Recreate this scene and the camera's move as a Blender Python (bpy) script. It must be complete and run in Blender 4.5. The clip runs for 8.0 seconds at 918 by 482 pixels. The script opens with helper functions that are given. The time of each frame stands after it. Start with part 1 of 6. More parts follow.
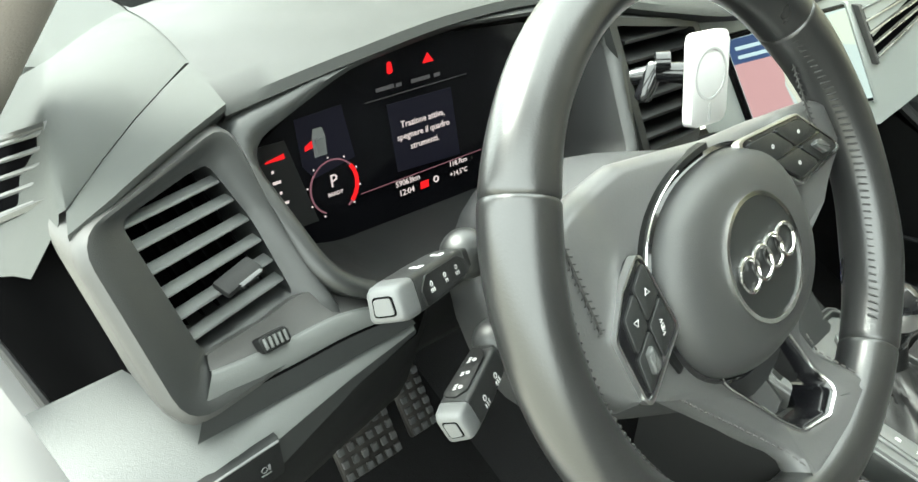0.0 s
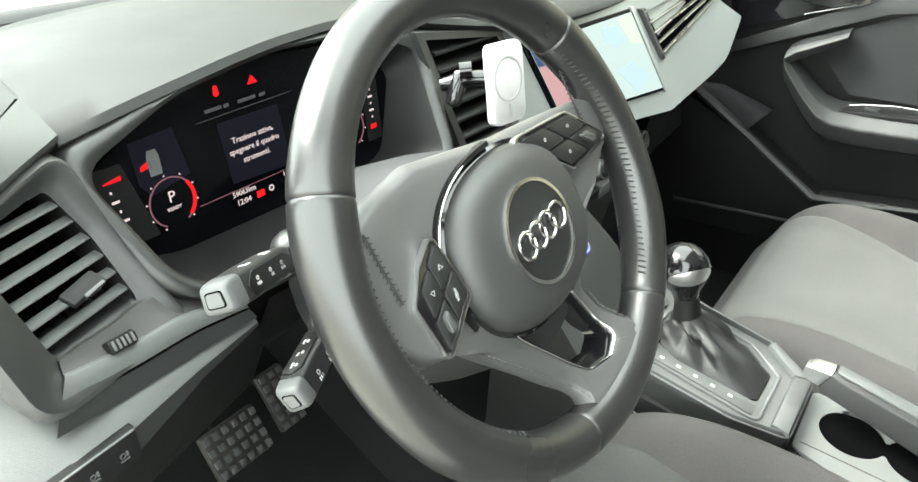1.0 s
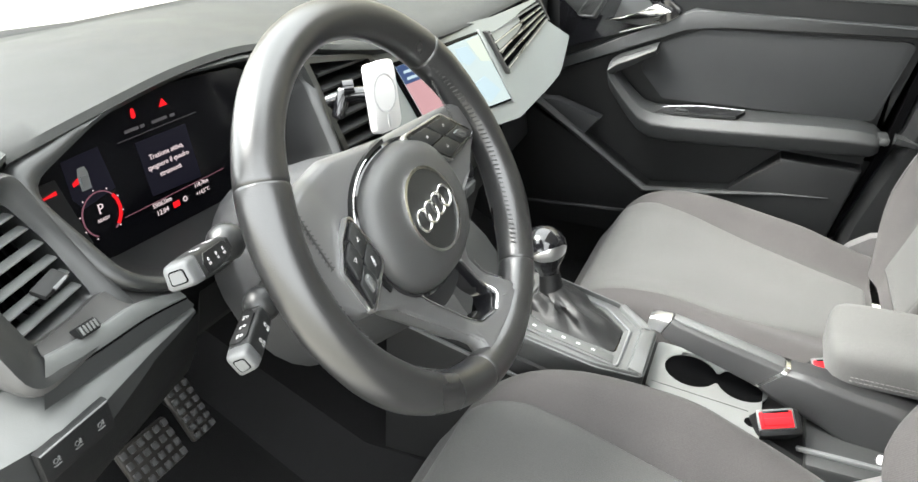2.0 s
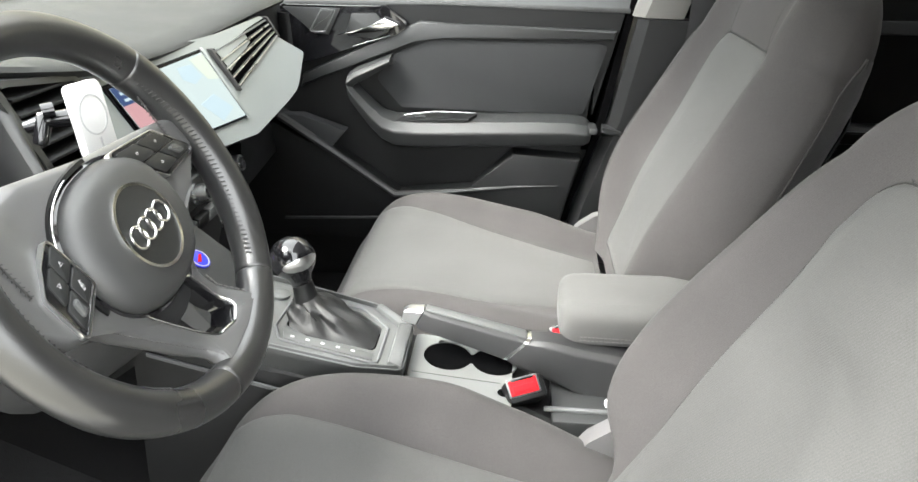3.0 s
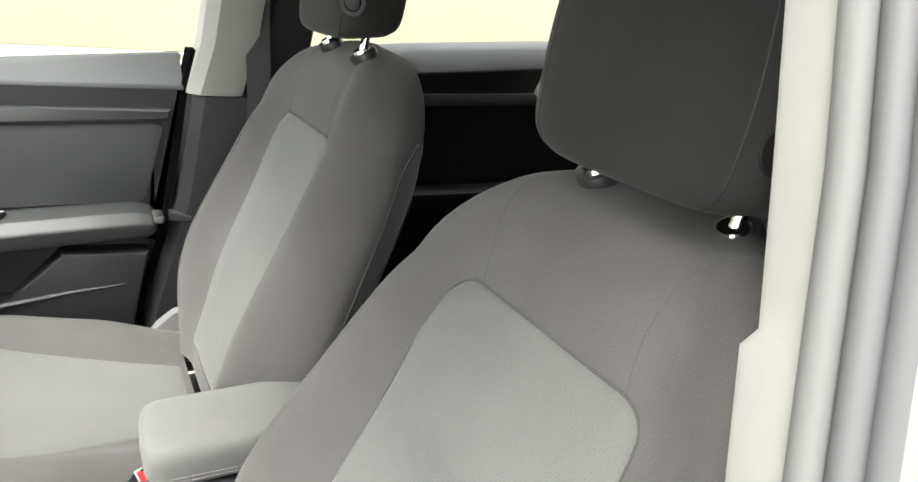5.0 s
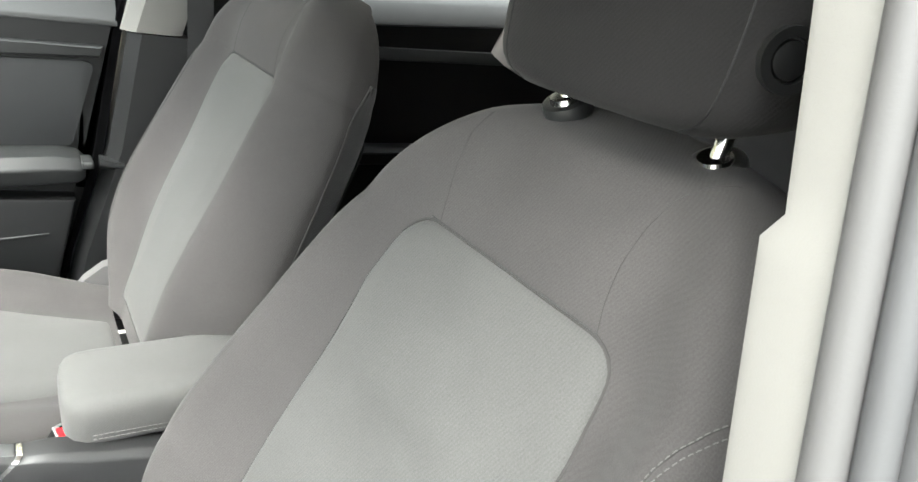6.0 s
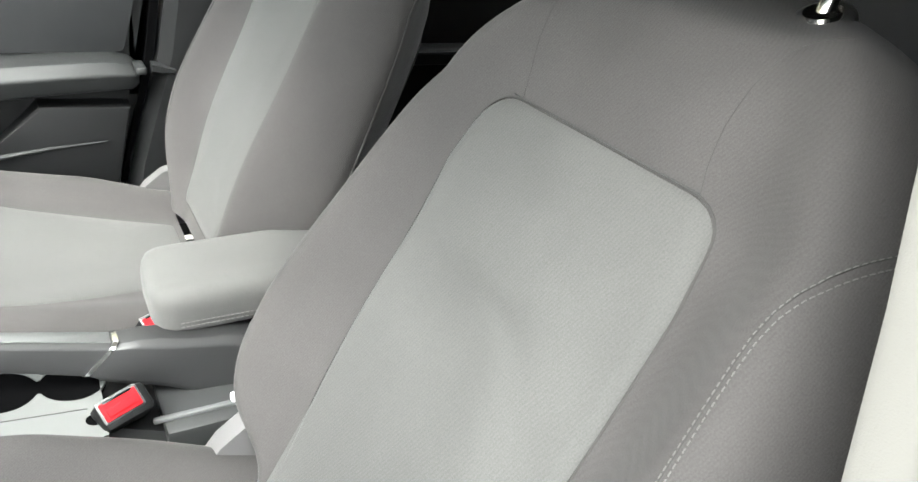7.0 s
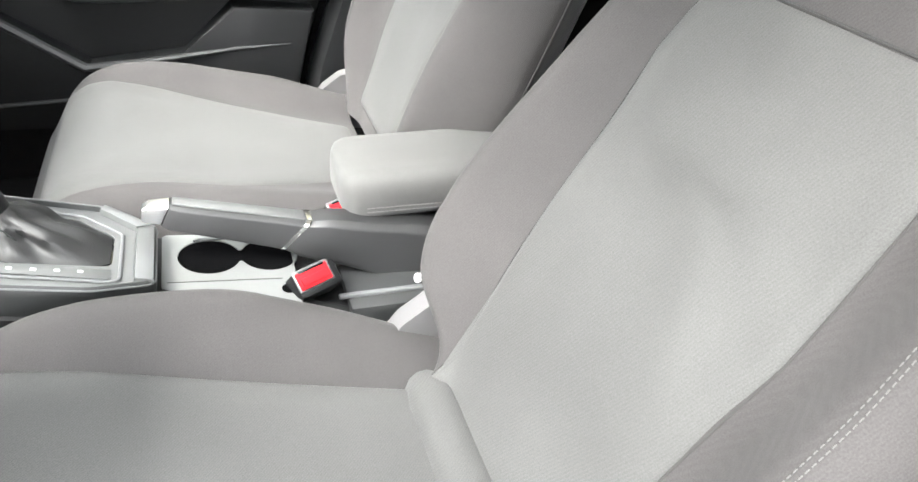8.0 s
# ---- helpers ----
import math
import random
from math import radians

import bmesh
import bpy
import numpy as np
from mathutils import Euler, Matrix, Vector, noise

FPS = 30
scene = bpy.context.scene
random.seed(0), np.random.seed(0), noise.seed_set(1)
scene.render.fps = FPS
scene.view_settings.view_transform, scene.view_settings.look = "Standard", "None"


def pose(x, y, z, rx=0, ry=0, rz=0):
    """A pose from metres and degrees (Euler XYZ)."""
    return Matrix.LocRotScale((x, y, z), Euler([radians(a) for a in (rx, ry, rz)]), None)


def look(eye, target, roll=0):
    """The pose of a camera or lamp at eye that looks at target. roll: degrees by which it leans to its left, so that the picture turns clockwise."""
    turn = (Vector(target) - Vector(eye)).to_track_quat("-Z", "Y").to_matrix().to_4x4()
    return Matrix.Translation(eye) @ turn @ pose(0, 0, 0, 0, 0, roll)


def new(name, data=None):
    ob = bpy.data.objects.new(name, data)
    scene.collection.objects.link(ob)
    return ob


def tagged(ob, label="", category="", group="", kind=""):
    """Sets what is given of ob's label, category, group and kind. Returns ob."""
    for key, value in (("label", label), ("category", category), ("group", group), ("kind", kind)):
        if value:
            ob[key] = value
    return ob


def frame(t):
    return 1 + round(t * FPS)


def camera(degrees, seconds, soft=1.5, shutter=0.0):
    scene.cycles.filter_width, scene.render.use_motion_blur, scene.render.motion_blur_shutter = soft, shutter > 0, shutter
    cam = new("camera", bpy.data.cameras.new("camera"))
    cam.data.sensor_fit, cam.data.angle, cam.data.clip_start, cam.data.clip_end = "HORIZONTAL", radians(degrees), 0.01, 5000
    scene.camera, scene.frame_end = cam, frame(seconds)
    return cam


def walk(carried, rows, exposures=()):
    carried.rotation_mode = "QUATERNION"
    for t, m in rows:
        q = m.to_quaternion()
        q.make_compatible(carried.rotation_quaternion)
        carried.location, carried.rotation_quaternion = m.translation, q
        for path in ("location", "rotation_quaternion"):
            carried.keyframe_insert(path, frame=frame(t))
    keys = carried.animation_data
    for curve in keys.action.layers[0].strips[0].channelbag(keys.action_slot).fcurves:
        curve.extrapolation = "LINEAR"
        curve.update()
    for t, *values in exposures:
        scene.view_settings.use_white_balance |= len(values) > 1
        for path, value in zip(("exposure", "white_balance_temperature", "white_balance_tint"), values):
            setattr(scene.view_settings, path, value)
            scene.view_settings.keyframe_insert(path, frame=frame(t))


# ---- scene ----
cam = camera(64.30, 8.0)
PATH = [
    (0.0, -0.7122, 0.1091, 1.0618, 61.07, -0.18, -44.04),
    (0.5, -0.6925, 0.0672, 1.0747, 60.48, -0.29, -49.57),
    (1.0, -0.7371, 0.0355, 1.0922, 61.14, -0.23, -54.79),
    (1.2, -0.7641, 0.0314, 1.1013, 61.56, -0.15, -56.99),
    (2.3, -0.8735, -0.0079, 1.1073, 64.13, -0.71, -71.70),
    (2.5, -0.8801, -0.0189, 1.1043, 64.50, -0.77, -75.22),
    (3.0, -0.8678, -0.0471, 1.0994, 65.37, -1.36, -85.33),
    (3.5, -0.8425, -0.0520, 1.1109, 66.44, -2.10, -95.32),
    (4.0, -0.8118, -0.0505, 1.1177, 67.63, -2.99, -104.11),
    (4.5, -0.7878, -0.0666, 1.1363, 69.44, -4.16, -111.65),
    (4.7, -0.7793, -0.0712, 1.1411, 70.22, -4.63, -114.31),
    (5.8, -0.7372, -0.0986, 1.1050, 70.21, -7.48, -120.76),
    (6.0, -0.7346, -0.0937, 1.0887, 69.54, -8.26, -120.67),
    (6.5, -0.7343, -0.0672, 1.0654, 65.70, -7.69, -120.37),
    (7.0, -0.7274, -0.0474, 1.0553, 62.79, -6.24, -119.19),
    (7.5, -0.7269, -0.0247, 1.0416, 59.69, -4.62, -115.71),
    (8.0, -0.7290, 0.0141, 1.0120, 57.04, -5.11, -108.37),
]
EXPOSURES = [(0.0, 2.80, 6400, -6), (1.2, 2.85, 6400, 0), (2.5, 2.76, 6350, 8), (3.0, 2.80, 6400, 7), (3.5, 2.79, 6450, 7), (4.5, 2.80, 6500, 6), (6.5, 2.89, 6300, 4), (7.5, 2.98, 6300, 6), (8.0, 3.11, 6300, 8)]
walk(cam, [(t, pose(x, y, z, rx, ry, rz)) for t, x, y, z, rx, ry, rz in PATH], EXPOSURES)

# ---- world, sun ----
world = bpy.data.worlds.new("daylight")
scene.world = world
world.use_nodes = True
wn = world.node_tree.nodes
sky = wn.new("ShaderNodeTexSky")
sky.sky_type, sky.sun_disc = "NISHITA", False
sky.sun_elevation, sky.sun_rotation = radians(51), radians(-35)
sky.air_density, sky.dust_density = 1.0, 3.0
wn["Background"].inputs["Strength"].default_value = 0.145
grey = wn.new("ShaderNodeHueSaturation")
grey.inputs["Saturation"].default_value = 0.30
world.node_tree.links.new(sky.outputs[0], grey.inputs["Color"])
# an even layer of bright cloud over the sky
cloud = wn.new("ShaderNodeMix")
cloud.data_type = "RGBA"
cloud.inputs["Factor"].default_value = 0.8
dome = wn.new("ShaderNodeTexCoord")
height = wn.new("ShaderNodeSeparateXYZ")
world.node_tree.links.new(dome.outputs["Generated"], height.inputs[0])
rise = wn.new("ShaderNodeMapRange")
rise.inputs["From Min"].default_value, rise.inputs["From Max"].default_value = 0.0, 0.9
rise.inputs["To Min"].default_value, rise.inputs["To Max"].default_value = 8.6, 9.2
world.node_tree.links.new(height.outputs["Z"], rise.inputs["Value"])
world.node_tree.links.new(rise.outputs["Result"], cloud.inputs[7])
world.node_tree.links.new(grey.outputs[0], cloud.inputs[6])
world.node_tree.links.new(cloud.outputs[2], wn["Background"].inputs[0])
sun = new("sun", bpy.data.lights.new("sun", "SUN"))
sun.data.energy, sun.data.angle, sun.data.color = 1.5, radians(28), (1.0, 0.96, 0.91)
sun.matrix_world = look((-2.5, 3.6, 5.4), (0, 0, 0))


# ---- materials ----
def mat(name, color, rough=0.6, metal=0.0, vary=0.12, scale=40.0, bump=0.0, bump_scale=600.0, coat=0.0, sheen=0.0, spec=0.5, weave=0.0, wear=0.0, grain=0.0):
    m = bpy.data.materials.new(name)
    m.use_nodes = True
    nt = m.node_tree
    n, link = nt.nodes, nt.links.new
    b = n["Principled BSDF"]
    b.inputs["Roughness"].default_value, b.inputs["Metallic"].default_value = rough, metal
    b.inputs["Coat Weight"].default_value = coat
    b.inputs["Sheen Weight"].default_value = sheen
    b.inputs["Specular IOR Level"].default_value = spec
    tc = n.new("ShaderNodeTexCoord")
    big, fine = n.new("ShaderNodeTexNoise"), n.new("ShaderNodeTexNoise")
    big.inputs["Scale"].default_value, big.inputs["Detail"].default_value = scale / 4, 4
    fine.inputs["Scale"].default_value, fine.inputs["Detail"].default_value = bump_scale, 3
    link(tc.outputs["Object"], big.inputs["Vector"])
    link(tc.outputs["Object"], fine.inputs["Vector"])
    ramp = n.new("ShaderNodeMapRange")
    ramp.inputs["From Min"].default_value, ramp.inputs["From Max"].default_value = 0.3, 0.7
    ramp.inputs["To Min"].default_value, ramp.inputs["To Max"].default_value = 1 - vary, 1 + vary
    link(big.outputs["Fac"], ramp.inputs["Value"])
    mix = n.new("ShaderNodeVectorMath")
    mix.operation = "SCALE"
    mix.inputs[0].default_value = color
    link(ramp.outputs["Result"], mix.inputs["Scale"])
    link(mix.outputs["Vector"], b.inputs["Base Color"])
    rr = n.new("ShaderNodeMapRange")
    rr.inputs["From Min"].default_value, rr.inputs["From Max"].default_value = 0.3, 0.7
    rr.inputs["To Min"].default_value, rr.inputs["To Max"].default_value = max(0.02, rough * (0.88 - wear)), min(1, rough * (1.1 + wear))
    link(big.outputs["Fac"], rr.inputs["Value"])
    link(rr.outputs["Result"], b.inputs["Roughness"])
    height = fine.outputs["Fac"]
    if grain:
        speck = n.new("ShaderNodeMapRange")
        speck.inputs["From Min"].default_value, speck.inputs["From Max"].default_value = 0.3, 0.7
        speck.inputs["To Min"].default_value, speck.inputs["To Max"].default_value = 1 - grain, 1 + grain
        link(fine.outputs["Fac"], speck.inputs["Value"])
        both = n.new("ShaderNodeMath")
        both.operation = "MULTIPLY"
        link(ramp.outputs["Result"], both.inputs[0])
        link(speck.outputs["Result"], both.inputs[1])
        link(both.outputs[0], mix.inputs["Scale"])
    if weave:
        wv = n.new("ShaderNodeTexWave")
        wv.wave_type, wv.bands_direction = "BANDS", "DIAGONAL"
        wv.inputs["Scale"].default_value, wv.inputs["Distortion"].default_value = weave, 0.3
        wv.inputs["Detail"].default_value = 1
        link(tc.outputs["Object"], wv.inputs["Vector"])
        add = n.new("ShaderNodeMath")
        add.operation = "ADD"
        soft = n.new("ShaderNodeMath")
        soft.operation = "MULTIPLY"
        soft.inputs[1].default_value = 0.3
        link(wv.outputs["Fac"], soft.inputs[0])
        link(soft.outputs[0], add.inputs[0])
        link(fine.outputs["Fac"], add.inputs[1])
        height = add.outputs[0]
        tone = n.new("ShaderNodeMapRange")
        tone.inputs["To Min"].default_value, tone.inputs["To Max"].default_value = 0.955, 1.04
        link(wv.outputs["Fac"], tone.inputs["Value"])
        mul = n.new("ShaderNodeVectorMath")
        mul.operation = "SCALE"
        link(mix.outputs["Vector"], mul.inputs[0])
        link(tone.outputs["Result"], mul.inputs["Scale"])
        link(mul.outputs["Vector"], b.inputs["Base Color"])
    if bump:
        bp = n.new("ShaderNodeBump")
        bp.inputs["Strength"].default_value, bp.inputs["Distance"].default_value = bump, 0.0006
        link(height, bp.inputs["Height"])
        link(bp.outputs["Normal"], b.inputs["Normal"])
    return m


def glow(name, color, strength):
    m = mat(name, tuple(c * 0.06 for c in color), 0.5, vary=0.0, spec=0.08)
    b = m.node_tree.nodes["Principled BSDF"]
    b.inputs["Emission Color"].default_value, b.inputs["Emission Strength"].default_value = (*color, 1), strength
    return m


FABRIC = mat("seat_fabric", (0.0432, 0.0406, 0.0401), 0.94, vary=0.17, scale=34, bump=0.4, bump_scale=900, sheen=0.05, weave=190, grain=0.16, spec=0.25)
FABRIC_MID = mat("seat_centre_fabric", (0.0660, 0.0656, 0.0635), 0.94, vary=0.12, scale=30, bump=0.4, bump_scale=900, sheen=0.06, weave=190, grain=0.14, spec=0.25)
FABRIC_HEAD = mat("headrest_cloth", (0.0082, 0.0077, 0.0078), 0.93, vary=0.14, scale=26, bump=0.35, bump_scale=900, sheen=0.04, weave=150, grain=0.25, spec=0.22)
FABRIC_DARK = mat("seat_back_cloth", (0.03, 0.03, 0.032), 0.9, vary=0.1, bump=0.3)
THREAD = mat("stitch_thread", (0.082, 0.079, 0.077), 0.8, vary=0.05)
SEAM = mat("sewn_seam", (0.03, 0.029, 0.028), 0.9, vary=0.05)
# near black without gloss: in openings it puts their shade into colour
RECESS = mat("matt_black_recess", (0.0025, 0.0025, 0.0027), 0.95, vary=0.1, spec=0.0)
THREAD_DARK = mat("dark_thread", (0.03, 0.03, 0.03), 0.85, vary=0.05)
RIM_LEATHER = mat("rim_leather", (0.0150, 0.0150, 0.0152), 0.31, spec=0.82, vary=0.12, scale=50, bump=0.16, bump_scale=700, wear=0.03)
LEATHER = mat("wheel_leather", (0.074, 0.074, 0.0745), 0.42, spec=0.8, vary=0.15, scale=60, bump=0.14, bump_scale=700, wear=0.08)
DASH = mat("soft_dash_skin", (0.032, 0.034, 0.033), 0.5, vary=0.05, scale=30, bump=0.3, bump_scale=1500)
DASH_TOP = mat("dash_top_skin", (0.0152, 0.0164, 0.0157), 0.60, spec=0.35, vary=0.06, scale=30, bump=0.35, bump_scale=1500)
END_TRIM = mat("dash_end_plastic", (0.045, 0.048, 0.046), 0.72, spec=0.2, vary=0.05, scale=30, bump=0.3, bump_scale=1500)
# pale tone for lit lips, ledge tops and slats: the light is in the colour
LEDGE = mat("lit_edge_plastic", (0.080, 0.083, 0.082), 0.5, vary=0.05, scale=30, bump=0.3, bump_scale=1500)
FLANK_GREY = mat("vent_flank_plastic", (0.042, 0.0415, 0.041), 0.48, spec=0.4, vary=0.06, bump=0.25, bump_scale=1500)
GATE = mat("gear_gate_grey", (0.090, 0.0925, 0.092), 0.36, metal=0.2, vary=0.06, scale=30, bump=0.15, bump_scale=1500)
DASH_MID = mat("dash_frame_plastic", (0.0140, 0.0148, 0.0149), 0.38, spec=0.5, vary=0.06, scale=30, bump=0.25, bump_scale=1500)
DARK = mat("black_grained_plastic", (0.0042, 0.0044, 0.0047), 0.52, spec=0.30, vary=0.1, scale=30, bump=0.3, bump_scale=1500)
DOOR_MID = mat("door_grey_plastic", (0.0180, 0.0188, 0.0192), 0.50, spec=0.5, vary=0.08, bump=0.25, bump_scale=1500)
HORN = mat("airbag_cover_plastic", (0.029, 0.0294, 0.0296), 0.50, spec=0.7, vary=0.06, bump=0.3, bump_scale=1500)
STALK = mat("stalk_plastic", (0.0135, 0.0142, 0.0145), 0.40, spec=0.55, vary=0.06, bump=0.15, bump_scale=1500)
# darker copy of the seat cloth: the shade of the flanks is in its colour
FABRIC_SIDE = mat("shaded_side_cloth", (0.021, 0.0202, 0.0205), 0.93, vary=0.14, scale=30, bump=0.4, bump_scale=900, sheen=0.15, weave=150, grain=0.2)
DOOR_CLOTH = mat("door_insert", (0.0135, 0.0142, 0.0155), 0.66, vary=0.08, bump=0.3, bump_scale=1200)
SILVER = mat("silver_trim", (0.29, 0.307, 0.295), 0.42, metal=0.2, vary=0.05, scale=20, bump=0.1, bump_scale=1600)
GLOSS = mat("gloss_black", (0.006, 0.006, 0.007), 0.12, vary=0.05, coat=0.5)
CHROME = mat("chrome", (0.75, 0.75, 0.74), 0.14, metal=1.0, vary=0.04)
SATIN = mat("satin_metal", (0.62, 0.62, 0.62), 0.28, metal=1.0, vary=0.05)
RUBBER = mat("rubber_seal", (0.05, 0.05, 0.052), 0.7, vary=0.1, bump=0.2)
SEAL_GREY = mat("grey_door_seal", (0.068, 0.066, 0.066), 0.75, vary=0.1, bump=0.2)
CREAM = mat("light_pillar_trim", (0.150, 0.146, 0.136), 0.8, vary=0.04, bump=0.3, bump_scale=1200)
HEADLINER = mat("headliner_cloth", (0.66, 0.645, 0.61), 0.95, vary=0.04, bump=0.3)
PILLAR_GREY = mat("pillar_cloth_grey", (0.17, 0.155, 0.145), 0.9, vary=0.05, bump=0.4)
CARPET = mat("black_carpet", (0.0062, 0.0062, 0.0066), 0.97, spec=0.2, vary=0.3, scale=80, bump=1.0, bump_scale=500)
CREAM_WALL = mat("cream_plaster", (0.19, 0.175, 0.125), 0.95, vary=0.10, scale=2, bump=0.3, bump_scale=60)
BODY = mat("pale_body_paint", (0.27, 0.27, 0.275), 0.4, vary=0.03, coat=0.4)
RED = mat("red_plastic", (0.36, 0.008, 0.012), 0.7, spec=0.1, vary=0.08)
WHITE = mat("white_plastic", (0.62, 0.615, 0.61), 0.4, vary=0.02)
PALE_PLASTIC = mat("pale_console_plastic", (0.088, 0.090, 0.092), 0.5, vary=0.06, scale=30, bump=0.25, bump_scale=1500)
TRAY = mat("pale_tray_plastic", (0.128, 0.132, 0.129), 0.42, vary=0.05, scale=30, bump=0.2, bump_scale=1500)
PALE = mat("pale_grey_ring", (0.42, 0.42, 0.42), 0.5, vary=0.02)
HINGE = mat("pale_hinge_plastic", (0.092, 0.089, 0.090), 0.6, vary=0.08, scale=40, bump=0.2, bump_scale=900)
BLUE = mat("blue_sticker", (0.02, 0.03, 0.55), 0.35, vary=0.05)
PRINT = mat("white_print", (0.48, 0.48, 0.48), 0.6, vary=0.02)
BOOT = mat("gaiter_leather", (0.0075, 0.0075, 0.0078), 0.55, vary=0.2, scale=90, bump=0.35, bump_scale=500)
BOOTGREY = mat("boot_grey", (0.0150, 0.0150, 0.0155), 0.52, vary=0.1, bump=0.25)
BELT = mat("belt_webbing", (0.02, 0.02, 0.021), 0.8, bump=0.4)
GROUND = mat("dry_ground", (0.36, 0.345, 0.30), 0.95, vary=0.22, scale=3, bump=0.3, bump_scale=60)
PILLAR_PAINT = mat("grey_pillar_cover", (0.13, 0.128, 0.126), 0.5, vary=0.05, bump=0.1)
PEDAL = mat("pedal_metal", (0.042, 0.039, 0.036), 0.55, metal=0.5, vary=0.25, scale=200)
GLASS_BLACK = mat("display_glass", (0.0015, 0.0015, 0.002), 0.2, vary=0.0, spec=0.12)
LIT_WHITE = glow("lit_white", (0.90, 0.72, 0.74), 0.13)
LIT_RED = glow("lit_red", (1.0, 0.012, 0.02), 0.15)
LIT_DIM = glow("lit_dim", (0.045, 0.042, 0.075), 0.014)
LIT_FAINT = glow("lit_faint", (0.5, 0.46, 0.5), 0.008)
LIT_PINK = glow("lit_pink", (0.62, 0.26, 0.34), 0.045)
LIT_BLUE = glow("lit_map_blue", (0.62, 0.76, 0.82), 0.15)
LIT_MAP = glow("lit_map_pale", (0.70, 0.80, 0.79), 0.14)
LIT_GREEN = glow("lit_map_green", (0.74, 0.80, 0.68), 0.16)
LIT_NAVY = glow("lit_map_navy", (0.08, 0.13, 0.30), 0.10)
LIT_ROSE = glow("lit_map_rose", (0.72, 0.40, 0.42), 0.13)
LIT_CREAM = glow("lit_map_cream", (0.78, 0.76, 0.66), 0.135)


def glass_mat():
    m = bpy.data.materials.new("window_glass")
    m.use_nodes = True
    b = m.node_tree.nodes["Principled BSDF"]
    b.inputs["Base Color"].default_value = (0.95, 0.98, 0.96, 1)
    b.inputs["Roughness"].default_value, b.inputs["Transmission Weight"].default_value = 0.0, 1.0
    b.inputs["IOR"].default_value = 1.02
    return m


GLASS = glass_mat()


# ---- mesh helpers ----
def V(*a):
    return Vector(a)


def thing(name, loc, label, category, group="", kind=""):
    ob = new(name)
    ob.location = loc
    ob.empty_display_size = 0.05
    return tagged(ob, label, category, group, kind)


def finish(ob_name, bm, material, angle=38):
    bmesh.ops.remove_doubles(bm, verts=bm.verts, dist=1e-5)
    bmesh.ops.recalc_face_normals(bm, faces=bm.faces)
    me = bpy.data.meshes.new(ob_name)
    bm.to_mesh(me)
    bm.free()
    me.materials.append(material)
    me.shade_smooth()
    me.set_sharp_from_angle(angle=radians(angle))
    return new(ob_name, me)


def part(name, bm, material, parent=None, label="", angle=38):
    ob = finish(name, bm, material, angle)
    if parent is not None:
        ob.parent = parent
        if parent.data is None:
            ob.matrix_parent_inverse = Matrix.Translation(-parent.location)
    if label:
        ob["label"] = label
    return ob


def add_loft(bm, rings, cap=True, loop=True):
    """Rings of points, each with the same count, joined by quads."""
    vs = [[bm.verts.new(p) for p in r] for r in rings]
    n = len(vs[0])
    for a, b in zip(vs, vs[1:]):
        for i in range(n if loop else n - 1):
            j = (i + 1) % n
            bm.faces.new((a[i], a[j], b[j], b[i]))
    if cap and loop:
        bm.faces.new(vs[0][::-1])
        bm.faces.new(vs[-1])
    return bm


def loft(rings, cap=True, loop=True):
    return add_loft(bmesh.new(), rings, cap, loop)


def add_tube(bm, pts, r, seg=8, closed=False, flat=1.0):
    """A round bar along points; r: a radius, or one for each point."""
    pts = [Vector(p) for p in pts]
    n = len(pts)
    rings = []
    up = None
    for i, p in enumerate(pts):
        a = pts[(i - 1) % n] if closed or i else p
        b = pts[(i + 1) % n] if closed or i < n - 1 else p
        d = (b - a).normalized()
        if up is None:
            up = V(0, 0, 1) if abs(d.z) < 0.9 else V(1, 0, 0)
        side = d.cross(up).normalized()
        up = side.cross(d).normalized()
        rad = r[i] if isinstance(r, (list, tuple)) else r
        rings.append([p + side * (math.cos(2 * math.pi * k / seg) * rad) + up * (math.sin(2 * math.pi * k / seg) * rad * flat) for k in range(seg)])
    if closed:
        rings.append(rings[0])
    return add_loft(bm, rings, cap=not closed)


def tube(pts, r, seg=8, closed=False, flat=1.0):
    return add_tube(bmesh.new(), pts, r, seg, closed, flat)


def add_prism(bm, outline, back, bevel=0.0, seg=2):
    """A plate: outline (3D points, in one plane) drawn out along the vector back; its front edges rounded."""
    start = len(bm.verts)
    f = [bm.verts.new(p) for p in outline]
    g = [bm.verts.new(Vector(p) + back) for p in outline]
    front = bm.faces.new(f)
    bm.faces.new(g[::-1])
    n = len(f)
    for i in range(n):
        bm.faces.new((f[i], g[i], g[(i + 1) % n], f[(i + 1) % n]))
    if bevel:
        bmesh.ops.bevel(bm, geom=list(front.edges), offset=bevel, segments=seg, affect="EDGES", profile=0.5)
    return bm


def prism(outline, back, bevel=0.0, seg=2):
    return add_prism(bmesh.new(), [Vector(p) for p in outline], Vector(back), bevel, seg)


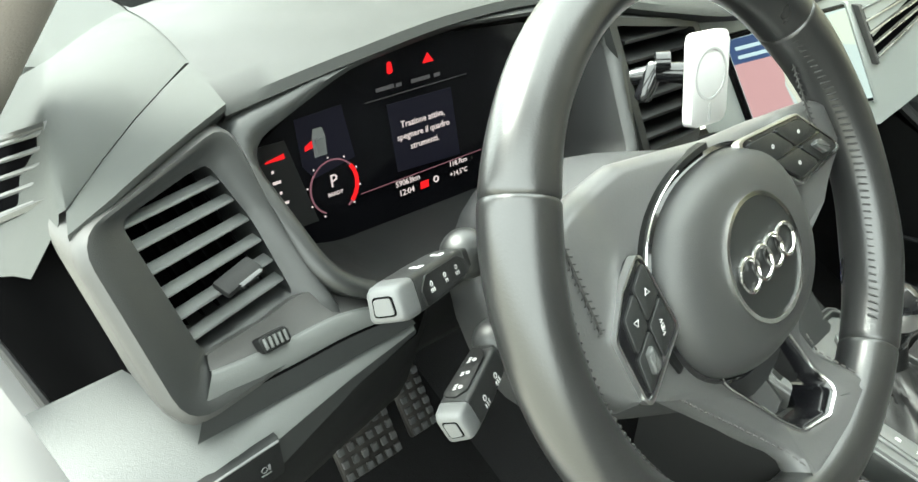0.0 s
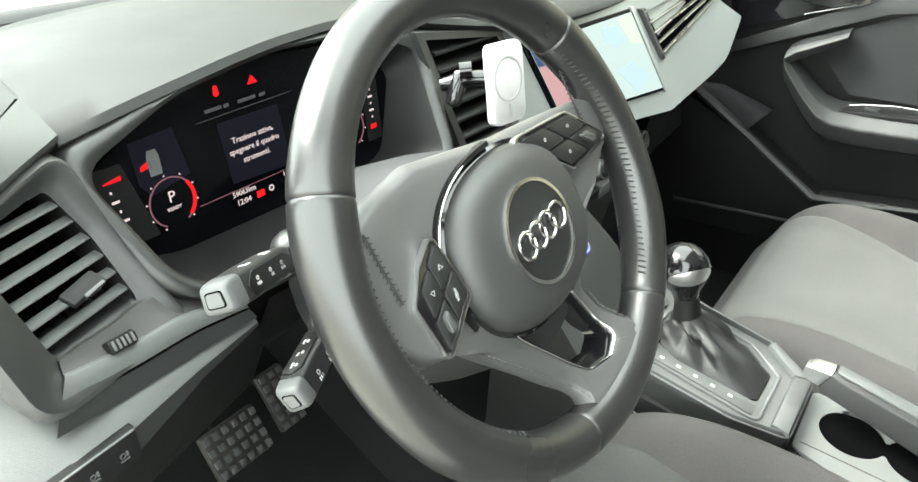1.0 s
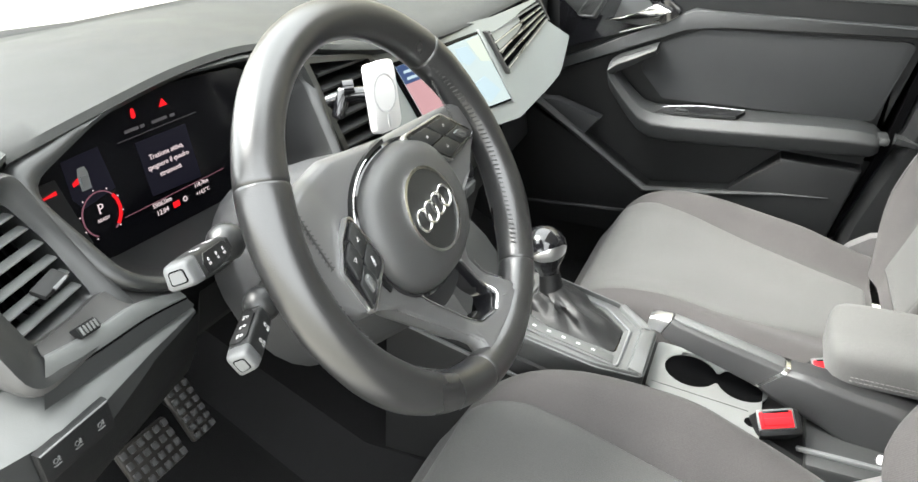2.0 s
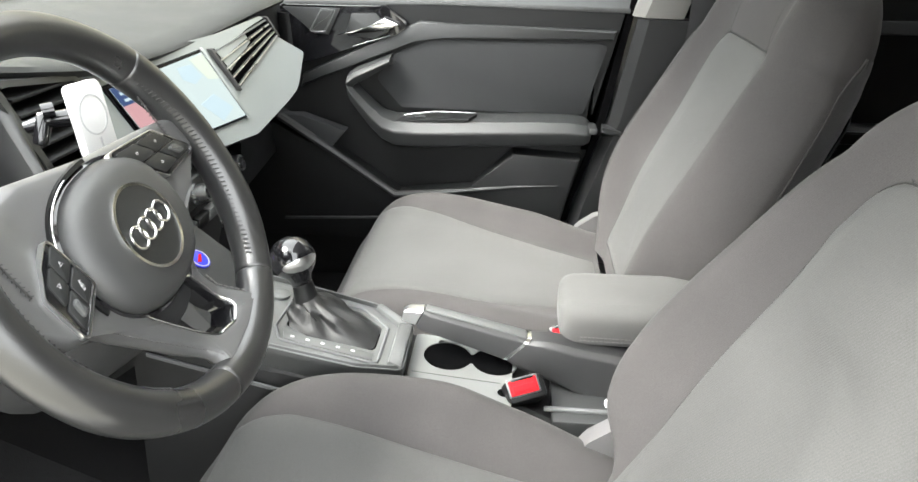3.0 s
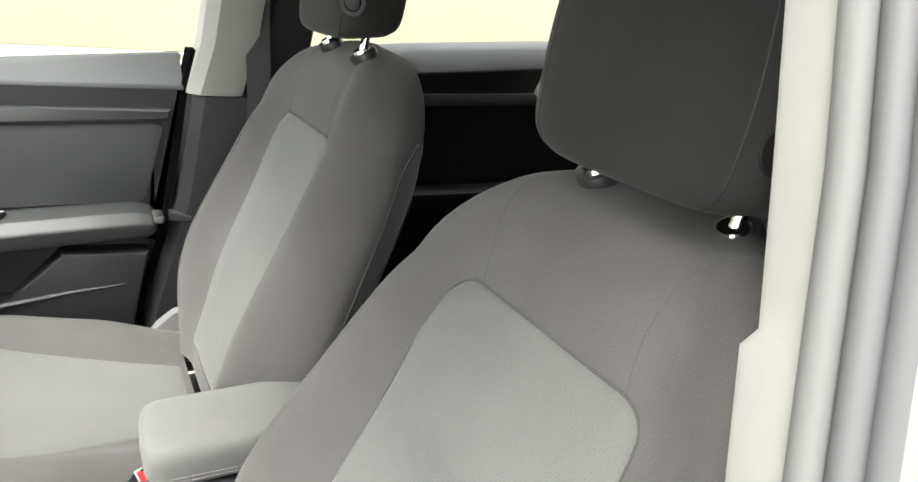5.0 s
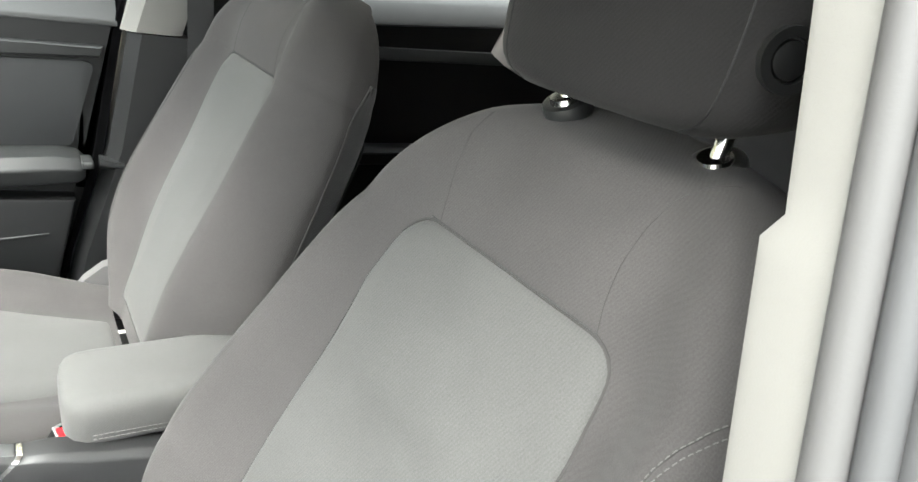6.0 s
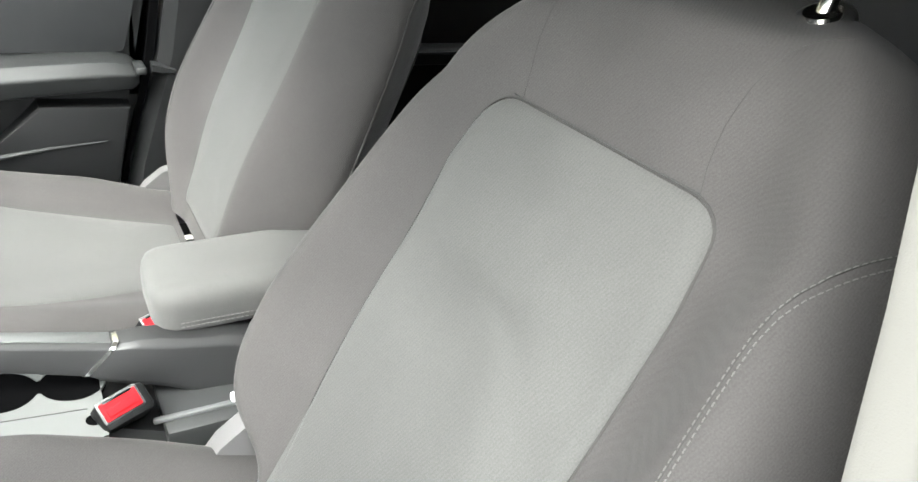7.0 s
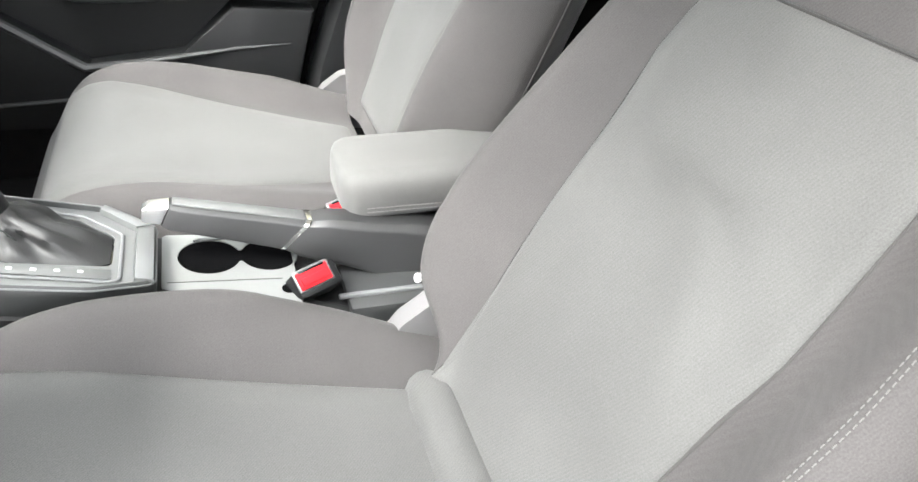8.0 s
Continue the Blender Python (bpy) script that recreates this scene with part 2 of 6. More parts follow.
def add_box(bm, c, size, bevel=0.003, m=None, seg=2):
    made = bmesh.ops.create_cube(bm, size=1.0)["verts"]
    for v in made:
        v.co = Vector((v.co.x * size[0], v.co.y * size[1], v.co.z * size[2]))
    if bevel:
        es = list({e for v in made for e in v.link_edges})
        made = list({v for f in bmesh.ops.bevel(bm, geom=es, offset=bevel, segments=seg, affect="EDGES", profile=0.5)["faces"] for v in f.verts} | {v for v in made if v.is_valid})
    t = Matrix.Translation(c) @ (m if m is not None else Matrix.Identity(4))
    for v in made:
        v.co = t @ v.co
    return bm


def box(c, size, bevel=0.003, rot=(0, 0, 0), seg=2):
    return add_box(bmesh.new(), c, size, bevel, pose(0, 0, 0, *rot), seg)


def rounded(pts, r, n=5):
    """A closed outline of 2D corners with its corners rounded; r: one radius or one for each corner."""
    out = []
    k = len(pts)
    for i, p in enumerate(pts):
        rad = r[i] if isinstance(r, (list, tuple)) else r
        p, a, b = Vector(p), Vector(pts[i - 1]), Vector(pts[(i + 1) % k])
        da, db = (a - p), (b - p)
        half = da.angle(db) / 2
        d = min(rad / math.tan(half), da.length * 0.48, db.length * 0.48)
        s, e = p + da.normalized() * d, p + db.normalized() * d
        for j in range(n + 1):
            t = j / n
            out.append(tuple(s * (1 - t) ** 2 + p * 2 * t * (1 - t) + e * t ** 2))
    return out


def lerp_table(rows, s):
    """Smooth value between the rows (s, value)."""
    if s <= rows[0][0]:
        return rows[0][1]
    for (a, va), (b, vb) in zip(rows, rows[1:]):
        if s <= b:
            t = (s - a) / (b - a)
            return va + (vb - va) * t
    return rows[-1][1]


def smooth_table(rows, s, w=0.03):
    return sum(lerp_table(rows, s + w * d) for d in (-1, -0.5, 0, 0.5, 1)) / 5


def text_mesh(words, size, m, depth=0.0003, align="CENTER"):
    """Flat letters in the plane of m (x along the words, y up), as a bmesh."""
    cu = bpy.data.curves.new("words", "FONT")
    cu.body, cu.size, cu.extrude, cu.align_x, cu.align_y = words, size, depth, align, "CENTER"
    cu.resolution_u = 2
    ob = bpy.data.objects.new("words", cu)
    me = bpy.data.meshes.new_from_object(ob)
    bm = bmesh.new()
    bm.from_mesh(me)
    bm.transform(m)
    bpy.data.objects.remove(ob)
    bpy.data.curves.remove(cu)
    bpy.data.meshes.remove(me)
    return bm


def frame_of(origin, xdir, ydir):
    """A pose whose x and y axes run along the two directions."""
    x = Vector(xdir).normalized()
    z = x.cross(Vector(ydir)).normalized()
    y = z.cross(x)
    m = Matrix((x, y, z)).transposed().to_4x4()
    m.translation = origin
    return m


def on_plane(m, pts, h=0.0):
    return [m @ V(p[0], p[1], h) for p in pts]


def circle(c, r, n=24, a0=0.0):
    return [(c[0] + r * math.cos(a0 + 2 * math.pi * i / n), c[1] + r * math.sin(a0 + 2 * math.pi * i / n)) for i in range(n)]


def add_ring(bm, m, c, r0, r1, h, n=40, a0=0.0, a1=2 * math.pi):
    """A flat ring, or a part of one, standing h above the plane of m."""
    whole = abs(a1 - a0 - 2 * math.pi) < 1e-6
    prof = [(r0, 0), (r0, h), (r1, h), (r1, 0)]
    rings = []
    for i in range(n + 1):
        a = a0 + (a1 - a0) * i / n
        rings.append([m @ V(c[0] + r * math.cos(a), c[1] + r * math.sin(a), z) for r, z in prof])
    add_loft(bm, rings, cap=not whole)
    return bm


# ---- setting: ground, floor, shell of the cabin ----
bm = bmesh.new()
bmesh.ops.create_grid(bm, x_segments=8, y_segments=8, size=600)
ground = tagged(part("ground", bm, GROUND), "pale dry sandy ground outside the car", "ground", kind="structure")

bm = loft([[V(x, y, z) for x, z in ((-0.66, 0.27), (-0.2, 0.27), (-0.14, 0.36), (0.14, 0.36), (0.2, 0.27), (0.76, 0.27), (0.76, 0.20), (-0.70, 0.20))] for y in (-1.3, -0.6, 0.0, 0.45)]
          + [[V(x, 0.80, z) for x, z in ((-0.66, 0.47), (-0.2, 0.47), (-0.14, 0.52), (0.14, 0.52), (0.2, 0.47), (0.76, 0.47), (0.76, 0.20), (-0.70, 0.20))]])
tagged(part("floor", bm, CARPET), "black carpeted car floor with a centre tunnel", "floor", kind="structure")
# unseen upper part added, 9 m tall to block sky light from the right
tagged(part("wall_right", box((9.0, 0.0, 4.5), (0.3, 40.0, 9.0), 0.02), CREAM_WALL), "cream plaster wall across the yard", "wall", kind="structure")
tagged(part("wall_front", box((0, 0.83, 0.62), (1.36, 0.04, 0.62), 0.01), DARK), "dark bulkhead behind the dashboard", "wall", kind="structure")
tagged(part("wall_rear", box((0, -1.35, 0.79), (1.40, 0.05, 1.14), 0.02), FABRIC_DARK), "dark rear wall of the cabin", "wall", kind="structure")

# roof with headliner
rows = []
for y, z, w in ((0.10, 1.36, 0.46), (0.0, 1.385, 0.50), (-0.3, 1.405, 0.53), (-0.8, 1.395, 0.53), (-1.35, 1.33, 0.50)):
    rows.append([V(x * w, y, z - 0.03 * abs(x) ** 3) for x in (-1, -0.8, -0.4, 0, 0.4, 0.8, 1)] + [V(x * w, y, z + 0.03 - 0.03 * abs(x) ** 3) for x in (1, 0.8, 0.4, 0, -0.4, -0.8, -1)])
tagged(part("ceiling", loft(rows), HEADLINER), "pale cloth headliner under the roof", "ceiling", kind="structure")

# pillars round the windows
for sx, nm in ((-1, "driver"), (1, "passenger")):
    ap = tube([V(sx * 0.652, 0.61, 0.925), V(sx * 0.60, 0.40, 1.10), V(sx * 0.52, 0.14, 1.345)], [0.035, 0.032, 0.03], 10)
    tagged(part("pillar_front_" + nm, ap, PILLAR_GREY), "grey cloth-covered windscreen pillar", "pillar", kind="structure")
    cp = tube([V(sx * 0.69, -1.12, 0.90), V(sx * 0.52, -1.25, 1.33)], 0.07, 10)
    tagged(part("pillar_rear_" + nm, cp, PILLAR_GREY), "grey rear roof pillar", "pillar", kind="structure")
    rl = tube([V(sx * 0.52, 0.14, 1.345), V(sx * 0.545, -0.3, 1.385), V(sx * 0.545, -0.8, 1.375), V(sx * 0.52, -1.25, 1.32)], 0.03, 8)
    tagged(part("roof_rail_" + nm, rl, PILLAR_GREY), "grey trim along the roof edge", "trim", kind="structure")
sill = box((-0.70, -0.05, 0.30), (0.10, 1.5, 0.12), 0.02)
tagged(part("sill_driver", sill, BODY), "grey painted door sill of the open doorway", "sill", kind="structure")
tagged(part("wall_left_rear", loft([[V(-0.745, y, 0.27), V(-0.745, y, 0.93), V(-0.58, y, 1.37), V(-0.53, y, 1.37), V(-0.695, y, 0.93), V(-0.695, y, 0.27)] for y in (-0.42, -0.9, -1.36)]), DARK), "dark rear side panel", "wall", kind="structure")

# windscreen
ws = loft([[V(x, y, z) for x, y, z in ((-0.60, 0.62, 0.93), (-0.47, 0.765, 0.93), (-0.2, 0.81, 0.93), (0.2, 0.81, 0.93), (0.47, 0.765, 0.93), (0.60, 0.62, 0.93))],
           [V(x, y, z) for x, y, z in ((-0.47, 0.13, 1.355), (-0.37, 0.17, 1.365), (-0.16, 0.19, 1.37), (0.16, 0.19, 1.37), (0.37, 0.17, 1.365), (0.47, 0.13, 1.355))]], loop=False)
win = thing("window_1", (0, 0.5, 1.15), "clear curved windscreen", "windscreen", kind="structure")
pane = part("pane", ws, GLASS, win)
pane.visible_shadow = False


# ---- seats ----
SX, SY, SZ, SB, CB = -0.349, -0.399, 0.876, math.sin(radians(31)), math.cos(radians(31))


def back_point(x, s, n):
    return V(SX + x, SY - s * SB + n * CB, SZ + s * CB + n * SB)


def back_width(s):
    if SX < 0 and s < -0.30:
        return smooth_table([(-0.48, 0.112), (-0.46, 0.120), (-0.435, 0.140), (-0.41, 0.172), (-0.385, 0.212), (-0.36, 0.244), (-0.33, 0.262), (-0.28, 0.269)], s, 0.012)
    if SX > 0 and s > 0.03:
        return 0.234 * max(0.006, 1 - ((s - 0.03) / 0.1395) ** 1.8) ** 0.5
    if s > 0.145:
        return 0.1345 * max(0.03, 1 - ((s - 0.145) / 0.0245) ** 2) ** 0.5
    return smooth_table([(-0.48, 0.125), (-0.46, 0.150), (-0.43, 0.182), (-0.40, 0.212), (-0.37, 0.240), (-0.34, 0.258), (-0.26, 0.270), (-0.18, 0.268), (-0.10, 0.262), (-0.03, 0.254), (0.03, 0.234), (0.08, 0.204), (0.12, 0.167), (0.145, 0.136), (0.16, 0.11)], s, 0.018)


def back_front(x, s):
    w = back_width(s)
    q = min(1.0, abs(x) / w)
    n = -(1 - (1 - q ** 5) ** 0.45) * 0.065
    crest = smooth_table([(-0.46, 0.020), (-0.42, 0.036), (-0.38, 0.053), (-0.30, 0.063), (-0.22, 0.061), (-0.14, 0.055), (-0.06, 0.050), (0.0, 0.042), (0.05, 0.026), (0.10, 0.015), (0.15, 0.008)], s, 0.04)
    n += crest * math.exp(-((q - 0.80) / 0.17) ** 2)
    n += 0.010 * math.exp(-((s + 0.27) / 0.10) ** 2) * (1 - q ** 2)
    if SX < 0 and s < -0.36:
        k = max(0.0, min(1.0, (abs(x) - 0.095) / 0.08))
        n -= 0.075 * ((-0.36 - s) / 0.06) ** 2 * k * k * (3 - 2 * k)
    if s > 0:
        n += 0.014 * math.sin(math.pi * min(1.0, s / 0.14)) - 12 * max(0.0, s - 0.11) ** 2
    return n


def back_shell():
    rings = []
    ss = [-0.46 + 0.62 * i / 76 for i in range(77)] + [0.1635, 0.1665, 0.1685]
    for s in ss:
        w = back_width(s)
        top = max(0.0, (s - 0.02) / 0.15)
        ring = []
        for i in range(61):
            q = math.sin(math.pi / 2 * (i / 30 - 1))
            ring.append(back_point(q * w, s, back_front(q * w, s)))
        for i in range(1, 24):
            q = math.sin(math.pi / 2 * (1 - i / 12))
            depth = -0.064 - (0.062 - 0.038 * min(1.0, top)) * (1 - abs(q) ** 4) ** 0.5 - 0.012 * min(1.0, top) ** 2
            ring.append(back_point(q * w * 0.97, s, depth))
        rings.append(ring)
    return loft(rings)


def pillow(outline, surface, place, height=0.006, inset=(0.0, 0.012, 0.03, 0.08, 0.2, 0.4, 0.62, 0.82, 0.97)):
    """A padded insert over a surface: rings of an outline, shrunk to its middle."""
    cx = sum(p[0] for p in outline) / len(outline)
    cy = sum(p[1] for p in outline) / len(outline)
    rings = []
    for k in inset:
        h = -0.003 + (height + 0.003) * min(1.0, (k / 0.08)) ** 0.45 + 0.003 * min(1.0, k * 2)
        rings.append([place(a, b, surface(a, b) + h) for a, b in (((p[0] - cx) * (1 - k) + cx, (p[1] - cy) * (1 - k) + cy) for p in outline)])
    return loft(rings)


FINE = (0.0, 0.012, 0.03, 0.08) + tuple(0.08 + 0.9 * k / 40 for k in range(1, 40)) + (0.985,)


def worn_front(x, s):
    """The back's surface with the creases of long use in its middle."""
    d = s - (-0.132 + 2.2 * (x - 0.025) ** 2)
    fade = math.exp(-((x - 0.02) / 0.085) ** 4)
    h = fade * (0.0076 * math.tanh(d / 0.020) * math.exp(-(d / 0.05) ** 2) - 0.0007 * math.exp(-(d / 0.007) ** 2))
    e = x - lerp_table([(-0.30, -0.125), (-0.224, -0.105), (-0.182, -0.074), (-0.149, -0.032), (-0.12, 0.02)], s)
    fade = math.exp(-((s + 0.20) / 0.065) ** 4)
    h += fade * (0.0045 * math.tanh(e / 0.020) * math.exp(-(e / 0.05) ** 2) - 0.0008 * math.exp(-(e / 0.008) ** 2))
    h += 0.0012 * math.sin(31 * x + 9 * s) * math.sin(23 * s - 6 * x)
    return back_front(x, s) + h


def dense(outline, step=0.012):
    out = []
    for a, b in zip(outline, outline[1:] + outline[:1]):
        a, b = Vector(a), Vector(b)
        k = max(1, round((b - a).length / step))
        out += [tuple(a.lerp(b, j / k)) for j in range(k)]
    return out


def stitches(bm, pts, length=0.0042, gap=0.0022, r=0.0006):
    """A row of short threads along a line of points."""
    pts = [Vector(p) for p in pts]
    d, knots = 0.0, [0.0]
    for a, b in zip(pts, pts[1:]):
        d += (b - a).length
        knots.append(d)

    def at(u):
        k = 0
        while k < len(knots) - 2 and knots[k + 1] < u:
            k += 1
        return pts[k].lerp(pts[k + 1], (u - knots[k]) / max(1e-9, knots[k + 1] - knots[k]))

    u = 0.0
    while u + length < d:
        p, q = at(u), at(u + length)
        add_tube(bm, (p, (p + q) / 2 + V(0, 0.0002, 0.0003), q), r, 4)
        u += length + gap
    return bm


CUSH_RISE, CUSH_BACK, CUSH_LONG, CUSH_WIDE, JOINT = 0.0, 0.005, 1.149, 1.09, 0.0
CREST = [(-0.22, 0.004), (-0.1, 0.036), (0.0, 0.062), (0.05, 0.060), (0.13, 0.052), (0.2, 0.030), (0.25, 0.010), (0.268, 0.0)]
CUSH_TOP = [(-0.22, 0.492), (-0.12, 0.503), (0.0, 0.515), (0.10, 0.528), (0.18, 0.529), (0.225, 0.512), (0.255, 0.475), (0.268, 0.43)]


def cush_width(y):
    return smooth_table([(-0.22, 0.215), (-0.1, 0.238), (0.03, 0.250), (0.17, 0.248), (0.235, 0.232), (0.268, 0.20)], y, 0.02)


def cush_top(x, y):
    w = cush_width(y)
    q = min(1.0, abs(x) / w)
    z = smooth_table(CUSH_TOP, y, 0.022)
    z -= (1 - (1 - q ** 6) ** 0.45) * 0.075
    crest = smooth_table(CREST, y, 0.02)
    if SX > 0 and x < 0:
        crest *= 0.45
    return z + crest * math.exp(-((q - 0.83) / 0.17) ** 2)


def cush_point(x, y, z):
    return V(SX + x * CUSH_WIDE, y * (CUSH_LONG if y > 0 else 1.0) + CUSH_BACK, z + CUSH_RISE)


def cushion_shell():
    rings = []
    for k in range(62):
        y = -0.22 + 0.488 * k / 61
        w = cush_width(y)
        ring = []
        for i in range(61):
            q = math.sin(math.pi / 2 * (i / 30 - 1))
            ring.append(cush_point(q * w, y, cush_top(q * w, y)))
        low = 0.385 + 0.02 * max(0, (y - 0.2) / 0.07)
        for i in range(0, 15):
            q = 1 - i / 7
            ring.append(cush_point(q * (w - 0.012), y, low - 0.01 * (1 - q * q)))
        rings.append(ring)
    return loft(rings)


def build_seat(label):
    seat = thing("front_seat", (SX, 0.0, 0.30), label, "car seat", "front seats")
    back = part("backrest", back_shell(), FABRIC, seat, angle=60)
    if SX < 0:
        ol = [(-0.116, 0.012), (0.142, 0.012), (0.149, -0.06), (0.139, -0.18), (0.125, -0.31), (0.109, -0.435), (-0.114, -0.435), (-0.132, -0.31), (-0.138, -0.18), (-0.129, -0.06)]
    else:
        ol = [(-0.128, 0.012), (0.130, 0.012), (0.136, -0.06), (0.132, -0.18), (0.118, -0.31), (0.104, -0.435), (-0.096, -0.435), (-0.112, -0.31), (-0.126, -0.18), (-0.130, -0.06)]
    panel = dense(rounded(ol, [0.036, 0.044, 0.08, 0.08, 0.08, 0.01, 0.01, 0.08, 0.08, 0.08], 6))
    part("centre_panel", pillow(panel, worn_front if SX < 0 else back_front, back_point, 0.007, FINE), FABRIC_MID, back, "lighter grey cloth centre panel", 60)
    part("panel_seam", tube([back_point(x, s, back_front(x, s) + 0.0002) for x, s in panel], 0.0011, 5, closed=True), SEAM, back, "dark seam round the panel")
    # seams that run up from the panel to the headrest guides, and those of the bolsters
    def line(pts, lift=0.0):
        out = []
        for (xa, sa), (xb, sb) in zip(pts, pts[1:]):
            for j in range(8):
                t = j / 8
                x, s = xa + (xb - xa) * t, sa + (sb - sa) * t
                out.append(back_point(x, s, back_front(x, s) + lift))
        x, s = pts[-1]
        return out + [back_point(x, s, back_front(x, s) + lift)]
    for sx in (1, -1):
        if SX > 0:
            a = [(sx * 0.104, 0.006), (sx * 0.100, 0.035), (sx * 0.098, 0.075), (sx * 0.099, 0.105), (sx * 0.106, 0.130)]
        elif sx < 0:
            a = [(-0.094, 0.010), (-0.089, 0.030), (-0.086, 0.055), (-0.086, 0.085), (-0.089, 0.108), (-0.098, 0.125), (-0.114, 0.136)]
        else:
            a = [(0.108, 0.010), (0.112, 0.035), (0.119, 0.060), (0.125, 0.090), (0.122, 0.115)]
        part("seam", tube(line(a, -0.0001), 0.0005, 5), SEAM, back)
        b = [(sx * 0.222, 0.050), (sx * 0.209, 0.024), (sx * 0.201, 0.004), (sx * 0.194, -0.014), (sx * 0.192, -0.038), (sx * 0.196, -0.075), (sx * 0.201, -0.116), (sx * 0.207, -0.167), (sx * 0.208, -0.25), (sx * 0.196, -0.34)]
        b = [(sx * smooth_table([(s, abs(x)) for x, s in b[::-1]], s_, 0.022), s_) for s_ in [0.05 - 0.39 * k / 26 for k in range(27)]]
        c = [(x + sx * 0.0042, s - 0.002) for x, s in b]
        e = [back_point(sx * back_width(s) * 0.985, s, -0.062 - 0.02 * max(0, s / 0.1)) for s in [0.06 - 0.48 * k / 40 for k in range(41)]]
        part("side_seam", tube(e, 0.0016, 6), SEAM, back, "dark sewn side seam")
        # flank cover whose dark colour holds the shade of the seat's side
        flank = []
        for k in range(34):
            s_ = 0.06 - 0.50 * k / 33
            top_ = min(1.0, max(0.0, (s_ - 0.02) / 0.15))
            out_ = -0.0012 + 0.0026 * min(1.0, (0.06 - s_) / 0.04)
            row = [back_point(sx * (back_width(s_) * 0.985 + out_), s_, -0.0655 - 0.02 * max(0, s_ / 0.1))]
            for q in (0.985, 0.95, 0.88, 0.76):
                row.append(back_point(sx * (q * back_width(s_) * 0.97 + out_), s_, -0.0655 - (0.062 - 0.038 * top_) * (1 - q ** 4) ** 0.5 - 0.012 * top_ ** 2))
            flank.append(row)
        part("side_panel", loft(flank, cap=False, loop=False), FABRIC_SIDE, back, "coarse side cloth, darkened for the flank's shade", 60)
        if sx * SX < 0:
            continue
        part("seam", tube(line(b, 0.0), 0.0007, 5), SEAM, back)
        part("bolster_stitching", stitches(bmesh.new(), line(b, 0.0004), 0.0030, 0.0016, 0.00045), THREAD, back, "grey double stitching")
        part("bolster_stitching", stitches(bmesh.new(), line(c, 0.0004), 0.0030, 0.0016, 0.00045), THREAD, back, "grey double stitching")
    top = [((-0.094 if SX < 0 else -0.106) + 0.216 * i / 12, 0.0125) for i in range(13)]
    part("panel_stitching", stitches(bmesh.new(), line(top, 0.0006), 0.003, 0.0016, 0.0008), THREAD_DARK, back, "dark stitched seam")
    part("back_cover", pillow(dense(rounded([(-0.19, 0.0), (0.19, 0.0), (0.2, -0.4), (-0.2, -0.4)], 0.05), 0.03), lambda x, s: -0.137, lambda x, s, n: back_point(x, s, -0.262 - n)), FABRIC_DARK, back, "black seat-back cover")
    # cushion
    cushion = part("cushion", cushion_shell(), FABRIC, seat, angle=60)
    ol = [(-0.096, -0.212), (0.096, -0.212), (0.132, 0.0), (0.163, 0.17), (0.165, 0.247), (-0.165, 0.247), (-0.163, 0.17), (-0.132, 0.0)]
    if SX > 0:
        ol = ol[:5] + [(-0.195, 0.247), (-0.197, 0.17), (-0.170, 0.0)]
    part("centre_panel", pillow(dense(rounded(ol, [0.01, 0.01, 0.1, 0.1, 0.02, 0.02, 0.1, 0.1])), cush_top, cush_point, 0.005), FABRIC_MID, cushion, "lighter grey cloth seat panel", 60)
    # base, rails
    part("base_trim", loft([[V(SX + x, y, z) for x, z in ((-0.225, 0.40), (0.225, 0.40), (0.205, 0.31), (-0.205, 0.31))] for y in (-0.20, 0.0, 0.20)]), DARK, seat, "black plastic base")
    for sx in (-0.19, 0.19):
        part("rail", box((SX + sx, 0.0, 0.295), (0.04, 0.52, 0.03), 0.004), SATIN, seat)
    for sx in (1, -1):
        wedge_ = [(-0.136, 0.482), (-0.160, 0.515), (-0.190, 0.538), (-0.240, 0.552), (-0.245, 0.43), (-0.150, 0.44)]
        h = part("hinge_cover", prism([V(SX + sx * 0.222, y + JOINT * 3, z + CUSH_RISE + JOINT * 1.8) for y, z in wedge_], (-sx * 0.03, 0, 0), 0.006, 4), HINGE, seat, "pale plastic hinge cover")
        part("screw_cap", box(back_point(sx * 0.214, -0.385, 0.024), (0.008, 0.008, 0.010), 0.003), WHITE, h)
    if SX < 0:
        roll = [V(SX + x, -0.164 - 0.25 * max(0, abs(x) - 0.12), 0.503 - 5.0 * max(0, abs(x) - 0.118) ** 1.4 - 0.45 * max(0, x - 0.095)) for x in [-0.186 + 0.0270 * k for k in range(13)]]
        part("joint_roll", tube(roll, [0.012, 0.022] + [0.026] * 9 + [0.022, 0.012], 14), FABRIC_MID, seat, "pale cloth roll between cushion and back", 60)
    # headrest, above the middle of the back's upper edge
    HP = back_point(-0.012 if SX < 0 else -0.008, 0.140, -0.001)
    HUP = 0.003 if SX < 0 else 0.004
    head = []
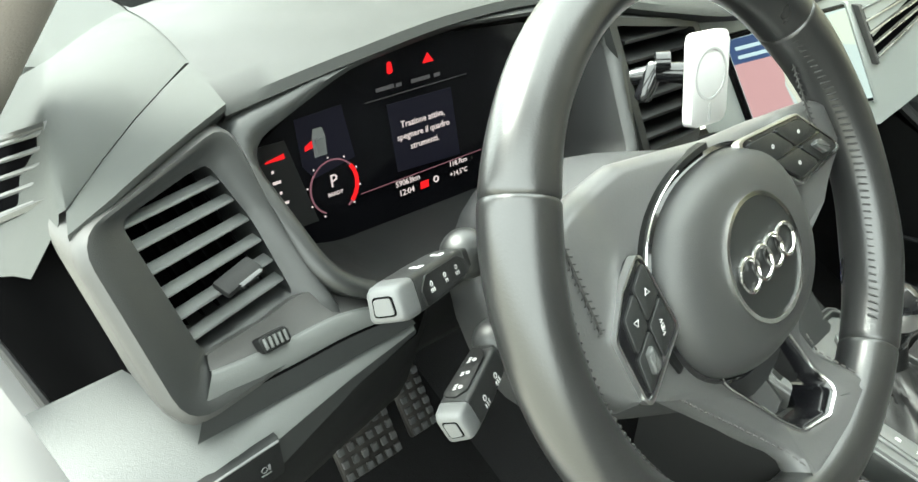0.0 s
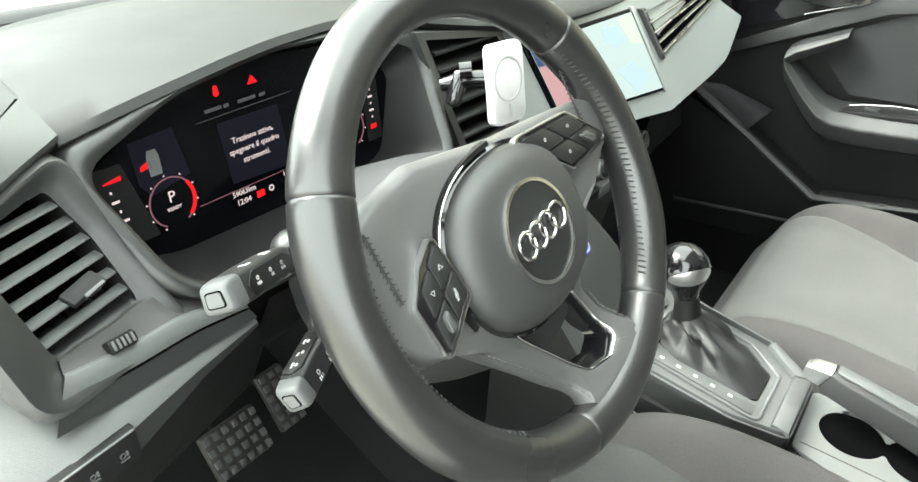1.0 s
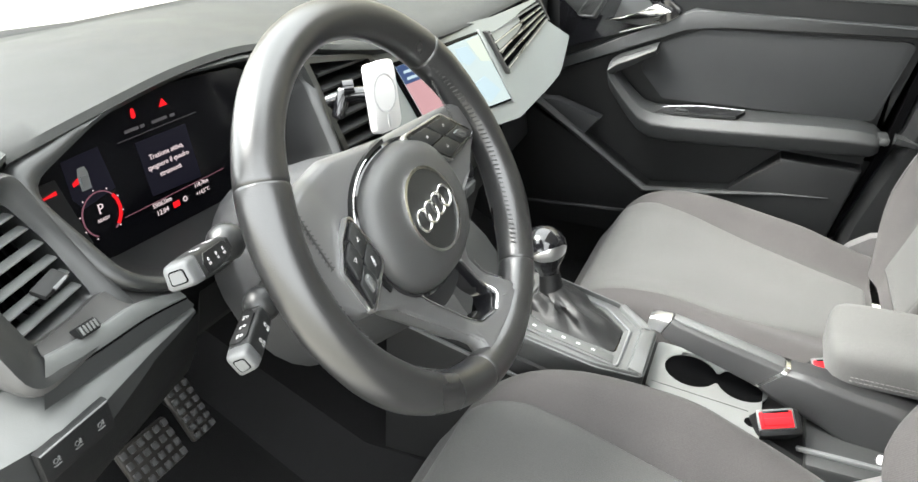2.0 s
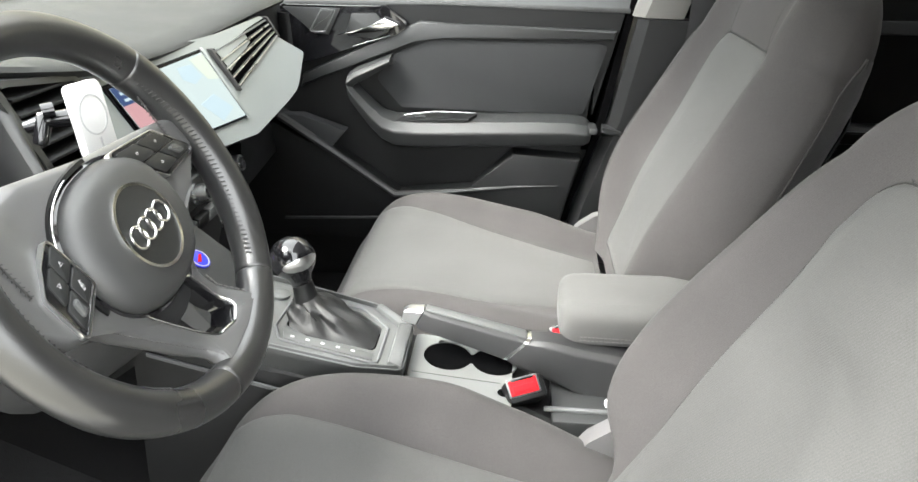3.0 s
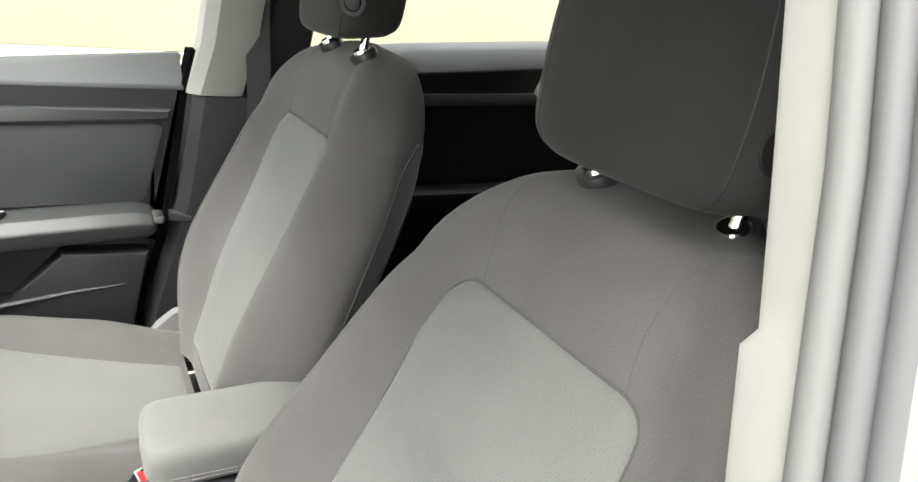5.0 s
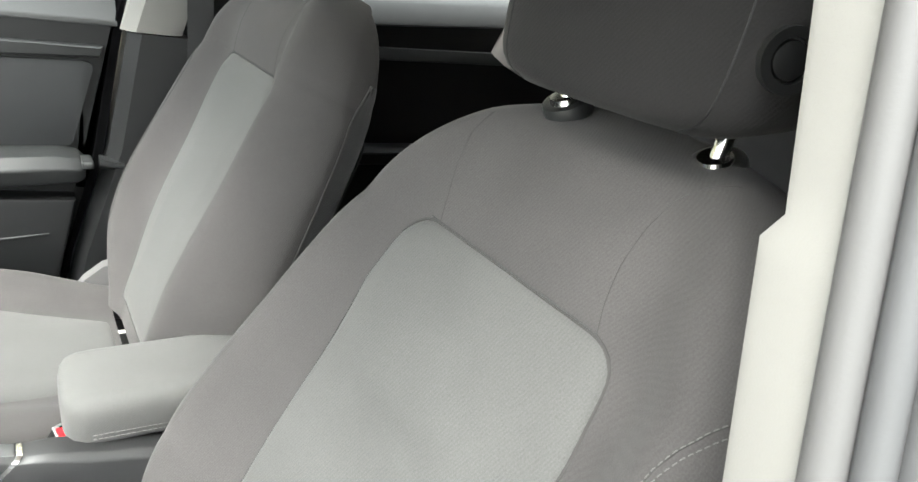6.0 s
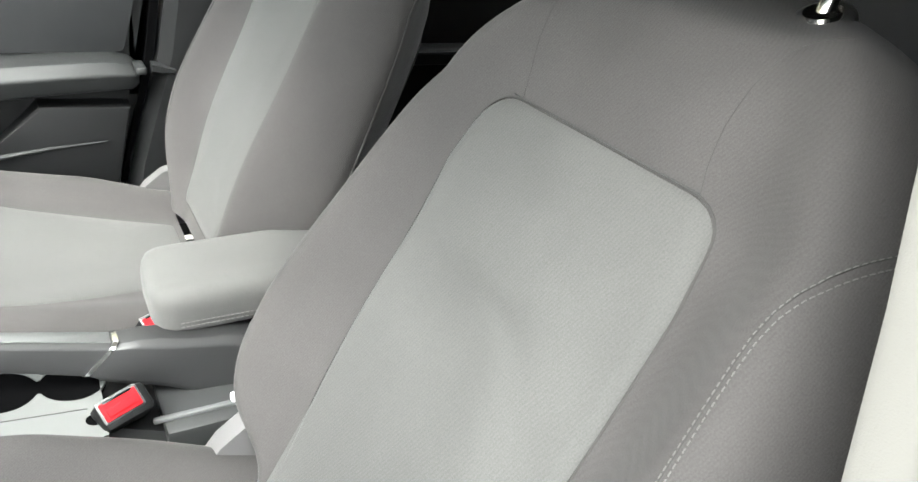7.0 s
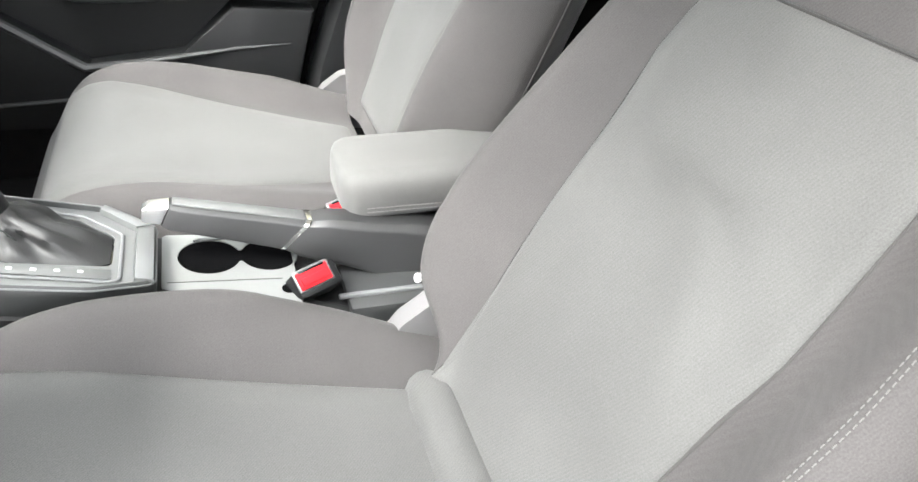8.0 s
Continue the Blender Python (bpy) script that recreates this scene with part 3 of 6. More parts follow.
    for k in range(25):
        v = k / 24
        zz = 0.182 * v
        g = max(0.02, 1 - abs(2 * v - 1) ** 9) ** 0.40
        w = (0.131 + 0.010 * math.sin(math.pi * min(1, v * 1.1))) * g
        d = 0.049 * g
        ring = []
        for i in range(44):
            a = 2 * math.pi * i / 44
            ca, sa = math.cos(a), math.sin(a)
            x = w * math.copysign(abs(ca) ** 0.43, ca)
            n = d * math.copysign(abs(sa) ** 0.55, sa)
            tilt = (v - 0.1) * 0.035
            ring.append(HP + V(x + 0.004, 0.001 - zz * 0.30 + n + (0.005 if sa > 0 else 0) * (1 - (x / 0.14) ** 2) + tilt, 0.015 + HUP + zz - n * 0.12))
        head.append(ring)
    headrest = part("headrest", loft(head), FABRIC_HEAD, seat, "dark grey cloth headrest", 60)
    for i in (7, 15):
        part("headrest_seam", tube([r[i] for r in head[1:24]], 0.0007, 5), DARK, headrest)
    for sx in (-0.0705, 0.0705):
        GP = HP + (V(sx * 1.05 + 0.011, -0.016 + 0.085 * sx, 0.002 + 0.057 * sx) if SX < 0 else V(sx * 1.1, -0.002, 0.004))
        part("guide", tube([GP + V(0, -0.006, -0.009), GP + V(0, -0.0010, -0.0015), GP + V(0, 0.0006, 0.0014), GP + V(0, 0.0012, 0.0024)], [0.0205, 0.0205, 0.0195, 0.0160], 28), DASH_MID, seat, "glossy black headrest guide", 50)
        part("guide_collar", tube([GP + V(0, 0.0008, 0.001), GP + V(0, 0.0026, 0.0050)], [0.0135, 0.0120], 20), CHROME, seat, "chrome collar")
        part("post", tube([GP + V(0, 0.004, -0.02), GP + V(0, -0.014, 0.07)], 0.0062, 14), CHROME, headrest, "chrome headrest post")
    bmk = bmesh.new()
    m = frame_of(HP + V(-0.1335, 0.036, 0.074), (0.36, 0.93, 0), (0, 0, 1))
    m = m @ Matrix.Rotation(math.pi, 4, "Y")
    add_ring(bmk, m, (0, 0), 0.012, 0.0175, 0.005, 28)
    add_prism(bmk, on_plane(m, circle((0, 0), 0.0105), 0.004), m.to_3x3() @ V(0, 0, -0.012), 0.002)
    part("release_button", bmk, DARK, headrest, "round dark release button")
    return seat


build_seat("grey cloth driver's seat with padded side bolsters and headrest")
SX, SY, SZ, SB, CB = 0.357, -0.411, 0.903, math.sin(radians(22)), math.cos(radians(22))
CUSH_RISE, CUSH_BACK, CUSH_LONG, CUSH_WIDE, JOINT = 0.004, -0.012, 1.0, 1.0, -0.012
CREST = [(-0.22, 0.040), (-0.1, 0.052), (0.05, 0.047), (0.13, 0.038), (0.2, 0.022), (0.25, 0.006), (0.268, 0.0)]
CUSH_TOP = [(-0.22, 0.456), (-0.12, 0.473), (0.0, 0.496), (0.10, 0.518), (0.18, 0.526), (0.225, 0.512), (0.255, 0.475), (0.268, 0.43)]
build_seat("grey cloth passenger seat with padded side bolsters and headrest")


# ---- dashboard ----
dash = thing("dashboard", (-0.1, 0.6, 0.7), "pale grey soft dashboard with driver-side vents and silver trim", "dashboard")

EDGE = [(-0.531, 0.486, 0.929), (-0.44, 0.488, 0.942), (-0.33, 0.497, 0.951), (-0.22, 0.498, 0.949), (-0.10, 0.464, 0.929), (0.0, 0.450, 0.914), (0.13, 0.437, 0.910), (0.26, 0.420, 0.918), (0.43, 0.415, 0.926), (0.60, 0.411, 0.931)]
BASE = [(-0.475, 0.755, 0.935), (-0.40, 0.78, 0.937), (-0.30, 0.795, 0.938), (-0.2, 0.802, 0.938), (-0.08, 0.806, 0.938), (0.02, 0.806, 0.938), (0.15, 0.804, 0.938), (0.27, 0.797, 0.938), (0.42, 0.780, 0.937), (0.58, 0.73, 0.937)]


def spline(rows, k=6):
    """More points along a line of points, bent smoothly."""
    P = [Vector(r) for r in rows]
    out = []
    for i in range(len(P) - 1):
        a, b, c, d = P[max(0, i - 1)], P[i], P[i + 1], P[min(len(P) - 1, i + 2)]
        for j in range(k):
            t = j / k
            out.append(0.5 * (2 * b + (c - a) * t + (2 * a - 5 * b + 4 * c - d) * t * t + (3 * b - a - 3 * c + d) * t ** 3))
    return out + [P[-1]]


ea, eb = spline(EDGE), spline(BASE)
rings = [[p + V(0, 0.045, -0.020) for p in ea], [p + V(0, 0.006, -0.012) for p in ea], [p + V(0, 0.0, -0.006) for p in ea], [p + V(0, 0.004, 0.0) for p in ea]]
for k in range(1, 9):
    t = k / 8
    rings.append([a.lerp(b, t) + V(0, 0, 0.010 * math.sin(math.pi * t)) for a, b in zip(ea, eb)])
rings.append([p + V(0, 0.01, -0.03) for p in eb])
part("top_pad", loft(rings, cap=False, loop=False), DASH_TOP, dash, "pale soft top pad", 50)

# end trim beside the windscreen pillar
A, B, C, F = V(-0.533, 0.486, 0.927), V(-0.618, 0.449, 0.908), V(-0.640, 0.450, 0.899), V(-0.546, 0.508, 0.938)
wedge = bmesh.new()
pad = [V(-0.531, 0.486, 0.930).lerp(V(-0.475, 0.755, 0.935), 0.25 + 0.75 * k / 6) + V(0, 0, 0.010 * math.sin(math.pi * (0.25 + 0.75 * k / 6))) for k in range(7)]
edge = [V(-0.631, 0.458, 0.908), V(-0.627, 0.470, 0.918), V(-0.616, 0.503, 0.926), V(-0.598, 0.560, 0.930), V(-0.580, 0.612, 0.931), V(-0.558, 0.678, 0.931), V(-0.535, 0.745, 0.931)]
side = [V(-0.650, 0.480, 0.868), V(-0.653, 0.505, 0.860), V(-0.658, 0.535, 0.848), V(-0.660, 0.60, 0.835), V(-0.655, 0.66, 0.830), V(-0.65, 0.72, 0.83), V(-0.64, 0.78, 0.83)]
back = [V(-0.655, 0.56, 0.80)] * 2 + [V(-0.66, 0.62, 0.79), V(-0.66, 0.66, 0.79), V(-0.66, 0.70, 0.79), V(-0.66, 0.75, 0.79), V(-0.66, 0.8, 0.79)]
turn = [a.lerp(b, 0.08) + V(-0.0015, 0, 0.0015) for a, b in zip(edge, side)]
add_loft(wedge, [[p + V(0.03, 0, -0.012) for p in pad], [p + V(0.004, 0, -0.002) for p in pad], [p + V(-0.003, 0, -0.0005) for p in pad]] + [[a.lerp(b, t) + V(0, 0, 0.004 * math.sin(math.pi * t)) for a, b in zip(pad, edge)] for t in (0.25, 0.5, 0.75, 0.93)] + [[p + V(0, 0, 0.0002) for p in edge], turn] + [[a.lerp(b, t) for a, b in zip(edge, side)] for t in (0.2, 0.5, 1.0)], cap=False, loop=False)
part("end_trim", wedge, END_TRIM, dash, "pale angled end trim", 50)
front = [pad[0].lerp(edge[0], t) + V(0, 0, 0.004 * math.sin(math.pi * t) - 0.0006) for t in (0.0, 0.25, 0.5, 0.75, 0.93, 1.0)]
brow = [A + V(0.003, 0.0, 0.003), V(-0.563, 0.470, 0.924), V(-0.590, 0.456, 0.919), V(-0.614, 0.446, 0.912), V(-0.629, 0.445, 0.905), C + V(0.004, -0.004, 0.002)]
lip = loft([[p + V(0.003, 0.010, -0.004) for p in front], front, [a.lerp(b, 0.5) + V(0, 0, 0.001) for a, b in zip(front, brow)], brow, [p + V(0.0, 0.001, -0.004) for p in brow], [p + V(0, 0.012, -0.014) for p in brow]], cap=False, loop=False)
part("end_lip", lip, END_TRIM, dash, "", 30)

def round3(pts, r=0.012, n=5):
    """A closed outline of 3D corners with its corners rounded."""
    out = []
    k = len(pts)
    for i, p in enumerate(pts):
        a, b = pts[i - 1], pts[(i + 1) % k]
        da, db = a - p, b - p
        s_, e_ = p + da.normalized() * min(r, da.length * 0.45), p + db.normalized() * min(r, db.length * 0.45)
        for j in range(n + 1):
            t = j / n
            out.append(s_ * (1 - t) ** 2 + p * 2 * t * (1 - t) + e_ * t ** 2)
    return out


# driver-side air vent
OPEN = [V(-0.556, 0.467, 0.908), V(-0.613, 0.445, 0.900), V(-0.600, 0.407, 0.834), V(-0.536, 0.425, 0.833), V(-0.543, 0.450, 0.875)]
OUT = [V(-0.533, 0.484, 0.925), V(-0.641, 0.440, 0.902), V(-0.628, 0.384, 0.812), V(-0.510, 0.406, 0.809), V(-0.527, 0.447, 0.866)]
MID = [o + (q - o) * 0.35 + V(0, -0.006, 0.002) for o, q in zip(OUT, OPEN)]
RO, RM, RI = round3(OUT, 0.020), round3(MID, 0.014), round3(OPEN, 0.007)
FLANK = [[p + V(0, 0.035, 0) for p in RO], [p + V(0, 0.006, -0.001) for p in RO], [o.lerp(q, 0.12) + V(0, -0.0015, 0) for o, q in zip(RO, RM)], [o.lerp(q, 0.5) + V(0, -0.003, 0.001) for o, q in zip(RO, RM)]]
vent = part("air_vent", loft([FLANK[3], RM, [o.lerp(q, 0.5) + V(0, 0.001, 0) for o, q in zip(RM, RI)], RI, [p + V(0, 0.05, -0.004) for p in RI]], cap=False), DASH_MID, dash, "angular air vent with slats", 50)
# lit outer side of the surround, its light put into a lighter grey
part("vent_flank", loft(FLANK, cap=False), FLANK_GREY, vent, "outer edge of the vent surround, lighter grey as its lit side", 50)
# backing and vanes near black, for the shade inside the vent
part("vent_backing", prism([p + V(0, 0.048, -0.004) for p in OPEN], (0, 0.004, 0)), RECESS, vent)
for z_ in (0.9055, 0.8955, 0.8850, 0.8735, 0.8620, 0.8510, 0.8405):
    l = OPEN[1].lerp(OPEN[2], (0.900 - z_) / 0.066) if z_ < 0.900 else OPEN[1].lerp(OPEN[0], 0.62)
    r = OPEN[0].lerp(OPEN[4], (0.908 - z_) / 0.033) if z_ > 0.875 else OPEN[4].lerp(OPEN[3], (0.875 - z_) / 0.042)
    l, r = V(l.x, l.y, z_), V(r.x, r.y, z_ + 0.0005)
    sl = loft([[p + V(0, 0.0035, -0.0004), p + V(0, 0.0042, 0.0006), p + V(0, 0.008, 0.0010), p + V(0, 0.013, 0.0008), p + V(0, 0.013, -0.0002), p + V(0, 0.008, -0.0010), p + V(0, 0.0042, -0.0013)] for p in (l, r)])
    part("slat", sl, LEDGE, vent)
for k in range(6):
    t = (k + 0.5) / 6
    up, lo = OPEN[1].lerp(OPEN[0], t), OPEN[2].lerp(OPEN[3], t)
    part("vane", prism([up + V(0, 0.030, 0), lo + V(0, 0.030, 0), lo + V(0, 0.046, 0), up + V(0, 0.046, 0)], (0.0016, 0, 0)), RECESS, vent)
tab = part("vent_tab", box((-0.570, 0.420, 0.862), (0.026, 0.012, 0.0048), 0.0018, (20, -8, 16)), DARK, vent, "grip tab of the vent")
part("tab_window", box((-0.5665, 0.4130, 0.8625), (0.016, 0.003, 0.003), 0.0008, (20, -8, 16)), GLOSS, tab)
# ledge with the thumb wheel
LEDGE_ROWS = [[V(-0.622, 0.383, 0.806), V(-0.602, 0.400, 0.829), V(-0.600, 0.407, 0.834)], [V(-0.565, 0.390, 0.800), V(-0.562, 0.404, 0.823), V(-0.562, 0.416, 0.833)],
              [V(-0.515, 0.396, 0.796), V(-0.520, 0.408, 0.820), V(-0.530, 0.424, 0.832)], [V(-0.470, 0.400, 0.793), V(-0.474, 0.412, 0.806), V(-0.480, 0.430, 0.812)]]
PROUD = V(0, -0.0028, 0.0022)
LEDGE_ROWS = [list(r) for r in zip(*[spline([q[i] for q in LEDGE_ROWS], 5) for i in range(3)])]
# lit lip in the pale tone, skirt below it in a darker one
part("vent_ledge", loft([[r[0].lerp(r[1], 0.48) + PROUD, r[0].lerp(r[1], 0.56) + PROUD * 1.5, r[0].lerp(r[1], 0.92) + PROUD * 1.5, r[1] + PROUD, r[1] + V(0, 0.002, 0)] for r in LEDGE_ROWS], cap=False, loop=False), LEDGE, dash, "lip of the ledge under the vent, pale as if lit", 45)
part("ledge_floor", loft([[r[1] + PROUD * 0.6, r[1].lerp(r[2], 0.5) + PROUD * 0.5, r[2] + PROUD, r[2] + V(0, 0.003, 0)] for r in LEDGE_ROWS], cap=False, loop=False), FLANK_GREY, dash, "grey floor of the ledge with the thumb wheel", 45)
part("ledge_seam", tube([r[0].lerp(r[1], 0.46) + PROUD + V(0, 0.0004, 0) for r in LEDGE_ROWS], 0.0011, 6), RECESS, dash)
part("ledge_skirt", loft([[r[0] + PROUD, r[0].lerp(r[1], 0.46) + PROUD] for r in LEDGE_ROWS], cap=False, loop=False), DASH_MID, dash, "skirt below the vent ledge, darker as its shaded side", 45)
wheel_m = frame_of((-0.5655, 0.4020, 0.8285), (1, 0.10, -0.05), (0, 0.55, 0.8))
tw = part("thumb_wheel", prism(on_plane(wheel_m, rounded([(-0.009, -0.0045), (0.009, -0.0045), (0.009, 0.0045), (-0.009, 0.0045)], 0.002), 0.004), wheel_m.to_3x3() @ V(0, 0, -0.008), 0.001), DARK, dash, "ribbed vent thumb wheel")
for k in range(5):
    part("rib", prism(on_plane(wheel_m, [(-0.0072 + k * 0.0032, -0.0030), (-0.0056 + k * 0.0032, -0.0030), (-0.0056 + k * 0.0032, 0.0030), (-0.0072 + k * 0.0032, 0.0030)], 0.0055), wheel_m.to_3x3() @ V(0, 0, -0.004), 0.0006), LEDGE, tw)

# side demister vent on the end trim
dm = [V(-0.617, 0.635, 0.886), V(-0.605, 0.540, 0.920), V(-0.625, 0.482, 0.902), V(-0.642, 0.563, 0.864)]
nd = V(-0.81, 0.12, 0.57).normalized()
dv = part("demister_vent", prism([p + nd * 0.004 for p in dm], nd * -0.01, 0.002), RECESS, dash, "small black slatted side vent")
for k in range(5):
    t = 0.05 + 0.22 * k
    a, b = dm[0].lerp(dm[3], t), dm[1].lerp(dm[2], t)
    e = (dm[3] - dm[0]).normalized() * 0.0035
    part("slat", prism([a + nd * 0.006, b + nd * 0.006, b + nd * 0.006 + e, a + nd * 0.006 + e], nd * -0.004, 0.0008), PALE_PLASTIC, dv)
rim = [p + nd * 0.0045 for p in dm]
part("vent_rim", tube(rim + rim[:1], 0.003, 6), DASH, dv)

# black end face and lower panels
# the shade of the recess beside the hinge pillar, painted on a face
part("end_face", loft([[V(-0.628, 0.462, 0.885), V(-0.616, 0.430, 0.815), V(-0.640, 0.42, 0.70), V(-0.65, 0.46, 0.55)], [V(-0.655, 0.60, 0.850), V(-0.665, 0.64, 0.80), V(-0.655, 0.70, 0.66), V(-0.655, 0.70, 0.50)]], cap=False, loop=False), RECESS, dash, "dashboard end face, blackened for the shade of the recess")
kick = loft([[V(-0.645, 0.505, 0.30), V(-0.645, 0.505, 0.66), V(-0.652, 0.505, 0.75), V(-0.668, 0.505, 0.825), V(-0.684, 0.51, 0.88)], [V(-0.662, 0.499, 0.30), V(-0.662, 0.499, 0.66), V(-0.666, 0.499, 0.75), V(-0.681, 0.499, 0.825), V(-0.694, 0.50, 0.88)], [V(-0.72, 0.515, 0.30), V(-0.72, 0.515, 0.66), V(-0.72, 0.515, 0.75), V(-0.72, 0.515, 0.825), V(-0.73, 0.52, 0.88)], [V(-0.80, 0.60, 0.30), V(-0.80, 0.60, 0.66), V(-0.80, 0.60, 0.75), V(-0.80, 0.60, 0.825), V(-0.80, 0.60, 0.88)]], cap=False, loop=False)
tagged(part("hinge_seal", tube([V(-0.648, 0.499, 0.60), V(-0.650, 0.499, 0.70), V(-0.654, 0.499, 0.755), V(-0.670, 0.499, 0.825), V(-0.684, 0.499, 0.87)], [0.004, 0.005, 0.004, 0.0025, 0.0025], 8), RUBBER), "dark rubber edge of the hinge pillar", "door seal", kind="structure")
tagged(part("pillar_hinge_driver", kick, BODY), "pale painted hinge pillar of the open door", "pillar", kind="structure")
KNEE = [[V(-0.674, 0.470, 0.800), V(-0.673, 0.405, 0.802), V(-0.670, 0.384, 0.790), V(-0.662, 0.374, 0.765)], [V(-0.622, 0.47, 0.802), V(-0.622, 0.390, 0.804), V(-0.618, 0.374, 0.789), V(-0.615, 0.371, 0.769)],
        [V(-0.607, 0.462, 0.801), V(-0.607, 0.388, 0.803), V(-0.605, 0.375, 0.789), V(-0.602, 0.372, 0.771)], [V(-0.585, 0.45, 0.800), V(-0.585, 0.385, 0.801), V(-0.583, 0.376, 0.788), V(-0.583, 0.373, 0.774)],
        [V(-0.53, 0.43, 0.797), V(-0.53, 0.392, 0.797), V(-0.53, 0.387, 0.790), V(-0.53, 0.385, 0.783)], [V(-0.47, 0.42, 0.793), V(-0.47, 0.400, 0.793), V(-0.47, 0.398, 0.790), V(-0.47, 0.397, 0.788)]]
# light from above put into colour: pale top, dark front edge
part("knee_ledge", loft([r[:3] for r in KNEE], cap=False, loop=False), LEDGE, dash, "grained ledge above the knee panel, pale as if lit", 60)
part("knee_skirt", loft([r[2:] for r in KNEE], cap=False, loop=False), DASH_MID, dash, "front edge of the knee ledge, darker as its shaded side", 60)
low = loft([[V(x, y, z), V(x, y + 0.003, z - 0.020), V(x, y + 0.012, z - 0.044), V(x, y + 0.022, zl + 0.008), V(x, y + 0.032, zl), V(x, y + 0.060, zl - 0.004), V(x, 0.62, zl - 0.02)] for x, y, z, zl in ((-0.655, 0.372, 0.768, 0.708), (-0.600, 0.372, 0.773, 0.710), (-0.53, 0.385, 0.784, 0.713), (-0.47, 0.396, 0.788, 0.716), (-0.44, 0.420, 0.786, 0.720), (-0.24, 0.420, 0.784, 0.720), (-0.12, 0.420, 0.780, 0.700))], cap=False, loop=False)
part("lower_panel", low, DARK, dash, "dark lower knee panel", 30)
# lamp switch panel with its line and marks
sw = part("lamp_switch", prism([V(-0.641, 0.3700, 0.790), V(-0.584, 0.3728, 0.792), V(-0.584, 0.3700, 0.770), V(-0.641, 0.3672, 0.768)], (0, 0.006, 0), 0.0015), DARK, dash, "dark touch panel for the lamps")
part("line", prism([V(-0.640, 0.3690, 0.7895), V(-0.585, 0.3718, 0.7915), V(-0.585, 0.3717, 0.7908), V(-0.640, 0.3689, 0.7888)], (0, 0.002, 0)), PALE_PLASTIC, sw)
for cx_ in (-0.596, -0.615, -0.632):
    m = frame_of((cx_, 0.3700 + (cx_ + 0.60) * 0.05, 0.7800), (1, 0.05, 0), (0, 0.12, 1))
    bmx = bmesh.new()
    add_ring(bmx, m, (0, 0), 0.0013, 0.0018, 0.0004, 14)
    add_prism(bmx, on_plane(m, [(0.0024, -0.0015), (0.0036, -0.0015), (0.0036, 0.0015), (0.0024, 0.0015)], 0.0004), m.to_3x3() @ V(0, 0, -0.001))
    add_prism(bmx, on_plane(m, [(-0.002, -0.0036), (0.0036, -0.0036), (0.0036, -0.0030), (-0.002, -0.0030)], 0.0004), m.to_3x3() @ V(0, 0, -0.001))
    part("lamp_mark", bmx, PALE_PLASTIC, sw)

# instrument pod
def pod(k):
    """Outlines of the pod, from its outer frame to the glass."""
    rows = {
        0: [(-0.540, 0.480, 0.918), (-0.525, 0.414, 0.832), (-0.470, 0.402, 0.806), (-0.245, 0.404, 0.800), (-0.200, 0.414, 0.818), (-0.165, 0.478, 0.926), (-0.235, 0.503, 0.943), (-0.36, 0.504, 0.946), (-0.45, 0.494, 0.937)],
        1: [(-0.526, 0.478, 0.903), (-0.509, 0.414, 0.838), (-0.462, 0.402, 0.815), (-0.253, 0.404, 0.809), (-0.213, 0.414, 0.824), (-0.180, 0.478, 0.911), (-0.243, 0.498, 0.937), (-0.36, 0.500, 0.942), (-0.445, 0.490, 0.931)],
        2: [(-0.514, 0.505, 0.890), (-0.500, 0.500, 0.822), (-0.46, 0.498, 0.812), (-0.255, 0.498, 0.808), (-0.222, 0.500, 0.818), (-0.200, 0.505, 0.890), (-0.253, 0.514, 0.932), (-0.36, 0.514, 0.938), (-0.44, 0.514, 0.931)],
    }[k]
    return [V(*p) for p in rows]


P0, P1, P2 = round3(pod(0), 0.022), round3(pod(1), 0.020), round3(pod(2), 0.012)
part("pod_frame", loft([[p + V(0, 0.03, 0) for p in P0], [p + V(0, 0.004, 0) for p in P0], [a.lerp(b, 0.2) + V(0, -0.002, 0.0005) for a, b in zip(P0, P1)], [a.lerp(b, 0.6) + V(0, -0.004, 0.001) for a, b in zip(P0, P1)], [a.lerp(b, 0.9) + V(0, -0.002, 0) for a, b in zip(P0, P1)], [p + V(0, 0.004, 0) for p in P1]], cap=False), DASH_MID, dash, "grey frame round the instruments", 50)
part("pod_well", loft([[p + V(0, 0.004, 0) for p in P1], P2], cap=False), DARK, dash, "dark well round the instruments", 50)

cluster = thing("instrument_display", (-0.357, 0.51, 0.87), "lit digital instrument display with red gauges and white text", "instrument display")
glassm = frame_of((-0.357, 0.498, 0.870), (1, 0, 0), (0, 0.10, 1))


def gl(x, z):
    """Place on the display's glass, from x and z of the cabin."""
    return (x + 0.357, z - 0.870)


part("glass", prism(on_plane(glassm, [gl(p.x, p.z) for p in P2], 0.0), glassm.to_3x3() @ V(0, 0, -0.006)), GLASS_BLACK, cluster)


def flat(name, pts, material, h=0.0008, label=""):
    return part(name, prism(on_plane(glassm, [gl(*p) for p in pts], h), glassm.to_3x3() @ V(0, 0, -0.0006)), material, cluster, label)


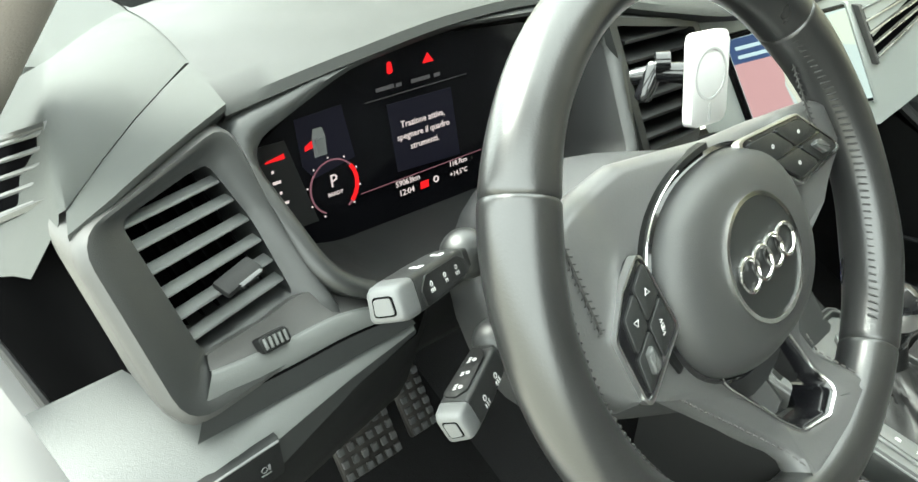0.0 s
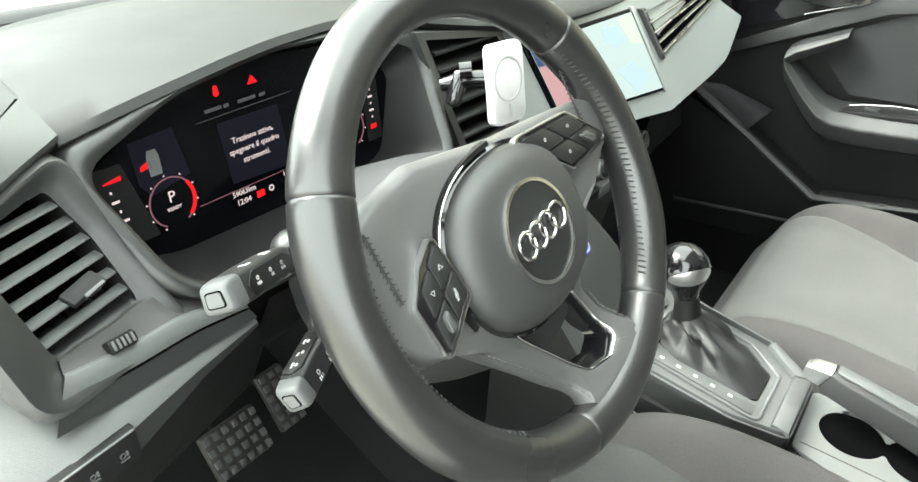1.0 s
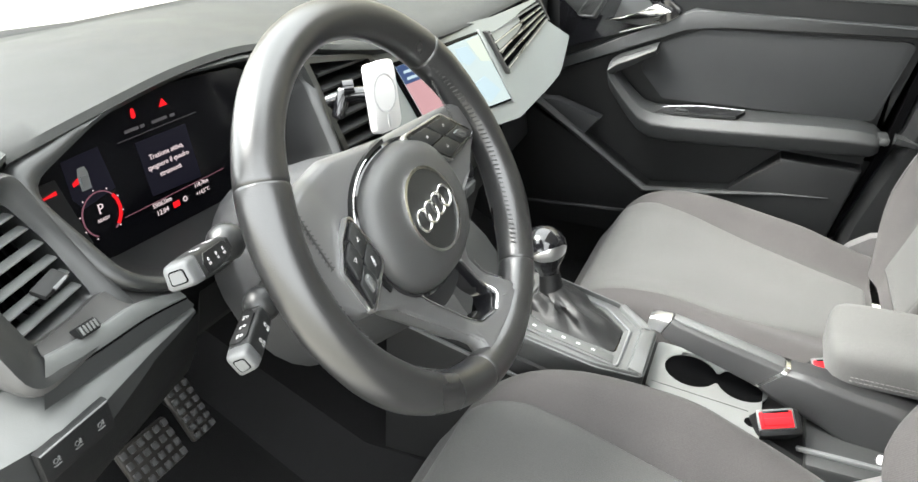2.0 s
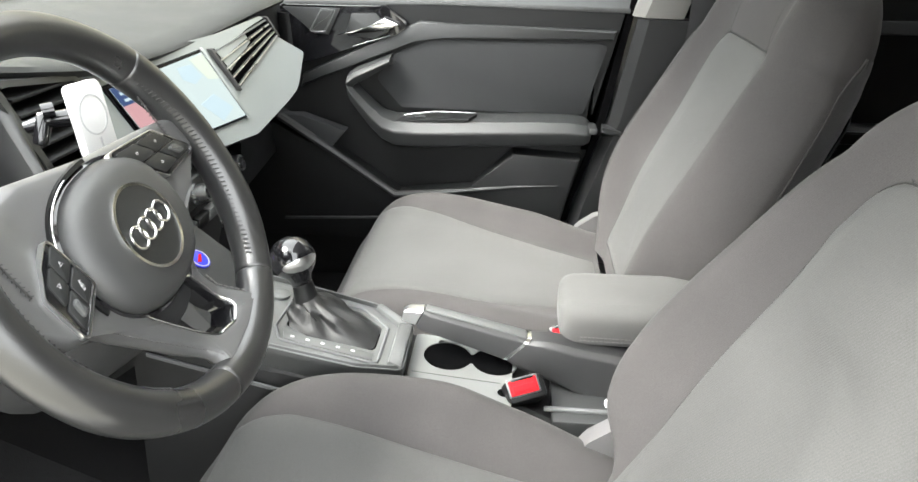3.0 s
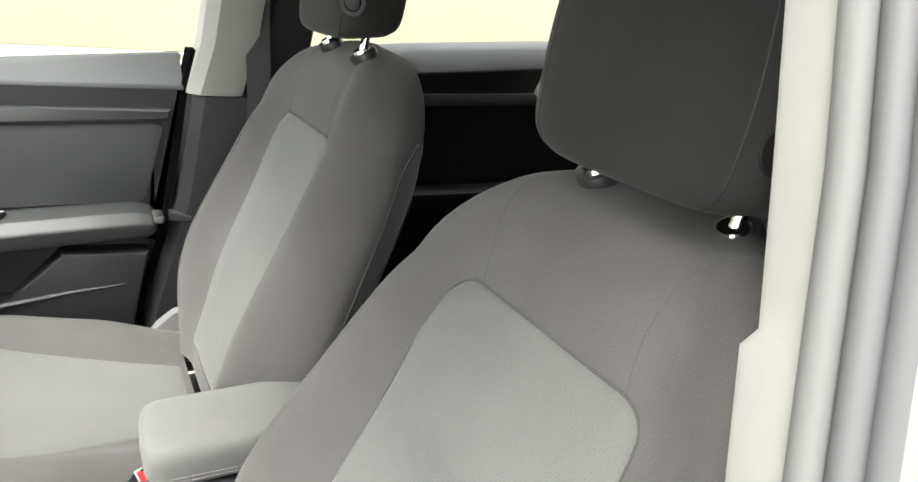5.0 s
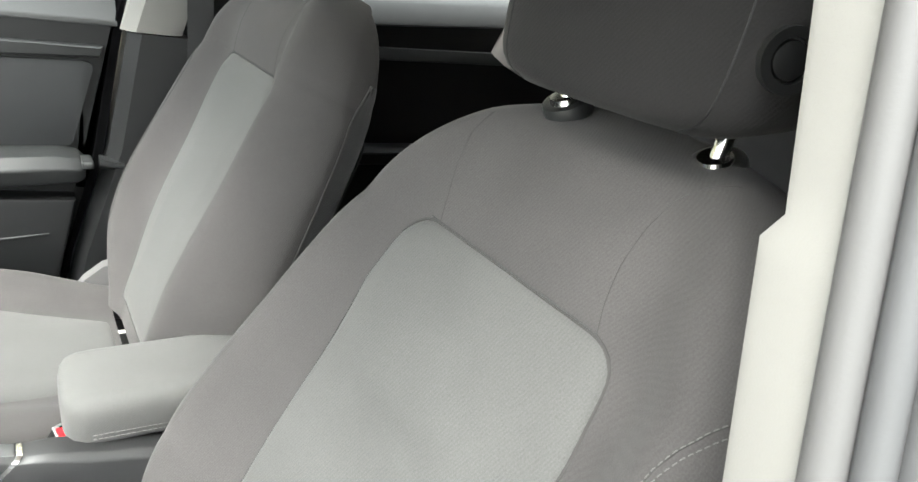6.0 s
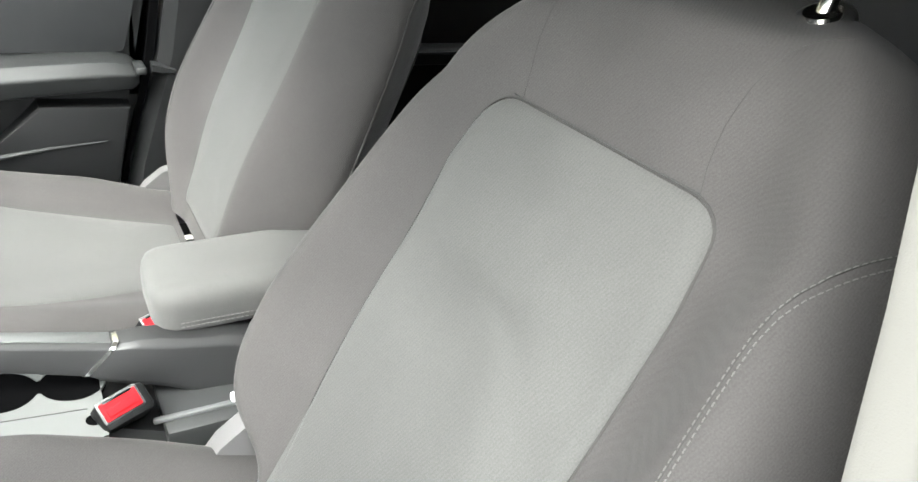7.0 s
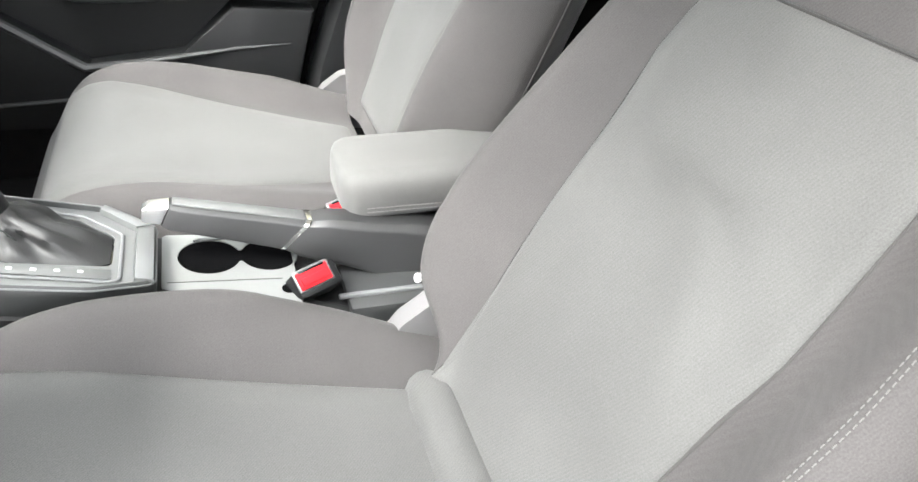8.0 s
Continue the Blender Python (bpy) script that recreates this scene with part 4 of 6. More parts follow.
flat("dark_tile", [(-0.479, 0.904), (-0.442, 0.906), (-0.436, 0.868), (-0.470, 0.862), (-0.478, 0.872)], LIT_DIM, 0.0006)
flat("text_tile", [(-0.404, 0.897), (-0.342, 0.897), (-0.337, 0.843), (-0.400, 0.846)], LIT_DIM, 0.0006)
flat("rule", [(-0.422, 0.9025), (-0.325, 0.9040), (-0.325, 0.9036), (-0.422, 0.9021)], LIT_FAINT, 0.0008)
flat("rule", [(-0.435, 0.8400), (-0.305, 0.8405), (-0.305, 0.8401), (-0.435, 0.8396)], LIT_PINK, 0.0008)
b_ = bmesh.new()
for x_, w_ in ((-0.412, 0.016), (-0.394, 0.005), (-0.380, 0.018), (-0.358, 0.006)):
    add_prism(b_, on_plane(glassm, [gl(x_, 0.9075), gl(x_ + w_, 0.9078), gl(x_ + w_, 0.9105), gl(x_, 0.9102)], 0.0008), glassm.to_3x3() @ V(0, 0, -0.0005))
part("menu_bars", b_, LIT_FAINT, cluster, "dim menu writing")
# gauges
for gx, nm in ((-0.456, "charge"), (-0.262, "speed")):
    b_ = bmesh.new()
    add_ring(b_, glassm, gl(gx, 0.852), 0.0186, 0.0197, 0.0009, 40, radians(-60), radians(240))
    part("gauge_ring", b_, LIT_PINK, cluster)
    if nm == "charge":
        b_ = bmesh.new()
        add_ring(b_, glassm, gl(gx, 0.852), 0.0176, 0.0202, 0.0013, 16, radians(-48), radians(38))
        part("gauge_arc", b_, LIT_RED, cluster)
    b_ = bmesh.new()
    for k in range(9):
        a = radians(240 - k * 36)
        c_ = gl(gx + 0.0215 * math.cos(a), 0.852 + 0.0215 * math.sin(a))
        add_prism(b_, on_plane(glassm, circle(c_, 0.0007, 8), 0.0009), glassm.to_3x3() @ V(0, 0, -0.0006))
    part("gauge_ticks", b_, LIT_WHITE, cluster)


def words(txt, x, z, size, material=LIT_WHITE, align="CENTER"):
    m = glassm @ Matrix.Translation((*gl(x, z), 0.0008))
    return part("lettering", text_mesh(txt, size, m, 0.0002, align), material, cluster)


words("P", -0.456, 0.856, 0.0125)
words("READY", -0.456, 0.8470, 0.0040)
words("Trazione attiva,", -0.372, 0.8800, 0.0069)
words("spegnere il quadro", -0.372, 0.8712, 0.0069)
words("strumenti.", -0.372, 0.8622, 0.0069)
words("59063km", -0.392, 0.8368, 0.0064)
words("12:04", -0.394, 0.8290, 0.0068)
words("118,7km", -0.340, 0.8372, 0.0056)
words("+14,5°C", -0.340, 0.8288, 0.0056)
flat("door_mark", [(-0.380, 0.832), (-0.372, 0.832), (-0.372, 0.8265), (-0.380, 0.8265)], LIT_RED)
b_ = bmesh.new()
add_ring(b_, glassm, gl(-0.3640, 0.8300), 0.0018, 0.0026, 0.0009, 16)
part("round_mark", b_, LIT_WHITE, cluster)
# warning lamps
flat("warning_triangle", [(-0.3625, 0.9265), (-0.3572, 0.9195), (-0.3678, 0.9195)], LIT_RED)
flat("belt_lamp", [(-0.4000, 0.9255), (-0.3982, 0.9265), (-0.3964, 0.9255), (-0.3956, 0.9190), (-0.3985, 0.9175), (-0.4008, 0.9190)], LIT_RED)
# small picture of a car with its open door
flat("car_mark", [(-0.4665, 0.895), (-0.4595, 0.895), (-0.4578, 0.889), (-0.4582, 0.876), (-0.4678, 0.876), (-0.4682, 0.889)], PALE_PLASTIC, 0.0008)
flat("car_roof_mark", [(-0.4658, 0.888), (-0.4602, 0.888), (-0.4602, 0.879), (-0.4658, 0.879)], GATE, 0.0014)
flat("door_open_mark", [(-0.4685, 0.888), (-0.4745, 0.885), (-0.4745, 0.882), (-0.4685, 0.883)], LIT_RED, 0.0010)
# temperature and fuel scales at the sides
for sx, x0 in ((1, -0.500), (-1, -0.230)):
    flat("scale_plate", [(x0 - 0.010, 0.893), (x0 + 0.012, 0.893), (x0 + 0.012 + 0.008 * (sx + 1), 0.832), (x0 - 0.008 + 0.004 * (sx + 1), 0.832)], DARK, 0.0004)
    flat("scale_red", [(x0 - 0.004, 0.8825), (x0 + 0.010, 0.8850), (x0 + 0.010, 0.8815), (x0 - 0.004, 0.8815)] if sx > 0 else [(x0 - 0.003, 0.8480), (x0 + 0.005, 0.8480), (x0 + 0.005, 0.8435), (x0 - 0.003, 0.8435)], LIT_RED)
    for k in range(6):
        z_ = (0.876 - 0.0075 * k) if sx > 0 else 0.889 - 0.0066 * k
        wd = 0.006 if k % 2 == (sx > 0) else 0.0016
        xx = x0 + (0.0016 * k if sx > 0 else 0.001)
        flat("scale_tick", [(xx - wd / 2, z_), (xx + wd / 2, z_), (xx + wd / 2, z_ - 0.0019), (xx - wd / 2, z_ - 0.0019)], LIT_WHITE)

# middle vent
MV = [V(-0.176, 0.470, 0.922), V(-0.060, 0.462, 0.905), V(-0.040, 0.452, 0.872), V(-0.085, 0.430, 0.815), V(-0.160, 0.430, 0.815)]
mo = [c_ + (c_ - V(-0.105, 0.45, 0.868)) * 0.16 for c_ in MV]
mvent = part("middle_vent", loft([[p + V(0, 0.03, 0) for p in mo], mo, MV, [p + V(0, 0.05, 0) for p in MV]], cap=False), DASH_MID, dash, "black slatted centre air vent", 25)
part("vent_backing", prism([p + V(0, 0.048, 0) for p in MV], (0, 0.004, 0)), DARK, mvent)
for k in range(6):
    z_ = 0.825 + k * 0.0165
    y_ = 0.434 + (z_ - 0.815) * 0.36
    x1 = lerp_table([(0.815, -0.085), (0.872, -0.042), (0.905, -0.062), (0.922, -0.1)], z_)
    part("slat", prism([V(-0.164, y_, z_), V(x1, y_ - 0.004, z_), V(x1, y_ + 0.028, z_ + 0.004), V(-0.164, y_ + 0.028, z_ + 0.004)], (0, 0, -0.003), 0.001), DARK, mvent)

# trim and touch screen
def scr(x, z, lift=0.0):
    y = 0.372 - 0.25 * (x - 0.25) + 0.35 * (z - 0.786) if x < 0.25 else 0.372 - 0.03 * (x - 0.25) + 0.35 * (z - 0.786)
    return V(x, y - lift, z)


tr = loft([[scr(-0.02, 0.912), scr(-0.03, 0.80), scr(0.0, 0.765) + V(0, 0.01, 0)], [scr(0.10, 0.910), scr(0.10, 0.79), scr(0.10, 0.764)], [scr(0.25, 0.912), scr(0.25, 0.80), scr(0.25, 0.757)],
           [scr(0.44, 0.914), scr(0.44, 0.84), scr(0.42, 0.770)], [scr(0.460, 0.908), scr(0.468, 0.84), scr(0.476, 0.777)], [scr(0.486, 0.872), scr(0.50, 0.83), scr(0.500, 0.785)], [scr(0.583, 0.829), scr(0.580, 0.826), scr(0.575, 0.822)]], cap=False, loop=False)
part("centre_trim", tr, SILVER, dash, "pale silver centre trim", 25)
tr = loft([[scr(0.0, 0.765) + V(0, 0.01, 0), V(0.0, 0.46, 0.74)], [scr(0.10, 0.764), V(0.1, 0.45, 0.73)], [scr(0.25, 0.757), V(0.25, 0.44, 0.72)], [scr(0.42, 0.770), V(0.42, 0.44, 0.725)], [scr(0.500, 0.785), V(0.500, 0.45, 0.74)], [scr(0.575, 0.822), V(0.60, 0.50, 0.80)]], cap=False, loop=False)
part("trim_underside", tr, DASH_MID, dash)
# flat black sheet in place of the shadow under the dash edge
part("dash_shadow_gap", prism([V(0.43, 0.430, 0.918), V(0.62, 0.430, 0.926), V(0.64, 0.430, 0.80), V(0.56, 0.425, 0.80)], (0, 0.02, 0)), DARK, dash, "flat black sheet drawn for the shadow under the dash edge")
SC = [scr(0.0, 0.884, 0.004), scr(0.199, 0.897, 0.004), scr(0.237, 0.787, 0.004), scr(0.03, 0.788, 0.004)]
screen = thing("touch_screen", (0.12, 0.41, 0.84), "glossy centre touch screen showing a bright map", "touch screen")
part("screen_glass", prism(SC, (0, 0.010, 0), 0.002), GLASS_BLACK, screen, "black glass")
part("screen_edge", prism([scr(0.200, 0.899, 0.0042), scr(0.207, 0.899, 0.0042), scr(0.246, 0.785, 0.0042), scr(0.239, 0.784, 0.0042)], (0, 0.006, 0), 0.0015), SILVER, screen, "silver side edge")


def on_screen(u, v, lift=0.0015):
    a, b = SC[0].lerp(SC[1], u), SC[3].lerp(SC[2], u)
    return a.lerp(b, v) + V(-0.2, -1, 0.3).normalized() * lift


def screen_patch(name, pts, material, lift=0.0012):
    part(name, prism([on_screen(u, v, lift) for u, v in pts], V(0, 0.0006, 0)), material, screen)


screen_patch("map_ground", [(0.03, 0.05), (0.985, 0.03), (0.985, 0.96), (0.03, 0.96)], LIT_MAP)
screen_patch("map_bar", [(0.03, 0.05), (0.40, 0.05), (0.40, 0.30), (0.03, 0.30)], LIT_NAVY, 0.0018)
screen_patch("map_field", [(0.03, 0.30), (0.40, 0.30), (0.33, 0.62), (0.36, 0.95), (0.03, 0.95)], LIT_ROSE, 0.0018)
screen_patch("map_town", [(0.36, 0.36), (0.52, 0.34), (0.56, 0.9), (0.40, 0.93), (0.34, 0.62)], LIT_CREAM, 0.0022)
screen_patch("map_lake", [(0.66, 0.10), (0.80, 0.12), (0.83, 0.30), (0.72, 0.36), (0.64, 0.26)], LIT_BLUE, 0.0018)
screen_patch("map_lake", [(0.64, 0.62), (0.82, 0.55), (0.92, 0.80), (0.74, 0.92)], LIT_BLUE, 0.0018)
screen_patch("map_wood", [(0.82, 0.06), (0.98, 0.04), (0.98, 0.40), (0.87, 0.36)], LIT_GREEN, 0.0018)
b_ = bmesh.new()
for v_ in (0.13, 0.22):
    add_prism(b_, [on_screen(u, v, 0.0026) for u, v in ((0.07, v_), (0.30, v_), (0.30, v_ + 0.035), (0.07, v_ + 0.035))], V(0, 0.0004, 0))
part("text_bar", b_, LIT_BLUE, screen)
# vent beside the screen
PV = [scr(0.219, 0.893, 0.003), scr(0.456, 0.909, 0.003), scr(0.482, 0.875, 0.003), scr(0.247, 0.829, 0.003)]
pvent = part("passenger_vent", prism(PV, (0, 0.02, 0), 0.0015), RECESS, dash, "black slatted vent with bright edges")
for k in range(5):
    t = 0.06 + k * 0.215
    a, b = PV[0].lerp(PV[3], t).lerp(PV[1].lerp(PV[2], t), 0.02), PV[1].lerp(PV[2], t).lerp(PV[0].lerp(PV[3], t), 0.03)
    part("slat", prism([a + V(0, -0.002, 0), b + V(0, -0.002, 0), b + V(0, 0.0, -0.0040), a + V(0, 0.0, -0.0085)], (0, 0.008, 0.003), 0.0008), DASH_MID, pvent)
    part("slat_edge", tube([a + V(0, -0.0030, 0), b + V(0, -0.0030, 0)], 0.0011, 6), SATIN if k else LEDGE, pvent, "bright slat edge")
for p, q in ((PV[0], PV[3]), (PV[1], PV[2])):
    part("vent_end", prism([p + V(-0.003, -0.004, 0.002), p + V(0.005, -0.004, 0.002), q + V(0.005, -0.004, -0.002), q + V(-0.003, -0.004, -0.002)], (0, 0.008, 0), 0.0015), FLANK_GREY, pvent, "grey end bar of the vent")
# glove box side and centre stack
gb = loft([[V(0.0, 0.47, 0.745), V(0.0, 0.48, 0.60), V(0.0, 0.60, 0.50)], [V(0.25, 0.45, 0.725), V(0.25, 0.46, 0.58), V(0.25, 0.60, 0.46)], [V(0.66, 0.50, 0.80), V(0.66, 0.47, 0.60), V(0.66, 0.60, 0.46)]], cap=False, loop=False)
part("glove_box", gb, DARK, dash, "dark glove box panel", 30)
part("dash_end_passenger", prism([V(0.60, 0.405, 0.90), V(0.60, 0.40, 0.84), V(0.66, 0.50, 0.80), V(0.68, 0.55, 0.90)], (0, 0.02, 0.0), 0.002), DARK, dash)
stack = loft([[V(-0.065, 0.440, 0.800), V(0.275, 0.425, 0.760), V(0.27, 0.46, 0.760), V(-0.06, 0.47, 0.79)], [V(-0.075, 0.412, 0.72), V(0.270, 0.412, 0.71), V(0.26, 0.46, 0.70), V(-0.06, 0.46, 0.70)],
              [V(-0.085, 0.408, 0.655), V(0.20, 0.410, 0.65), V(0.1, 0.47, 0.65), V(-0.07, 0.47, 0.65)], [V(-0.09, 0.40, 0.56), V(0.09, 0.40, 0.56), V(0.09, 0.48, 0.5), V(-0.09, 0.48, 0.5)]])
part("centre_fascia", stack, DARK, dash, "dark centre stack", 30)
climate = thing("climate_panel", (0.12, 0.41, 0.70), "dark climate control panel with two silver knobs", "control panel")
part("panel", box((0.125, 0.412, 0.716), (0.290, 0.020, 0.050), 0.004, (8, 0, 0)), DASH_MID, climate)
# solid block, its black stands in for a recess in shade
part("recess", box((0.226, 0.4035, 0.712), (0.062, 0.012, 0.056), 0.003, (8, 0, 0)), RECESS, climate, "black block for the shade of a recess")
for kx in (0.084, 0.216):
    kn = part("knob", tube([V(kx, 0.404, 0.712), V(kx, 0.382, 0.718)], [0.0145, 0.0135], 20), SATIN, climate, "silver rotary knob")
    part("knob_face", tube([V(kx, 0.3825, 0.7178), V(kx, 0.380, 0.7186)], [0.0100, 0.0095], 20), GLOSS, kn)
for k in range(4):
    part("button", box((0.015 + 0.042 * k, 0.4085, 0.665), (0.038, 0.014, 0.022), 0.003, (10, 0, 0)), PALE_PLASTIC if k % 2 else DARK, climate, "grey button" if k % 2 else "black button")


# ---- steering wheel ----
WHEEL = thing("steering_wheel", (-0.345, 0.262, 0.862), "black leather three-spoke steering wheel turned slightly, with chrome badge", "steering wheel")
wheel_pose = pose(-0.345, 0.262, 0.862, -28.3, 0, -2.75)
TURNED = 10
wm = frame_of((-0.345, 0.262, 0.862), wheel_pose.to_3x3() @ V(1, 0, 0), wheel_pose.to_3x3() @ V(0, 0, 1)) @ Matrix.Rotation(radians(TURNED), 4, "Z")


def rim_point(x, y, h=0.0):
    return wm @ V(x, y, h)


def radial(poly, c, n):
    """n points of a closed outline, in even turns round c."""
    out = []
    for k in range(n):
        a = 2 * math.pi * k / n
        d = (math.cos(a), math.sin(a))
        best = 0.0
        for p, q in zip(poly, poly[1:] + poly[:1]):
            px, py, qx, qy = p[0] - c[0], p[1] - c[1], q[0] - c[0], q[1] - c[1]
            ex, ey = qx - px, qy - py
            det = d[0] * -ey + ex * d[1]
            if abs(det) < 1e-12:
                continue
            t = (px * -ey + ex * py) / det
            u = (d[0] * py - d[1] * px) / det
            if t > 0 and -1e-9 <= u <= 1 + 1e-9:
                best = max(best, t)
        out.append((c[0] + d[0] * best, c[1] + d[1] * best))
    return out


RIM_R, RIM_W, RIM_H = 0.1605, 0.0172, 0.0185


def rim_ring(a, grow=0.0, seg=22):
    ring = []
    a = (a + math.pi) % (2 * math.pi) - math.pi
    thumb = 0.0016 * (math.exp(-((abs(math.degrees(a)) - 30) / 12) ** 2) + math.exp(-((abs(math.degrees(a)) - 150) / 12) ** 2))
    for k in range(seg):
        b = 2 * math.pi * k / seg
        r = RIM_R + (RIM_W + grow + thumb) * math.cos(b)
        ring.append(rim_point(r * math.cos(a), r * math.sin(a), (RIM_H + grow + thumb) * math.sin(b)))
    return ring


def rim_piece(a0, a1, n):
    ends = [(0.0, -0.0012), (0.4, -0.0003), (0.9, 0.0)]
    span = abs(a1 - a0)
    rows = [(d / span, g) for d, g in ends] + [(k / n, 0.0) for k in range(1, n) if 1.2 < k / n * span < span - 1.2] + [(1 - d / span, g) for d, g in ends[::-1]]
    return loft([rim_ring(radians(a0 + (a1 - a0) * t), g) for t, g in rows])
part("rim_grip", rim_piece(34.0, -55.5, 40), RIM_LEATHER, WHEEL, "black leather grip with stitching")
part("rim_lower", rim_piece(-55.5, -107.5, 24), RIM_LEATHER, WHEEL)
part("rim_left", rim_piece(-107.5, -214.5, 48), RIM_LEATHER, WHEEL)
part("rim_top", rim_piece(145.5, 34.0, 48), RIM_LEATHER, WHEEL)
part("rim_core", loft([rim_ring(radians(360 * k / 72), -0.0014) for k in range(73)], cap=False), THREAD_DARK, WHEEL)
for a0, a1 in ((31, -52), (149, 228)):
    b_ = bmesh.new()
    n_ = 44
    for k in range(n_):
        a = radians(a0 + (a1 - a0) * k / n_)
        rr, hh = RIM_R - RIM_W * 0.90, RIM_H * 0.46
        p, q = rim_point((rr + 0.0022) * math.cos(a), (rr + 0.0022) * math.sin(a), hh + 0.0022), rim_point((rr - 0.0020) * math.cos(a + 0.012), (rr - 0.0020) * math.sin(a + 0.012), hh - 0.0025)
        add_tube(b_, (p, (p + q) / 2 + (wm.to_3x3() @ V(-math.cos(a), -math.sin(a), 1)) * 0.0007, q), 0.00075, 5)
    part("grip_stitching", b_, THREAD_DARK, WHEEL, "black cross stitching")



def wp(x, y, h=0.0):
    """A place on the wheel's middle, which lies a little deeper than its rim."""
    k = max(0.0, min(1.0, (math.hypot(x, y) - 0.112) / 0.040))
    low = max(0.0, min(1.0, (-y - 0.065) / 0.05))
    side = max(0.0, min(1.0, (abs(x) - 0.080) / 0.025))
    return wm @ V(x, y, h - 0.010 + 0.0055 * side * side * (3 - 2 * side) * (1 - k) + (0.007 + 0.010 * low * low * (3 - 2 * low)) * k * k * (3 - 2 * k))


def wq(x, y, h=0.0):
    """A place on the flat switch pads."""
    return wm @ V(x, y, h - 0.0068)


def inset(pts, d):
    """A closed outline drawn in by d along its own normals."""
    out = []
    for i, p in enumerate(pts):
        a, b = pts[i - 2], pts[(i + 2) % len(pts)]
        n = Vector((a[1] - b[1], b[0] - a[0])).normalized()
        out.append((p[0] + n.x * d, p[1] + n.y * d))
    return out


HOLE = [(-0.054, -0.056), (-0.006, -0.126), (0.016, -0.131), (0.034, -0.125), (0.020, -0.078)]
OUTER = [(0.152, 0.029), (0.111, 0.038), (0.070, 0.046), (0.030, 0.053), (-0.022, 0.067), (-0.056, 0.076), (-0.105, 0.074), (-0.140, 0.066), (-0.152, 0.0), (-0.124, -0.033), (-0.102, -0.036), (-0.079, -0.064), (-0.055, -0.095), (-0.033, -0.127), (-0.029, -0.141), (-0.040, -0.152), (0.080, -0.150), (0.060, -0.132), (0.047, -0.104), (0.039, -0.082), (0.077, -0.044), (0.100, -0.022), (0.138, -0.016), (0.152, 0.0)]
cc = (-0.002, -0.088)
co = (0.0, -0.067)
o_, h_ = radial(rounded(OUTER, 0.010), co, 240), radial(rounded(HOLE, 0.006), cc, 240)
lip_ = lambda d: inset(h_, -d)
part("spokes", loft([[wp(*p, -0.015) for p in inset(o_, 0.005)], [wp(*p, -0.0120) for p in inset(o_, 0.0012)], [wp(*p, -0.0080) for p in o_], [wp(*p, -0.0045) for p in inset(o_, 0.0005)], [wp(*p, -0.0008) for p in inset(o_, 0.0020)], [wp(*p, 0.0022) for p in inset(o_, 0.0042)], [wp(*p, 0.0038) for p in inset(o_, 0.0066)]] + [[wp(p[0] + (q[0] - p[0]) * t, p[1] + (q[1] - p[1]) * t, 0.0038 + 0.0008 * t) for p, q in zip(inset(o_, 0.0066), lip_(0.0042))] for t in (0.08, 0.18, 0.30, 0.45, 0.60, 0.80)] + [[wp(*p, 0.0046) for p in lip_(0.0042)], [wp(*p, 0.0036) for p in lip_(0.0030)], [wp(*p, -0.015) for p in lip_(0.0030)], [wp(*p, -0.015) for p in inset(o_, 0.005)]], cap=False), LEATHER, WHEEL, "leather-covered spokes", 50)
part("spoke_chrome", loft([[wp(*p, 0.0030) for p in lip_(0.0031)], [wp(*p, 0.0052) for p in lip_(0.0028)], [wp(*p, 0.0056) for p in lip_(0.0021)], [wp(*p, 0.0046) for p in lip_(0.0014)]], cap=False), CHROME, WHEEL, "thin chrome edge of the lower spoke", 40)
part("spoke_liner", loft([[wp(*p, 0.0046) for p in lip_(0.0014)], [wp(*p, 0.0030) for p in h_], [wp(*p, -0.020) for p in inset(h_, 0.0008)]], cap=False), GLOSS, WHEEL, "gloss black lining of the opening", 40)
for seam in (((-0.097, -0.036), (-0.075, -0.063), (-0.051, -0.094), (-0.0295, -0.126), (-0.0255, -0.141)), ((0.043, -0.092), (0.046, -0.107), (0.055, -0.128))):
    b_ = bmesh.new()
    stitches(b_, [wp(x, y, 0.0020) for x, y in seam], 0.0034, 0.002, 0.0007)
    part("spoke_stitching", b_, THREAD, WHEEL)
for sx in (-1, 1):
    b_ = bmesh.new()
    for k in range(12):
        y_ = 0.060 - 0.0040 * k
        for s_ in (1, -1):
            add_tube(b_, [wp(sx * 0.1215, y_, 0.0052), wp(sx * (0.1215 + 0.0030 * s_), y_ - 0.0016, 0.0049)], 0.0004, 5)
    part("spoke_stitching", b_, THREAD_DARK, WHEEL, "dark herringbone stitching")
    part("spoke_seam", tube([wp(sx * 0.1215, 0.062 - 0.008 * k, 0.0047) for k in range(7)], 0.0007, 6), SEAM, WHEEL)

# column shroud behind the wheel
cs = []
for h, rx, ry in ((-0.016, 0.075, 0.066), (-0.05, 0.080, 0.072), (-0.10, 0.085, 0.080), (-0.17, 0.085, 0.085)):
    cs.append([wheel_pose @ V(rx * math.cos(a), -h, ry * math.sin(a) * (1.3 if math.sin(a) < 0 else 1.0) - 0.012) for a in [2 * math.pi * k / 28 for k in range(28)]])
tagged(part("steering_column", loft(cs), DOOR_CLOTH, None), "dark grey plastic steering column shroud", "steering column")

